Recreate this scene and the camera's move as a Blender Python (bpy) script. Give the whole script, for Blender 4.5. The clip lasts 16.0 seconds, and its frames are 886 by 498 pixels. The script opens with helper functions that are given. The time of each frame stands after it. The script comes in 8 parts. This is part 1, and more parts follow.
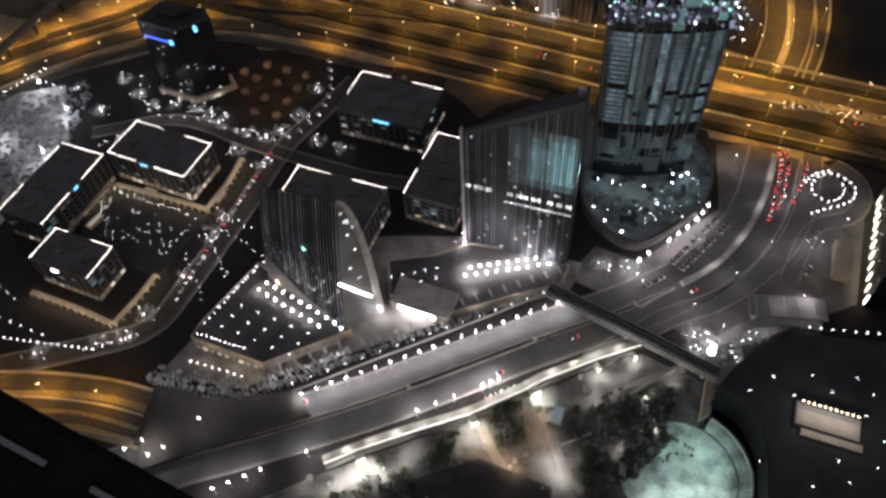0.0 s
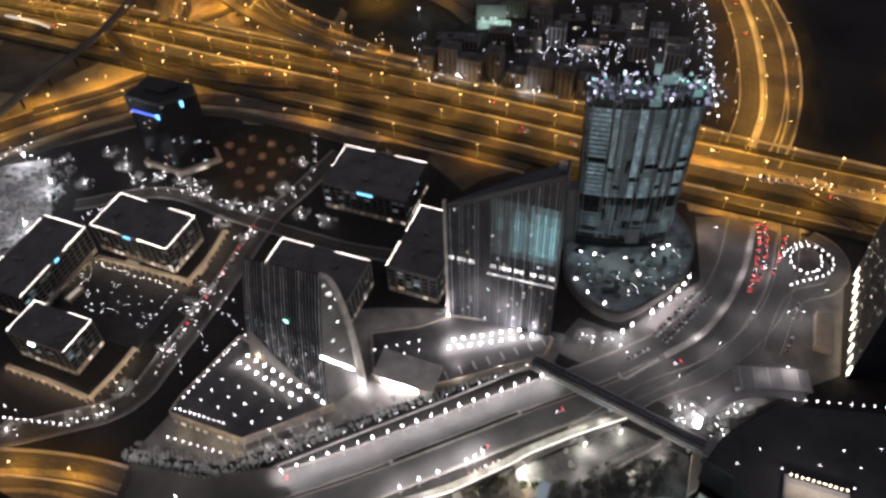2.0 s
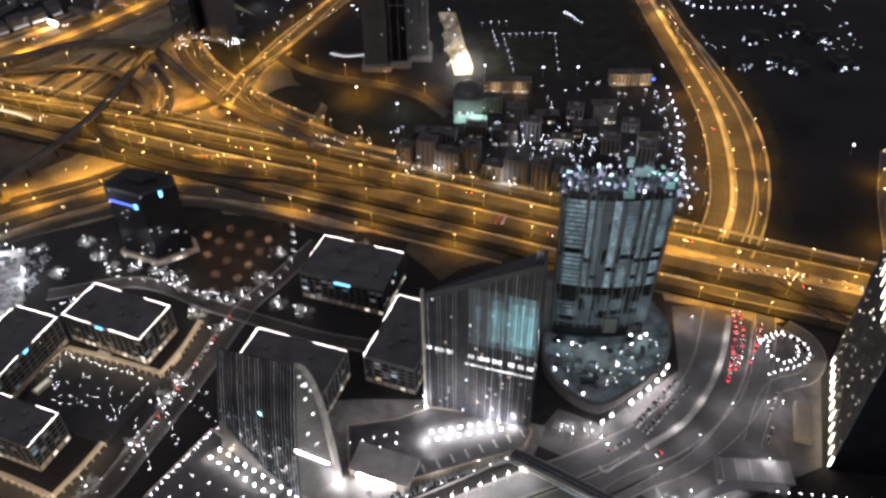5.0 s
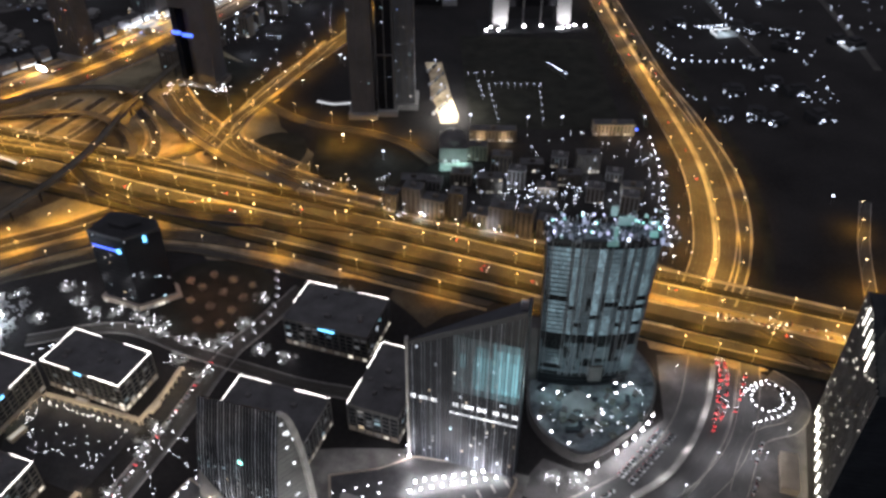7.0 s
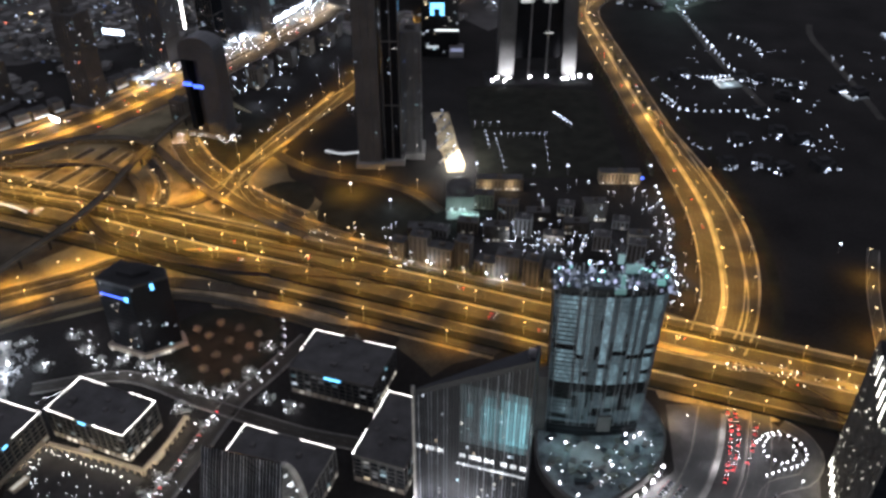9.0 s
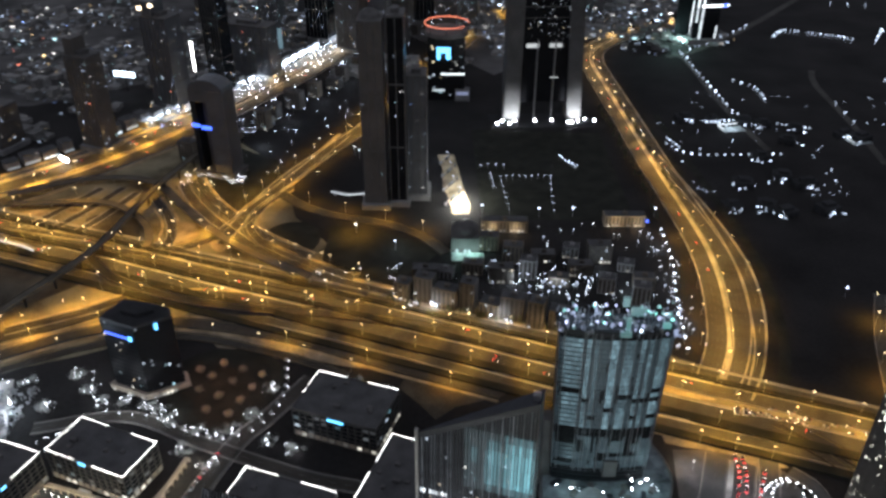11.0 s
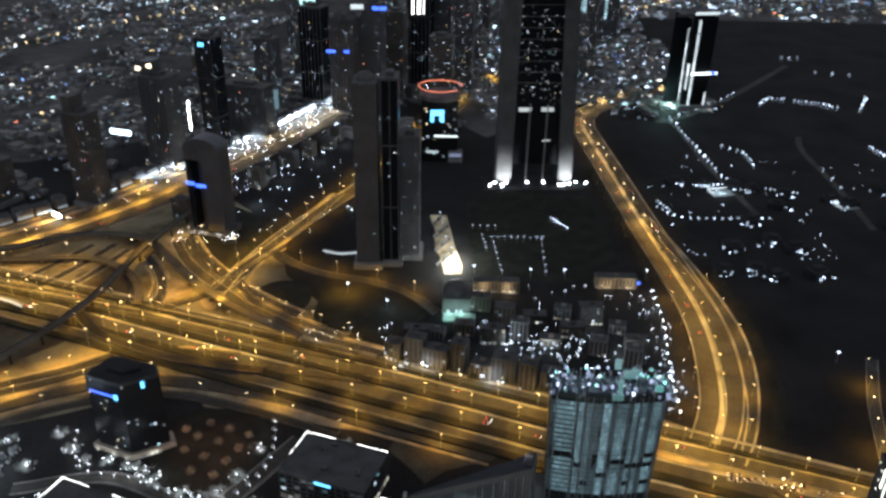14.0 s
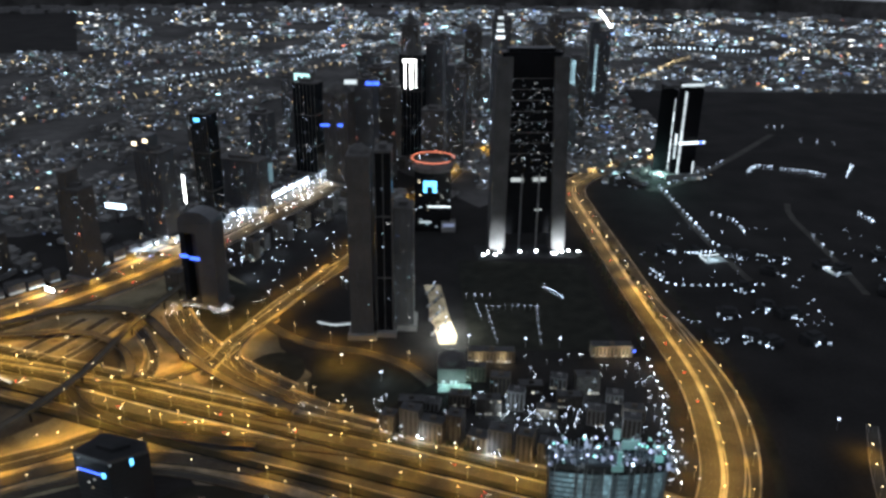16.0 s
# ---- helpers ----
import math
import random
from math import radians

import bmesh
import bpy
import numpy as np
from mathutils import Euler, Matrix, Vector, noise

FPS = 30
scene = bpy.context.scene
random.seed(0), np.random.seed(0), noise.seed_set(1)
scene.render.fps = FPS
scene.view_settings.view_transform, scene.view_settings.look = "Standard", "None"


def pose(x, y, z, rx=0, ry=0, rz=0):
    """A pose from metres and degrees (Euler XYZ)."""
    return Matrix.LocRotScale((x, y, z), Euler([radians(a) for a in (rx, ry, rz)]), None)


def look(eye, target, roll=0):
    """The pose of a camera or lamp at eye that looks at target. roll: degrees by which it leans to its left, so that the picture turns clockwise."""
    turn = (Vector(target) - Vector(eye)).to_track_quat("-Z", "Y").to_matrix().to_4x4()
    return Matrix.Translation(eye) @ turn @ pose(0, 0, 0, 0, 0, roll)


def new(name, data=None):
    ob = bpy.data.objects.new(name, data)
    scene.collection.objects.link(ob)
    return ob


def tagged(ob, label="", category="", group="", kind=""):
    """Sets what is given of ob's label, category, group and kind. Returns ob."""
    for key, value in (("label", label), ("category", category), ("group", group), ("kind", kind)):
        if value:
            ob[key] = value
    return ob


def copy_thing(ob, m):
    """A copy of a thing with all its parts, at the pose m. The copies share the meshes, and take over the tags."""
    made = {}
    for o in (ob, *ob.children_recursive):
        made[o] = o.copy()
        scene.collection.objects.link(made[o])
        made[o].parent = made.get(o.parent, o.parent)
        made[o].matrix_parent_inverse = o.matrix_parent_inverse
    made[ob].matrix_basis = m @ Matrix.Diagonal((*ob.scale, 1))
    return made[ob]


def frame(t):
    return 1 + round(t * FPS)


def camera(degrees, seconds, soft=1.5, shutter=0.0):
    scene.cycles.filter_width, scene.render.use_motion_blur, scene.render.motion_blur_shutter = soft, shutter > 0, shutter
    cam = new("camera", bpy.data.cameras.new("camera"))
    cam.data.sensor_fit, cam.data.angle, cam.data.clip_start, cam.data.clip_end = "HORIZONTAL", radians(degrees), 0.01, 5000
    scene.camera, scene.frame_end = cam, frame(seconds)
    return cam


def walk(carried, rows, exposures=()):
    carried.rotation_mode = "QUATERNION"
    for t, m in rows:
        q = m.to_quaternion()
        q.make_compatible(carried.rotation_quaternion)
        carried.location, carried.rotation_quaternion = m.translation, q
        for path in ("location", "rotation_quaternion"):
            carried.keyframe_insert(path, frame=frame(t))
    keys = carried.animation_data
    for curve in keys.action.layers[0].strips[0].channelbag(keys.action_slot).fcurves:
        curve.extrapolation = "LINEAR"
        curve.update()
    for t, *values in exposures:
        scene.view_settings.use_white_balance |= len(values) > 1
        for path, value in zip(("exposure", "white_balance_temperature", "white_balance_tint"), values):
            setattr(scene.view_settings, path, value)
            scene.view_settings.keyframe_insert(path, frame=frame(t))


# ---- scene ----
# ---------------------------------------------------------------- camera
cam = camera(57.91, 16.0, soft=3.0)
EYE = 450.0
WALK = [
    (0.0, 37.223, 2.533, 2.884), (0.5, 38.525, 2.146, 2.701), (1.0, 40.009, 1.787, 2.478),
    (1.5, 41.183, 1.689, 2.260), (2.0, 42.332, 1.678, 2.047), (2.5, 43.203, 1.569, 1.790),
    (3.0, 44.096, 1.334, 1.517), (3.5, 45.059, 1.170, 1.293), (4.0, 46.305, 1.042, 1.171),
    (6.5, 51.429, -0.268, 0.424), (7.0, 52.074, -0.398, 0.310), (7.5, 52.895, -0.364, 0.230),
    (8.0, 53.916, -0.283, 0.325), (8.5, 54.760, -0.067, 0.453), (9.0, 55.518, -0.095, 0.689),
    (11.5, 59.201, -0.230, 1.207), (12.0, 59.900, -0.241, 1.217), (12.5, 60.540, -0.441, 1.210),
    (13.0, 61.264, -0.677, 1.186), (13.5, 61.956, -0.920, 1.139), (14.0, 62.772, -1.066, 0.988),
    (14.5, 63.791, -1.338, 0.872), (15.0, 64.999, -1.033, 0.623), (15.5, 66.294, -0.946, 0.457),
    (16.0, 67.774, -0.642, 0.318)]
walk(cam, [(t, pose(0, 0, EYE - 0.036 * max(0.0, 1 - t / 1.5), rx, ry, rz)) for t, rx, ry, rz in WALK],
     [(0.0, 0.52, 6600, 14), (1.0, 0.67, 6650, 15), (2.0, 0.86, 6700, 15), (4.0, 1.16, 6600, 14), (7.0, 1.20, 6280, 10), (9.0, 1.18, 6170, 8), (11.5, 1.10, 5970, 3), (16.0, 1.09, 5900, -1)])

# ---------------------------------------------------------------- world and lights
world = bpy.data.worlds.new("night_sky")
scene.world = world
world.use_nodes = True
wn, wl = world.node_tree.nodes, world.node_tree.links
bg = wn["Background"]
bg.inputs["Color"].default_value = (0.56, 0.55, 0.645, 1)
bg.inputs["Strength"].default_value = 0.26

SODIUM, WHITE, COOL, WARM, TEAL = (1.0, 0.50, 0.055), (0.98, 0.95, 1.0), (0.78, 0.86, 1.0), (1.0, 0.72, 0.42), (0.62, 1.0, 0.92)


def light_kind(name, watts, colour, size, shaded=False):
    """shaded: a street lamp whose hood sends its light downwards."""
    d = bpy.data.lights.new(name, "SPOT" if shaded else "POINT")
    d.energy, d.color, d.shadow_soft_size = watts, colour, size
    if shaded:
        d.spot_size, d.spot_blend = radians(166), 0.5
    return d


L_HIGHWAY = light_kind("sodium_light", 11500, SODIUM, 0.5, True)
L_MAST = light_kind("high_mast_light", 22000, SODIUM, 0.8, True)
L_FAR = light_kind("far_sodium_light", 30000, SODIUM, 0.6, True)
L_SIDE = light_kind("side_road_light", 17000, (1.0, 0.56, 0.16), 0.6, True)
L_STREET = light_kind("street_light", 7600, WHITE, 0.4, True)
L_PODIUM = light_kind("terrace_light", 5000, WHITE, 0.4)
L_COURT = light_kind("courtyard_light", 950, (1.0, 0.80, 0.55), 0.4)
L_FLOOD = light_kind("flood_light", 15000, COOL, 0.6)
L_BEAM = light_kind("uplight", 2200, WHITE, 0.4)
L_TEAL = light_kind("fountain_light", 1150, TEAL, 0.6)
L_POOL = light_kind("pool_light", 1700, (0.78, 1.0, 0.95), 0.6)
L_AMBER = light_kind("amber_light", 750, (1.0, 0.42, 0.19), 0.4)
L_CROWN = light_kind("crown_light", 2200, (0.75, 0.88, 1.0), 0.6)
L_PODFILL = light_kind("podium_roof_light", 1800, (0.6, 0.92, 1.0), 0.6)
L_FIN = light_kind("fin_light", 700, (1.0, 0.85, 0.6), 0.4)
L_LEG = light_kind("leg_uplight", 170000, WHITE, 0.6, True)
L_LEG.spot_size = radians(70)
L_BIGWHITE = light_kind("entrance_light", 45000, TEAL, 1.0)
L_LOTWHITE = light_kind("car_park_light", 3500, COOL, 0.5)
L_LOTBRIGHT = light_kind("yard_floodlight", 34000, (1.0, 0.95, 0.86), 0.6)
L_WARMFRONT = light_kind("front_light", 3000, WARM, 0.5)
L_FRONTFILL = light_kind("frontage_light", 1500, (1.0, 0.66, 0.30), 0.5)
L_TEALW = light_kind("forecourt_light", 2400, (0.65, 1.0, 0.92), 0.5)
L_FILL = light_kind("plaza_light", 800, WHITE, 0.5)
L_SOFTWHITE = light_kind("garden_light", 2000, (1.0, 0.97, 0.94), 0.6)
L_WARMFILL = light_kind("warm_garden_light", 2600, (1.0, 0.74, 0.47), 0.6)
L_PIER = light_kind("pier_light", 5200, (1.0, 1.0, 0.95), 0.4)
L_WALL = light_kind("wall_light", 2600, (1.0, 1.0, 0.93), 0.4)
L_AVENUE = light_kind("avenue_light", 22000, COOL, 0.6, True)
L_TERRACE = light_kind("tower_terrace_light", 4000, WHITE, 0.5)
L_ROAD = light_kind("road_light", 2600, WHITE, 0.5, True)
L_AVENUEMID = light_kind("middle_avenue_light", 34000, (1.0, 0.62, 0.26), 0.6, True)
L_AVENUETOP = light_kind("white_avenue_light", 52000, (1.0, 0.78, 0.55), 0.6, True)
L_COLUMN = light_kind("column_light", 9000, WHITE, 0.6)
L_SMALLWHITE = light_kind("grove_light", 1000, WHITE, 0.4)


def light(data, x, y, z):
    ob = new("light", data)
    ob.location = (x, y, z)
    return ob


def uplight(data, eye, target):
    ob = new("light", data)
    ob.matrix_basis = look(eye, target)
    return ob


# ---------------------------------------------------------------- materials
def material(name, colour, rough=0.6, metal=0.0, scale=0.2, amount=0.35, fine=4.0, bump=0.15, second=None):
    """A surface with variation at two scales and a fine relief."""
    m = bpy.data.materials.new(name)
    m.use_nodes = True
    n, l = m.node_tree.nodes, m.node_tree.links
    b = n["Principled BSDF"]
    b.inputs["Roughness"].default_value = rough
    b.inputs["Metallic"].default_value = metal
    b.inputs["Specular IOR Level"].default_value = 0.12 if rough > 0.45 else 0.4
    co = n.new("ShaderNodeTexCoord")
    geo = n.new("ShaderNodeNewGeometry")
    big, small = n.new("ShaderNodeTexNoise"), n.new("ShaderNodeTexNoise")
    big.inputs["Scale"].default_value, big.inputs["Detail"].default_value = scale, 4
    small.inputs["Scale"].default_value, small.inputs["Detail"].default_value = fine, 3
    for t in (big, small):
        l.new(geo.outputs["Position"], t.inputs["Vector"])
    mix = n.new("ShaderNodeMix")
    mix.data_type = "RGBA"
    dark = second or tuple(c * (1 - amount) for c in colour)
    mix.inputs["A"].default_value = (*dark, 1)
    mix.inputs["B"].default_value = (*[min(1, c * (1 + 0.4 * amount)) for c in colour], 1)
    add = n.new("ShaderNodeMath")
    add.operation = "MULTIPLY_ADD"
    l.new(small.outputs["Fac"], add.inputs[0])
    add.inputs[1].default_value = 0.4
    l.new(big.outputs["Fac"], add.inputs[2])
    ramp = n.new("ShaderNodeMapRange")
    ramp.inputs["From Min"].default_value, ramp.inputs["From Max"].default_value = 0.45, 0.95
    l.new(add.outputs[0], ramp.inputs["Value"])
    l.new(ramp.outputs["Result"], mix.inputs["Factor"])
    l.new(mix.outputs["Result"], b.inputs["Base Color"])
    if bump:
        bp = n.new("ShaderNodeBump")
        bp.inputs["Strength"].default_value = bump
        bp.inputs["Distance"].default_value = 0.3
        l.new(small.outputs["Fac"], bp.inputs["Height"])
        l.new(bp.outputs["Normal"], b.inputs["Normal"])
    return m


def glowing(name, colour, strength, spread=0.0, island=False, tints=None):
    """What gives off light: a lamp, a lit window, a sign, or a surface given a glow. spread: how much single pieces
    differ.
    """
    m = bpy.data.materials.new(name)
    m.use_nodes = True
    m.cycles.emission_sampling = "NONE"
    n, l = m.node_tree.nodes, m.node_tree.links
    b = n["Principled BSDF"]
    b.inputs["Base Color"].default_value = (0.15, 0.15, 0.15, 1)
    b.inputs["Roughness"].default_value = 0.4
    b.inputs["Emission Color"].default_value = (*colour, 1)
    b.inputs["Emission Strength"].default_value = strength
    if spread or tints:
        if island:
            rnd = n.new("ShaderNodeNewGeometry").outputs["Random Per Island"]
        else:
            rnd = n.new("ShaderNodeObjectInfo").outputs["Random"]
        p = n.new("ShaderNodeMath")
        p.operation = "POWER"
        p.inputs[1].default_value = 3.0
        l.new(rnd, p.inputs[0])
        mr = n.new("ShaderNodeMapRange")
        mr.inputs["To Min"].default_value, mr.inputs["To Max"].default_value = strength * (1 - spread), strength * (1 + 2 * spread)
        l.new(p.outputs[0], mr.inputs["Value"])
        l.new(mr.outputs["Result"], b.inputs["Emission Strength"])
        if tints:
            k = n.new("ShaderNodeMath")
            k.operation = "MULTIPLY"
            k.inputs[1].default_value = 7.31
            f = n.new("ShaderNodeMath")
            f.operation = "FRACT"
            l.new(rnd, k.inputs[0])
            l.new(k.outputs[0], f.inputs[0])
            r = n.new("ShaderNodeValToRGB")
            r.color_ramp.interpolation = "CONSTANT"
            while len(r.color_ramp.elements) < len(tints):
                r.color_ramp.elements.new(0.5)
            for e, (at, c) in zip(r.color_ramp.elements, tints):
                e.position, e.color = at, (*c, 1)
            l.new(f.outputs[0], r.inputs["Fac"])
            l.new(r.outputs["Color"], b.inputs["Emission Color"])
    return m


# Near-black soil colour carries the darkness of unlit land; grass below likewise.
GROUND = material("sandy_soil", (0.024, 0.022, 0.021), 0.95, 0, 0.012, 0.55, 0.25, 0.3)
ASPHALT = material("asphalt", (0.095, 0.093, 0.09), 0.75, 0, 0.05, 0.35, 1.5, 0.15)
ASPHALT2 = material("worn_asphalt", (0.066, 0.062, 0.054), 0.8, 0, 0.03, 0.55, 1.2, 0.15)
DECK = material("dusty_deck", (0.12, 0.105, 0.08), 0.85, 0, 0.04, 0.5, 1.0, 0.15)
RAMPROAD = material("dark_ramp_asphalt", (0.055, 0.05, 0.042), 0.8, 0, 0.03, 0.5, 1.2, 0.15)
CONCRETE = material("concrete", (0.36, 0.34, 0.31), 0.8, 0, 0.1, 0.4, 2.0, 0.15)
KERB = material("worn_kerb", (0.37, 0.34, 0.30), 0.85, 0, 0.03, 0.75, 1.0, 0.15)
HOUSEWALL = material("pale_house_wall", (0.22, 0.213, 0.20), 0.85, 0, 0.01, 0.6, 0.1, 0.0)
PAVING = material("paving", (0.17, 0.16, 0.148), 0.7, 0, 0.08, 0.55, 1.2, 0.15)
SAND = material("sand_verge", (0.22, 0.19, 0.12), 0.95, 0, 0.02, 0.8, 0.5, 0.25)
DUST = material("brown_dust", (0.26, 0.215, 0.15), 0.95, 0, 0.05, 0.7, 0.4, 0.3)
SANDBANK = material("pale_sand", (0.36, 0.28, 0.17), 0.95, 0, 0.05, 0.75, 0.5, 0.25)
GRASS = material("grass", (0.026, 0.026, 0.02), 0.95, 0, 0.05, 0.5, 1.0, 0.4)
FORECOURT = material("dark_paving", (0.105, 0.10, 0.096), 0.75, 0, 0.06, 0.55, 0.8, 0.15)
FLATWALL = material("dusty_brown_plaster", (0.15, 0.128, 0.10), 0.85, 0, 0.04, 0.5, 0.4, 0.1)
FLATBAY = material("dim_window_bay", (0.062, 0.055, 0.047), 0.5, 0, 0.2, 0.5, 1.0, 0.05)
# City ground paled so that the haze lies in its colour.
CITYGROUND = material("built_up_ground", (0.10, 0.095, 0.09), 0.9, 0, 0.006, 0.75, 0.03, 0.0)
PAINT = material("road_paint", (0.16, 0.155, 0.14), 0.6, 0, 0.3, 0.3, 3.0, 0.0)
ROOF = material("roof_gravel", (0.085, 0.083, 0.082), 0.95, 0, 0.08, 0.4, 0.8, 0.2)
STONE = material("stone_cladding", (0.34, 0.29, 0.23), 0.7, 0, 0.1, 0.3, 1.0, 0.1)
DARKSTONE = material("dark_cladding", (0.10, 0.095, 0.09), 0.6, 0, 0.08, 0.35, 0.8, 0.1)
GLASS = material("dark_glass", (0.016, 0.018, 0.021), 0.2, 0.0, 0.05, 0.4, 0.3, 0.02)
GLASS2 = material("bluish_glass", (0.03, 0.034, 0.04), 0.5, 0.0, 0.05, 0.4, 0.3, 0.02)
GLASS2.node_tree.nodes["Principled BSDF"].inputs["Specular IOR Level"].default_value = 0.2
GLASS.node_tree.nodes["Principled BSDF"].inputs["Specular IOR Level"].default_value = 0.06
TOWERGLASS = material("polished_glass", (0.02, 0.022, 0.026), 0.34, 0.0, 0.05, 0.5, 0.25, 0.35)
TOWERGLASS.node_tree.nodes["Principled BSDF"].inputs["Specular IOR Level"].default_value = 0.15
GARDEN = material("garden_soil", (0.115, 0.112, 0.106), 0.9, 0, 0.07, 0.92, 0.7, 0.4)
PLATE = material("white_plate", (0.7, 0.7, 0.7), 0.5, 0, 5.0, 0.3, 30.0, 0.05)
# Dark to pale fin tones stand in for light streaks reflected in glass.
STREAKFINS = [material("facade_mullion", c, 0.5, 0.0, 0.12, 0.7, 1.0, 0.05) for c in ((0.045, 0.045, 0.05), (0.08, 0.08, 0.088), (0.16, 0.165, 0.18), (0.34, 0.35, 0.38))]
EARTH = material("packed_earth", (0.085, 0.072, 0.052), 0.95, 0, 0.03, 0.7, 0.5, 0.2)
# Near-black so that the slip bridge looks unlit among the lamps.
DARKDECK = material("dark_bridge_deck", (0.03, 0.028, 0.025), 0.85, 0, 0.04, 0.5, 1.0, 0.15)
METAL = material("grey_metal", (0.32, 0.32, 0.33), 0.4, 0.7, 0.3, 0.3, 3.0, 0.05)
DARKMETAL = material("dark_metal", (0.02, 0.02, 0.022), 0.45, 0.4, 0.5, 0.4, 5.0, 0.05)
FRAMEBLACK = material("black_paint", (0.006, 0.006, 0.006), 0.7, 0, 2.0, 0.3, 20.0, 0.02)
LEAF = material("leaves", (0.085, 0.095, 0.065), 0.8, 0, 0.5, 0.5, 3.0, 0.2)
PALELEAF = material("silvery_leaves", (0.31, 0.32, 0.305), 0.7, 0, 0.5, 0.5, 3.0, 0.2)
GARDENLEAF = material("dusty_leaves", (0.13, 0.135, 0.115), 0.8, 0, 0.3, 0.6, 3.0, 0.2)
BRICKRED = material("red_lamp_glass", (0.25, 0.02, 0.02), 0.3, 0, 1.0, 0.3, 5.0, 0.0)
BARK = material("bark", (0.12, 0.085, 0.055), 0.9, 0, 0.5, 0.4, 4.0, 0.3)
TEALSTONE = material("pale_pool_stone", (0.38, 0.42, 0.40), 0.5, 0, 0.09, 0.8, 1.0, 0.1)
CARPAINT = material("car_paint", (0.35, 0.35, 0.36), 0.3, 0.2, 0.05, 0.7, 1.0, 0.0)
BLACKROOF = material("black_roof", (0.035, 0.035, 0.036), 0.95, 0, 0.05, 0.4, 0.5, 0.1)
BROWNGLASS = material("brown_cladding", (0.10, 0.09, 0.08), 0.5, 0, 0.03, 0.35, 0.3, 0.05)
GREYGLASS = material("grey_glass", (0.08, 0.081, 0.086), 0.35, 0, 0.03, 0.35, 0.3, 0.05)
BLACKGLASS = material("black_glass", (0.010, 0.010, 0.011), 0.3, 0, 0.03, 0.35, 0.3, 0.03)
BLACKGLASS.node_tree.nodes["Principled BSDF"].inputs["Specular IOR Level"].default_value = 0.06
ENDWALL = material("grey_end_panels", (0.14, 0.138, 0.13), 0.6, 0, 0.05, 0.4, 0.5, 0.1)
LEGSTONE = material("leg_concrete", (0.085, 0.083, 0.08), 0.8, 0, 0.05, 0.35, 0.5, 0.1)
BEIGE = material("beige_plaster", (0.30, 0.25, 0.19), 0.85, 0, 0.1, 0.35, 1.0, 0.1)
GREYWALL = material("grey_facade", (0.20, 0.195, 0.19), 0.7, 0, 0.06, 0.35, 0.6, 0.1)

E_STRIP = glowing("strip_light", (1, 0.93, 0.86), 4.2, 0.25)
E_WHITE = glowing("white_lamp", (0.96, 0.95, 1.0), 7.0, 0.2)
E_BRIGHT = glowing("bright_lamp", (0.98, 0.96, 1.0), 14.0)
E_SODIUM = glowing("sodium_lamp", (1, 0.74, 0.38), 4.5, 0.3)
E_WARM = glowing("warm_lamp", (1, 0.75, 0.5), 3.0, 0.3)
E_BLUE = glowing("blue_sign", (0.06, 0.13, 1.0), 1.5)
E_CYAN = glowing("cyan_sign", (0.15, 0.55, 1.0), 1.8)
E_TEAL = glowing("teal_lamp", (0.35, 1.0, 0.85), 1.6, 0.4)
E_RED = glowing("red_lamp", (1, 0.045, 0.05), 2.0)
E_RING = glowing("orange_ring", (1, 0.24, 0.12), 0.8)
E_WINDOW = glowing("lit_window", (0.8, 0.85, 0.9), 0.42, 0.75, False,
                   [(0.0, (0.80, 0.88, 1.0)), (0.4, (1, 0.93, 0.82)), (0.7, (1, 0.75, 0.45)), (0.9, (0.6, 0.9, 1.0))])
E_TEALWIN = glowing("teal_window", (0.35, 0.56, 0.66), 0.2, 0.2)
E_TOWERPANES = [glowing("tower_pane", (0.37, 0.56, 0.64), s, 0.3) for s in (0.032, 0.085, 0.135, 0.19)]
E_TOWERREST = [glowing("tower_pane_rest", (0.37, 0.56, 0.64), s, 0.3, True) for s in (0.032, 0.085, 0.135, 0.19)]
E_TEALSHAFT = glowing("teal_lit_shaft", (0.25, 0.75, 0.68), 0.20, 0.6)
E_OFFICE = glowing("office_window", (0.25, 0.55, 0.66), 0.17, 0.6)
E_OFFDIM = glowing("dim_office_glow", (0.8, 0.82, 0.85), 0.05, 0.6)
E_FLOOR = glowing("lit_floor", (0.95, 0.97, 1.0), 0.8, 0.5)
E_COOLDOT = glowing("cool_lamp", (0.72, 0.84, 1.0), 1.6, 0.6)
E_LILAC = glowing("lilac_lamp", (0.55, 0.58, 0.9), 0.28, 0.6)
E_LILACB = glowing("bright_lilac_lamp", (0.66, 0.66, 1.0), 1.2, 0.6)
E_WARMB = glowing("warm_bright_lamp", (1, 0.8, 0.55), 5.0, 0.2)
E_FINWARM = glowing("fin_lamp", (1, 0.95, 0.82), 4.0, 0.4)
E_WINDOWB = glowing("hotel_window", (1, 0.93, 0.75), 1.2, 0.7)
E_LANTERN = glowing("lantern_light", (0.62, 1.0, 0.95), 0.8)
E_COOLWIN = glowing("cool_window", (0.62, 0.88, 1.0), 0.5, 0.3)
E_SKYLOBBY = glowing("sky_lobby", (0.8, 0.78, 0.76), 0.35, 0.3)
E_WHITEDIM = glowing("dim_white_sign", (0.8, 0.85, 0.9), 0.4)
E_AVENUEB = glowing("bright_avenue_front", (0.70, 0.80, 1.0), 4.6, 0.8)
E_AVENUE = glowing("avenue_shop_front", (0.85, 0.92, 1.0), 1.1, 0.85)
E_FARWHITE = glowing("far_white_lamp", (0.72, 0.84, 1.0), 0.9, 0.6, True)
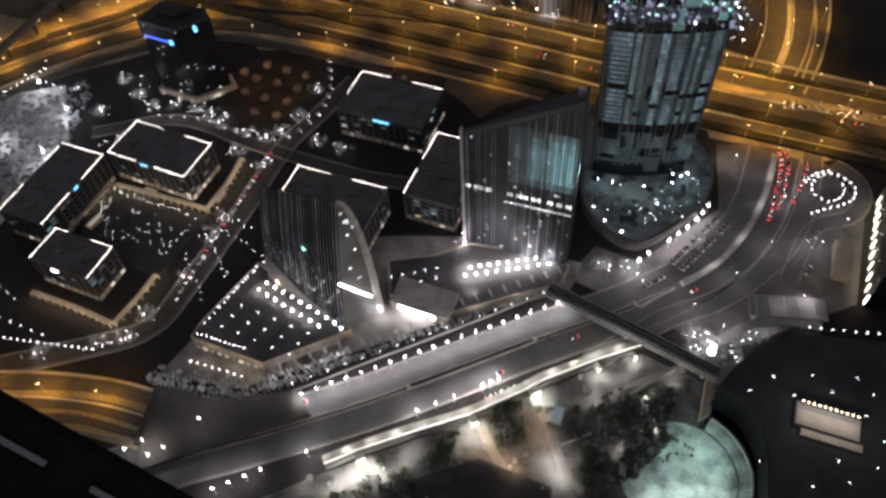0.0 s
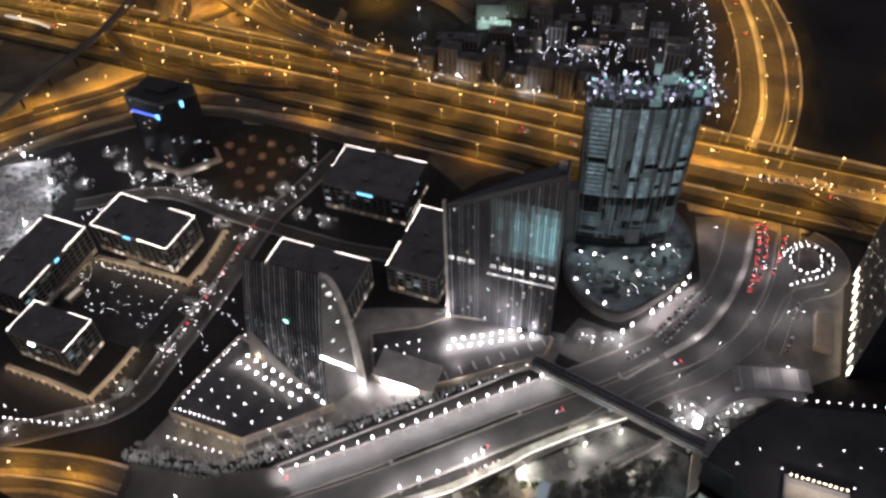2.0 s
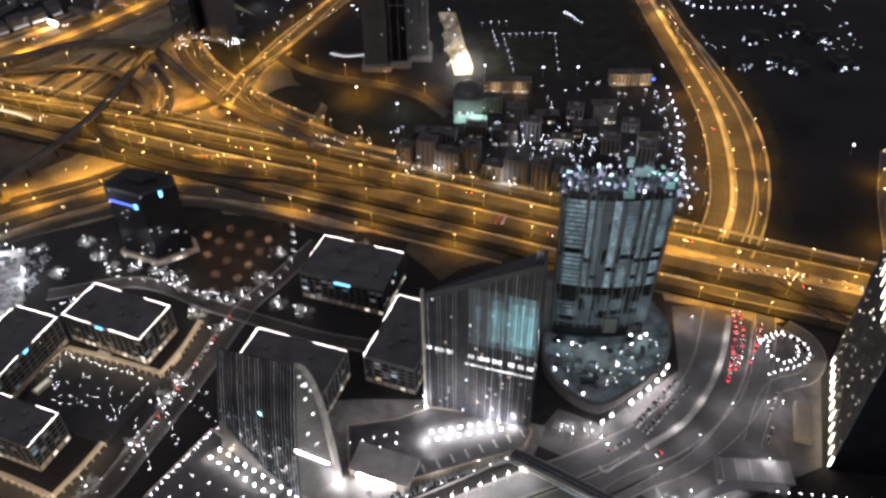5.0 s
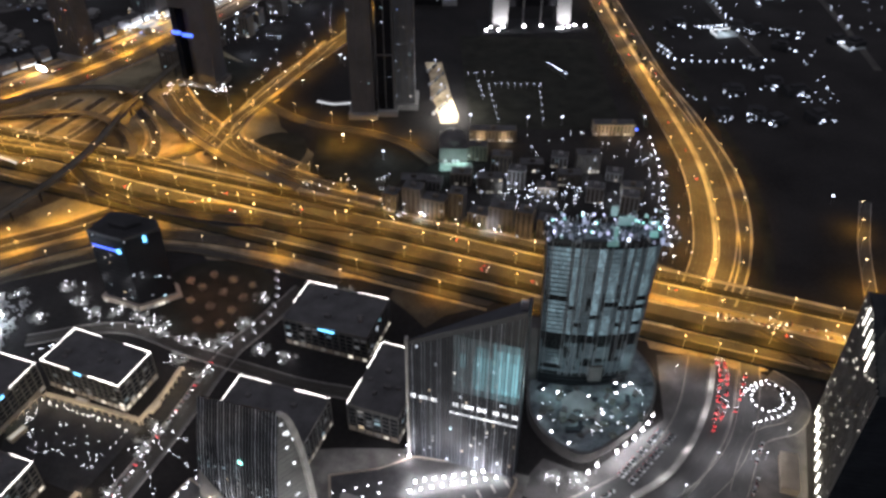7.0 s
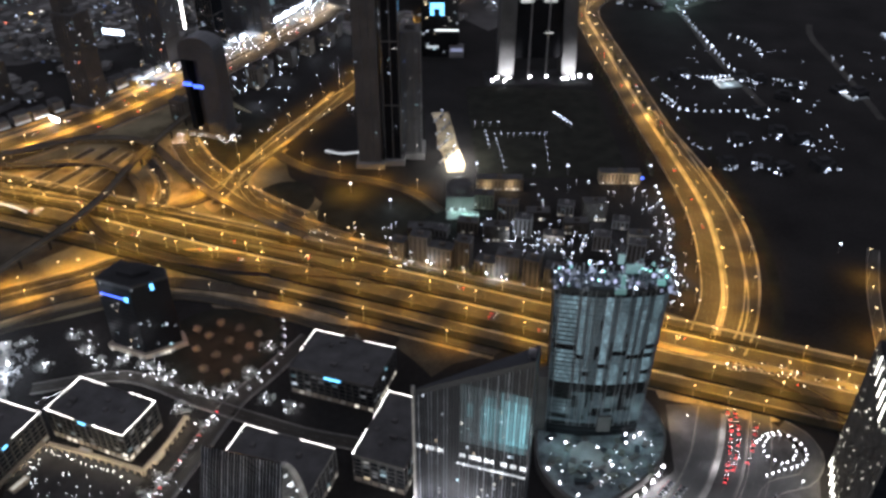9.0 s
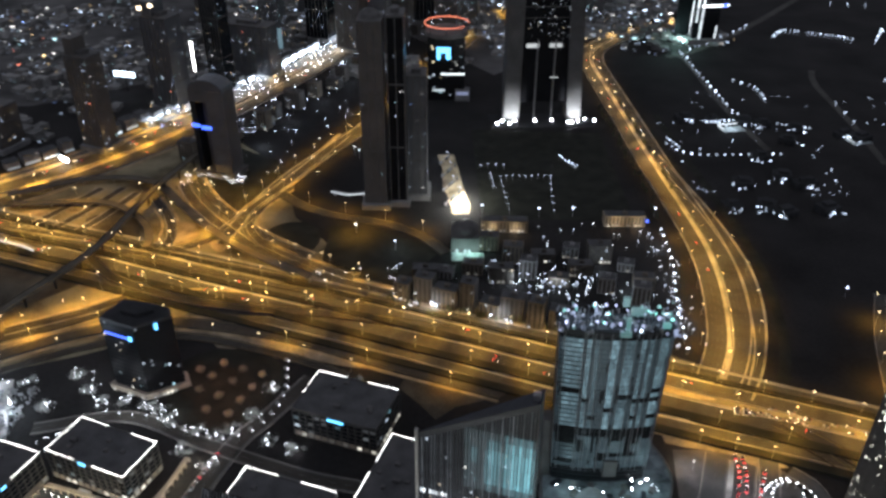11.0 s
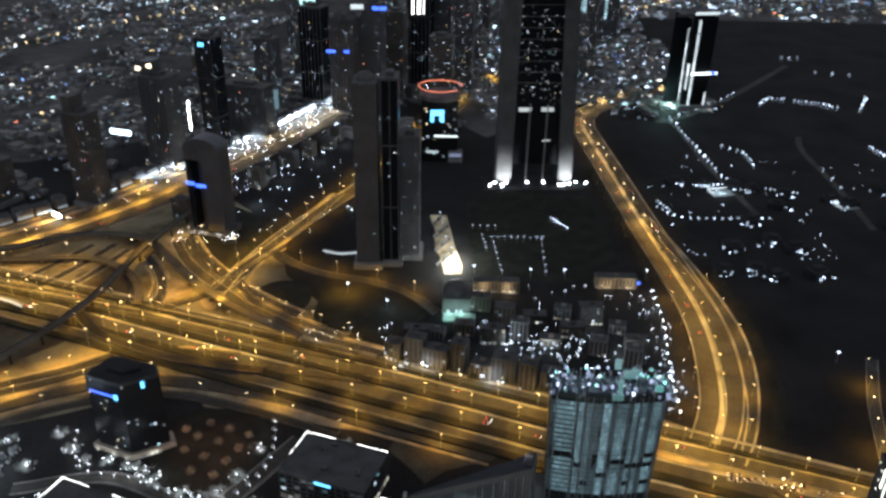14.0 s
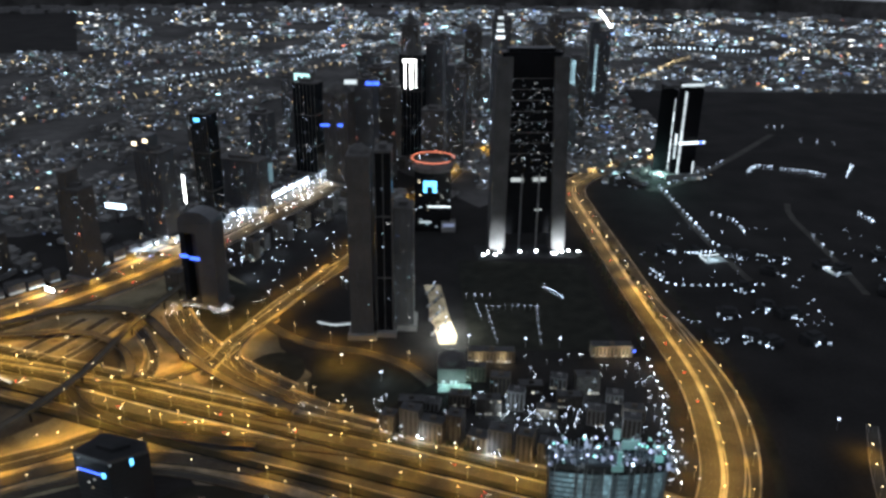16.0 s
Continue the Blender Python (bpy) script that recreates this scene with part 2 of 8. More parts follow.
E_GLOWBALL = glowing("entrance_glow", (0.62, 1.0, 0.96), 7.0)
E_LOT = glowing("car_park_lamp", (0.78, 0.83, 1.0), 4.0, 0.6)
# Glow for crown sheets, which are no lamps; imitates lamplight on them.
E_CROWNGLOW = glowing("lit_sheeting", (0.5, 0.56, 0.82), 0.17, 0.7)
E_TEALRUNS = [glowing("teal_office_run", (0.27, 0.62, 0.70), 0.015 + 0.065 * k, 0.2) for k in range(7)]
for m in E_TEALRUNS + E_TOWERPANES + E_TOWERREST:
    m.node_tree.nodes["Principled BSDF"].inputs["Base Color"].default_value = (0.03, 0.034, 0.04, 1)
E_LEDGE = glowing("ledge_light", (1, 1, 0.92), 1.6, 0.5)
# Glow of the specks that imitate amber-lit tree crowns.
E_TREEGLOW = glowing("fairy_lights", (1, 0.46, 0.30), 0.05, 0.35)
E_FARAMBER = glowing("far_amber_lamp", (1, 0.7, 0.35), 1.1, 0.6, True)
# Fainter glow for crown sheets, again in place of lamplight.
E_DIMGLOW = glowing("dim_sheeting", (0.3, 0.38, 0.55), 0.05, 0.6)
E_SHOP = glowing("shop_front", (1, 0.90, 0.74), 0.28, 0.85)
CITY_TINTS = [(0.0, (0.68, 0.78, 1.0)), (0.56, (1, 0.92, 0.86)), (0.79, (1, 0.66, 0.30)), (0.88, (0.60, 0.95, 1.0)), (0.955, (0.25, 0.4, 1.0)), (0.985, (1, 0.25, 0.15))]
E_CITY = glowing("city_light", (1, 1, 1), 1.0, 0.85, True, CITY_TINTS)
# Weak emission for specks that imitate lit streets and walls far off.
E_CITYGLOW = glowing("dim_city_light", (1, 1, 1), 0.13, 0.8, True, CITY_TINTS)
E_TOWERWIN = glowing("tower_window", (1, 1, 1), 0.65, 0.75, True, CITY_TINTS)
E_LEGWIN = glowing("dim_office_window", (0.86, 0.9, 0.96), 0.15, 0.85, True)
E_COMPOUND = glowing("compound_light", (0.74, 0.82, 1.0), 1.25, 0.6, True)

# ---------------------------------------------------------------- mesh helpers
def mesh(bm, name):
    me = bpy.data.meshes.new(name)
    bm.to_mesh(me)
    bm.free()
    return me


def part(name, bm, mat, parent, label=""):
    me = bm if isinstance(bm, bpy.types.Mesh) else mesh(bm, name)
    if not me.materials:
        me.materials.append(mat)
    ob = new(name, me)
    ob.parent = parent
    if label:
        ob["label"] = label
    return ob


def thing(name, x=0, y=0, z=0, turn=0, **tags):
    ob = new(name)
    ob.matrix_basis = pose(x, y, z, 0, 0, turn)
    return tagged(ob, **tags)


def solo(name, bm, mat, **tags):
    return tagged(part(name, bm, mat, None), **tags)


def box(bm, x0, x1, y0, y1, z0, z1, m=None):
    vs = [bm.verts.new((x, y, z)) for z in (z0, z1) for x, y in ((x0, y0), (x1, y0), (x1, y1), (x0, y1))]
    if m:
        for v in vs:
            v.co = m @ v.co
    for q in ((3, 2, 1, 0), (4, 5, 6, 7), (0, 1, 5, 4), (1, 2, 6, 5), (2, 3, 7, 6), (3, 0, 4, 7)):
        bm.faces.new([vs[i] for i in q])
    return vs


def boxed(*a, m=None):
    bm = bmesh.new()
    box(bm, *a, m=m)
    return bm


def prism(poly, z0, z1, bm=None):
    bm = bm or bmesh.new()
    lo = [bm.verts.new((p[0], p[1], z0)) for p in poly]
    hi = [bm.verts.new((p[0], p[1], p[2] if len(p) > 2 else z1)) for p in poly]
    n = len(poly)
    bm.faces.new(hi)
    bm.faces.new(lo[::-1])
    for i in range(n):
        bm.faces.new((lo[i], lo[(i + 1) % n], hi[(i + 1) % n], hi[i]))
    bmesh.ops.recalc_face_normals(bm, faces=bm.faces)
    return bm


def ngon(r, n, cx=0, cy=0, ry=None, start=0.0):
    return [(cx + r * math.cos(start + 2 * math.pi * i / n), cy + (ry or r) * math.sin(start + 2 * math.pi * i / n)) for i in range(n)]


def drum(r0, r1, z0, z1, n=16, bm=None, cx=0, cy=0):
    bm = bm or bmesh.new()
    lo = [bm.verts.new((*p, z0)) for p in ngon(r0, n, cx, cy)]
    hi = [bm.verts.new((*p, z1)) for p in ngon(r1, n, cx, cy)]
    bm.faces.new(hi)
    bm.faces.new(lo[::-1])
    for i in range(n):
        bm.faces.new((lo[i], lo[(i + 1) % n], hi[(i + 1) % n], hi[i]))
    return bm


def ball(r, z=0.0, flat=1.0, sub=1):
    bm = bmesh.new()
    bmesh.ops.create_icosphere(bm, subdivisions=sub, radius=r, matrix=Matrix.Translation((0, 0, z)) @ Matrix.Diagonal((1, 1, flat, 1)))
    return bm


def spline(pts, step=10.0):
    """Points at even steps along a smooth line through pts, each with its direction."""
    P = [Vector(p[:2]) for p in pts]
    P = [2 * P[0] - P[1]] + P + [2 * P[-1] - P[-2]]
    fine = []
    for a, b, c, d in zip(P, P[1:], P[2:], P[3:]):
        for k in range(24):
            t = k / 24
            fine.append(0.5 * ((2 * b) + (c - a) * t + (2 * a - 5 * b + 4 * c - d) * t * t + (3 * b - a - 3 * c + d) * t ** 3))
    fine.append(P[-2])
    total = sum((b - a).length for a, b in zip(fine, fine[1:]))
    n = max(2, round(total / step))
    out, want, run = [], 0.0, 0.0
    for a, b in zip(fine, fine[1:]):
        seg = (b - a).length
        while seg > 0 and want <= run + seg + 1e-6 and len(out) <= n:
            out.append((a + (b - a) * ((want - run) / seg), (b - a).normalized()))
            want += total / n
        run += seg
    return out


def ribbon(line, off0, off1, z0, z1, bm=None):
    """A band along a line, between two offsets to its left, from z0 up to z1."""
    bm = bm or bmesh.new()
    rows = []
    for p, d in line:
        s = Vector((-d.y, d.x))
        a, b = p + s * off0, p + s * off1
        rows.append([bm.verts.new((*q, z)) for q, z in ((a, z0), (a, z1), (b, z1), (b, z0))])
    for r, q in zip(rows, rows[1:]):
        for i in range(3):
            bm.faces.new((r[i], q[i], q[i + 1], r[i + 1]))
    bm.faces.new(rows[0])
    bm.faces.new(rows[-1][::-1])
    bmesh.ops.recalc_face_normals(bm, faces=bm.faces)
    return bm

# ---------------------------------------------------------------- ground and roads
bm = bmesh.new()
bmesh.ops.create_circle(bm, cap_ends=True, segments=96, radius=6000)
solo("ground", bm, GROUND, label="sandy city ground coloured near-black for unlit night", category="ground", kind="structure")


def plot(name, poly, z, mat, label, category):
    return solo(name, prism(poly, -0.2, z), mat, label=label, category=category, kind="structure")


def road(name, label, ctrl, width, z=0.2, mat=ASPHALT, lanes=4, verge=1.1, wall=0.9, step=12.0, median=0.0, vmat=None, wmat=None):
    """A carriageway with lane paint, pale shoulders and low concrete barriers."""
    line = spline(ctrl, step)
    h = width / 2
    base = solo(name, ribbon(line, -h, h, -0.3, z), mat, label=label, category="road", kind="structure")
    if verge:
        part("shoulder", ribbon(line, h, h + 0.7 * verge, -0.2, z + 0.06), vmat or KERB, base)
        part("shoulder", ribbon(line, -h - verge, -h, -0.2, z + 0.06), vmat or KERB, base)
    if wall:
        part("barrier", ribbon(line, h + 0.7 * verge, h + 0.7 * verge + 0.4, -0.1, z + wall), wmat or KERB, base)
        part("barrier", ribbon(line, -h - verge - 0.4, -h - verge, -0.1, z + wall), wmat or KERB, base)
    if median:
        part("median", ribbon(line, -median / 2, median / 2, z - 0.05, z + 0.7), CONCRETE, base)
    dashes = bmesh.new()
    fine = spline(ctrl, 6.0)
    for k in range(1, lanes):
        off = -h + width * k / lanes
        if median and abs(off) < median:
            continue
        for (p, d), (q, e) in list(zip(fine, fine[1:]))[::2]:
            s = Vector((-d.y, d.x)) * off
            v = [p + s - Vector((-d.y, d.x)) * 0.09, p + s + Vector((-d.y, d.x)) * 0.09]
            w = [q + s + Vector((-d.y, d.x)) * 0.09, q + s - Vector((-d.y, d.x)) * 0.09]
            dashes.faces.new([dashes.verts.new((*u, z + 0.03)) for u in (v[0], w[1], w[0], v[1])])
    part("lane_marking", dashes, PAINT, base)
    return base


def beside(ctrl, off):
    return [tuple(p + Vector((-d.y, d.x)) * off) for p, d in spline(ctrl, 60.0)]


def wander(ctrl, off, amount, phase):
    """A line beside ctrl that drifts gently to and fro."""
    return [tuple(p + Vector((-d.y, d.x)) * (off + amount * math.sin(phase + 0.9 * i))) for i, (p, d) in enumerate(spline(ctrl, 60.0))]


HW = [(760, 295), (560, 368), (300, 461), (160, 510), (4, 567), (-160, 626), (-290, 672), (-400, 712), (-520, 752), (-760, 830)]
for name, off, w, n, drift, verge in (("highway_north_frontage", -43, 9, 3, 1.6, 2.2), ("highway_north", -22, 15, 4, 0.8, 1.6), ("highway_south", 4.5, 15, 4, 0.9, 1.8), ("highway_south_frontage", 29, 10, 3, 2.2, 2.2)):
    road(name, "sodium-lit asphalt highway carriageway with concrete barriers", wander(HW, off, drift, off), w, 0.25, ASPHALT2, n, verge, 0.9)
for off, w in ((-34.3, 5.5), (18, 9.0), (40.5, 8)):
    solo("planted_median", ribbon(spline(beside(HW, off), 14), -w / 2, w / 2, -0.2, 2.2), GRASS, label="dark planted strip between carriageways", category="median", kind="structure")
solo("planted_median", ribbon(spline(beside(HW[3:], -8.5), 14), -4.0, 3.0, -0.2, 2.4), GRASS, label="dark planted strip between carriageways", category="median", kind="structure")
SZR = [(-900, 560), (-700, 710), (-590, 800), (-500, 890), (-425, 985), (-370, 1080), (-310, 1200), (-245, 1340), (-190, 1480), (-60, 1850), (60, 2200), (150, 2500)]
for name, off, w in (("avenue_west", 19, 26), ("avenue_east", -19, 26)):
    road(name, "wide sodium-lit avenue running to the towers", beside(SZR, off), w, 0.30, ASPHALT2, 6, 1.4, 0.9, 20)
road("avenue_service", "service lane beside the wide avenue", beside(SZR[:6], 46), 10, 0.22, ASPHALT, 2, 2, 0, 20)
SIDE = [(225, 520), (247, 570), (261, 630), (270, 700), (271, 760), (264, 860), (256, 960), (246, 1120), (236, 1270), (232, 1370), (245, 1430), (285, 1490), (345, 1545), (470, 1620)]
for off in (-25, -47):
    solo("road_verge", ribbon(spline(beside(SIDE[:8], off), 14), -5, 5, -0.2, 0.17), GRASS, label="dark planted strip beside the curving road", category="verge", kind="structure")
solo("road_median", ribbon(spline(SIDE[:10], 14), -1.4, 0.8, -0.2, 0.6), KERB, label="pale concrete strip between two carriageways", category="median", kind="structure")
road("side_road_west", "curving sodium-lit road with four lanes", beside(SIDE, 11), 17, 0.24, ASPHALT2, 4, 1.2, 0.9)
road("side_road_east", "curving sodium-lit road with four lanes", beside(SIDE, -12), 17, 0.24, ASPHALT2, 4, 1.2, 0.9)
road("side_slip", "slip lane beside the curving sodium-lit road", [(240, 505), (262, 545), (282, 600), (295, 660), (299, 720), (293, 800), (279, 890), (262, 980)], 11, 0.22, ASPHALT2, 2, 1.6, 0.9)
DIAG = [(-262, 745), (-240, 800), (-207, 905), (-144, 1036), (-115, 1110), (-40, 1310), (49, 1557), (130, 1700)]
road("diagonal_road", "sodium-lit road between plots", DIAG, 20, 0.26, ASPHALT2, 4, 1.2, 0.9)
RAMPS = (
    ("ramp", [(-337, 878), (-306, 825), (-263, 776), (-216, 730), (-162, 693), (-112, 667), (-54, 644), (-7, 625)], 11),
    ("ramp", [(-329, 886), (-296, 831), (-253, 781), (-208, 737), (-158, 704), (-101, 675)], 9),
    ("ramp", [(-322, 892), (-282, 828), (-241, 784), (-202, 749), (-154, 715)], 8),
    ("ramp", [(-359, 838), (-331, 798), (-315, 762), (-312, 736), (-316, 717)], 9),
    ("ramp", [(-156, 1035), (-178, 970), (-204, 903), (-226, 846), (-242, 804), (-249, 766), (-252, 737)], 12),
    ("ramp", [(-205, 870), (-227, 826), (-234, 799), (-231, 774), (-213, 744), (-177, 715), (-132, 690)], 8),
    ("ramp", [(-215, 860), (-180, 826), (-140, 803), (-85, 788), (-40, 762), (-10, 725)], 12),
    ("ramp", [(-250, 770), (-275, 740), (-310, 722), (-360, 720)], 8),
    ("ramp", [(-480, 520), (-409, 570), (-363, 592), (-310, 626), (-260, 640), (-200, 635)], 13),
    ("ramp", [(-470, 490), (-396, 545), (-333, 580), (-270, 596), (-160, 578), (-70, 545), (40, 505)], 12),
    ("ramp", [(-460, 470), (-380, 528), (-320, 560), (-250, 575), (-170, 556), (-90, 525)], 7),
    ("ramp", [(-412, 577), (-378, 595), (-348, 611), (-320, 634)], 11),
    ("slip_road", [(-388, 703), (-359, 680), (-326, 660), (-281, 640), (-227, 626), (-171, 618), (-105, 611), (-6, 590)], 11),
    ("slip_road", [(-501, 766), (-418, 746), (-336, 724), (-244, 696), (-170, 672), (-87, 647)], 7),
    ("slip_road", [(-491, 745), (-410, 727), (-330, 706), (-240, 679), (-167, 656), (-86, 634)], 6),
    ("ramp", [(262, 478), (300, 440), (322, 405), (305, 372), (275, 362)], 9),
    ("ramp", [(250, 470), (283, 440), (296, 412), (280, 392)], 7),
)
for i, (name, ctrl, w) in enumerate(RAMPS):
    road(name, "curved sodium-lit interchange ramp with pale shoulders", ctrl, w, 0.36 + 0.03 * i, RAMPROAD, 2 if w < 10 else 3, 1.0, 0.7, 12.0, 0.0, KERB if i < 6 else SAND, None if i in (0, 4, 11, 13) else RAMPROAD)

# pale sand and grass between the ramps
plot("interchange_sand", [(-700, 700), (-560, 640), (-440, 500), (-330, 545), (-240, 590), (-60, 560), (160, 480), (330, 420), (345, 470), (190, 560), (20, 630), (-118, 682), (-134, 735), (-185, 800), (-205, 870), (-236, 940), (-330, 1040), (-520, 900), (-720, 800)], 0.12, SAND, "pale sandy verge between interchange ramps", "ground")
plot("grass_oval", ngon(33, 28, -181, 748, 40), 0.18, GRASS, "dark oval lawn inside an interchange loop", "lawn")
plot("grass_wedge", [(-330, 905), (-262, 770), (-235, 790), (-212, 900), (-235, 950), (-290, 985)], 0.16, GRASS, "dark lawn beside the diagonal road", "lawn")


# Pale strips stand in for bright lamplit streaks along the lanes.
for k in (0, 1, 2, 3, 4, 5, 8, 9, 11):
    name, ctrl, w = RAMPS[k]
    for off in (w / 2 + 3.6, -w / 2 - 4.2):
        solo("sand_strip", ribbon(spline(beside(ctrl, off), 14), -1.5, 1.5, -0.2, 0.19 + 0.01 * k), SANDBANK, label="narrow pale strip for a bright lane streak beside a ramp", category="ground", kind="structure")
for off, w in ((0, 5), (37, 4), (-37, 5), (56, 6)):
    solo("sand_strip", ribbon(spline(beside(SZR[:6], off), 20), -w / 2, w / 2, -0.2, 0.24), SANDBANK, label="narrow pale strip for a bright lane streak beside the avenue", category="ground", kind="structure")

# elevated rail line over the interchange
VIA = [(-462, 470), (-440, 535), (-412, 610), (-387, 668), (-370, 735), (-360, 829), (-336, 935), (-322, 985)]
line = spline(VIA, 12)
rail = solo("viaduct", ribbon(line, -4.0, 4.0, 12, 13.6), DECK, label="unlit elevated rail viaduct on round piers", category="viaduct", kind="structure")
part("parapet", ribbon(line, 3.7, 4.0, 13.6, 14.6), DECK, rail)
part("parapet", ribbon(line, -4.0, -3.7, 13.6, 14.6), DECK, rail)
for p, d in line[1::3]:
    part("pier", drum(1.0, 1.3, 0, 12, 10, None, p.x, p.y), DARKMETAL, rail)

# dusty slopes along the highway's south side
for poly, words in (([(-46, 510), (-39, 528), (-27, 538), (2, 527), (41, 516), (65, 518), (40, 502), (2, 488), (-14, 473), (-28, 491)], "dusty slope below the highway"), ([(-258, 583), (-217, 587), (-165, 585), (-121, 573), (-78, 555), (-47, 542), (-52, 530), (-96, 537), (-138, 548), (-157, 546), (-180, 557), (-211, 559), (-221, 571), (-255, 571)], "dusty bank between the highway and the grove"), ([(163, 461), (213, 448), (238, 442), (251, 429), (228, 425), (215, 440), (178, 448), (164, 452)], "pale dust beside the highway"), ([(178, 522), (222, 514), (282, 495), (280, 489), (219, 503), (176, 511)], "pale dust strip between carriageways")):
    plot("dust_bank", poly, 0.15, EARTH if "slope" in words else DUST, words, "ground")
# unlit flyovers crossing the interchange
for ctrl, w, top in (([(-533, 834), (-500, 850), (-468, 872), (-430, 881), (-387, 877), (-356, 858), (-325, 821), (-286, 775), (-241, 732), (-191, 695), (-146, 666)], 10, 6.5), ([(-522, 811), (-484, 814), (-441, 820), (-406, 817), (-373, 797), (-346, 768), (-332, 740), (-329, 722)], 9, 5.5)):
    line = spline(ctrl, 12)
    fly = solo("flyover", ribbon(line, -w / 2, w / 2, top - 1.2, top), DECK, label="dark unlit flyover deck on piers", category="flyover", kind="structure")
    part("parapet", ribbon(line, w / 2 - 0.4, w / 2, top, top + 1.0), DARKSTONE, fly)
    part("parapet", ribbon(line, -w / 2, -w / 2 + 0.4, top, top + 1.0), DARKSTONE, fly)
    for p, d in line[1::3]:
        part("pier", drum(0.9, 1.1, 0, top - 1.2, 8, None, p.x, p.y), CONCRETE, fly)

# Deck colour, not missing light, keeps this bridge dark beside the lamps.
line = spline([(-395, 722), (-382, 703), (-367, 685), (-346, 666), (-318, 651), (-279, 634), (-243, 624), (-203, 616), (-170, 612)], 10)
slip = solo("slip_bridge", ribbon(line, -5.2, 5.2, 1.6, 3.0), DARKDECK, label="slip bridge coloured near-black to look unlit, sweeping down to the highway", category="flyover", kind="structure")
for s in (-1, 1):
    part("parapet", ribbon(line, min(4.9 * s, 5.2 * s), max(4.9 * s, 5.2 * s), 3.0, 3.9), DARKSTONE, slip)
part("bank", ribbon(line, -5.0, 5.0, 0, 1.6), DARKSTONE, slip)
# pale sand banks beside the carriageways
for x, y, a, b, turn in ((120, 538, 34, 7, -20), (190, 512, 26, 6, -20), (40, 570, 22, 6, -20), (-90, 612, 30, 8, -20), (-60, 540, 26, 8, -18), (-330, 610, 40, 12, 14), (-300, 760, 16, 26, 10), (-395, 770, 14, 18, 20), (-455, 830, 30, 8, 10), (-270, 690, 26, 8, -25), (262, 500, 24, 9, -20), (160, 470, 30, 8, -18), (-484, 800, 22, 7, 5), (-435, 806, 20, 6, 0), (-400, 796, 12, 6, -20), (-390, 826, 20, 6, 0), (-288, 785, 7, 18, 12), (-256, 735, 8, 16, 30), (-335, 700, 22, 5, -18), (-125, 655, 24, 4, -20), (-201, 644, 20, 4, -20), (20, 600, 30, 3.5, -20), (205, 462, 24, 9, -10)):
    m = pose(x, y, 0, 0, 0, turn)
    plot("sand_bank", [tuple((m @ Vector((a * math.cos(u) * (1 + 0.1 * math.sin(2 * u + x)), b * math.sin(u) * (1 + 0.1 * math.cos(3 * u + y)), 0)))[:2]) for u in [0.42 * i for i in range(15)]], 0.17, SANDBANK, "pale sand bank beside the road", "ground")
for poly in ([(-488, 699), (-437, 706), (-380, 695), (-361, 680), (-379, 651), (-403, 626), (-441, 604), (-500, 620)], [(-422, 788), (-398, 813), (-365, 797), (-347, 750), (-364, 735), (-408, 755)]):
    plot("bare_plot", poly, 0.2, EARTH, "dull packed earth between interchange roads", "ground")
for k, ctrl in enumerate(([(-492, 742), (-461, 805), (-433, 863)], [(-462, 745), (-432, 799), (-407, 866)], [(-429, 742), (-406, 789), (-386, 852)])):
    road("link_lane", "dark lane crossing the pale interchange sand", ctrl, 9, 0.3 + 0.03 * k, RAMPROAD, 2, 1.0, 0.5)
road("east_street", "sodium-lit street beyond the highway", [(352, 470), (372, 536), (390, 590), (420, 660)], 10, 0.3, ASPHALT2, 2, 0.6, 0)

# boulevard and the streets round it
BOUL = [(-420, 95), (-330, 130), (-240, 162), (-165, 190), (-100, 212), (-20, 247), (45, 276), (98, 299), (128, 315), (154, 335), (176, 361), (196, 397), (210, 436)]
road("boulevard_north", "wide grey boulevard carriageway with few cars", beside(BOUL, 10), 15, 0.22, ASPHALT, 2, 1.5, 0.25, 8, 0, PAVING)
road("boulevard_south", "wide grey boulevard carriageway", beside(BOUL, -10), 15, 0.22, ASPHALT, 2, 1.5, 0.25, 8, 0, PAVING)
road("boulevard_slip", "slip lane beside the boulevard", [(60, 252), (110, 285), (150, 303), (190, 335), (215, 370), (232, 415), (240, 445)], 12, 0.28, ASPHALT, 3, 1.2, 0.25, 8, 0, FORECOURT)
road("terrace_street", "street round the terrace", [(196, 318), (212, 348), (226, 366), (250, 374), (264, 392), (262, 412), (250, 425)], 9, 0.3, ASPHALT, 2, 1.2, 0.25, 8, 0, FORECOURT)
road("square_street", "dark side street beside office blocks", [(-350, 232), (-270, 255), (-230, 272), (-212, 310), (-190, 370), (-168, 440), (-150, 470), (-120, 520)], 12, 0.24, RAMPROAD, 2, 2.5, 0.25, 8, 0, DARKSTONE)
road("square_north_street", "street behind office blocks", [(-330, 455), (-260, 470), (-190, 442), (-110, 412), (-60, 400), (-10, 380)], 9, 0.3, RAMPROAD, 2, 1.6, 0.25, 8, 0, DARKSTONE)
road("underpass_road", "sodium-lit road running into an underpass", [(-520, 232), (-399, 217), (-322, 218), (-284, 218), (-245, 214), (-215, 207)], 33, 0.3, ASPHALT2, 8, 2, 1.0, 8, 1.2)
for ctrl, w in (([(-370, 217), (-307, 220), (-270, 221), (-239, 218), (-213, 211)], 4.6), ([(-330, 205), (-281, 209), (-251, 207), (-215, 198)], 3.0), ([(-304, 194), (-262, 198), (-239, 194), (-214, 188)], 6.0)):
    solo("road_divider", ribbon(spline(ctrl, 8), -w / 2, w / 2, 0, 0.5), SAND, label="pale strip between sunken lanes", category="median", kind="structure")
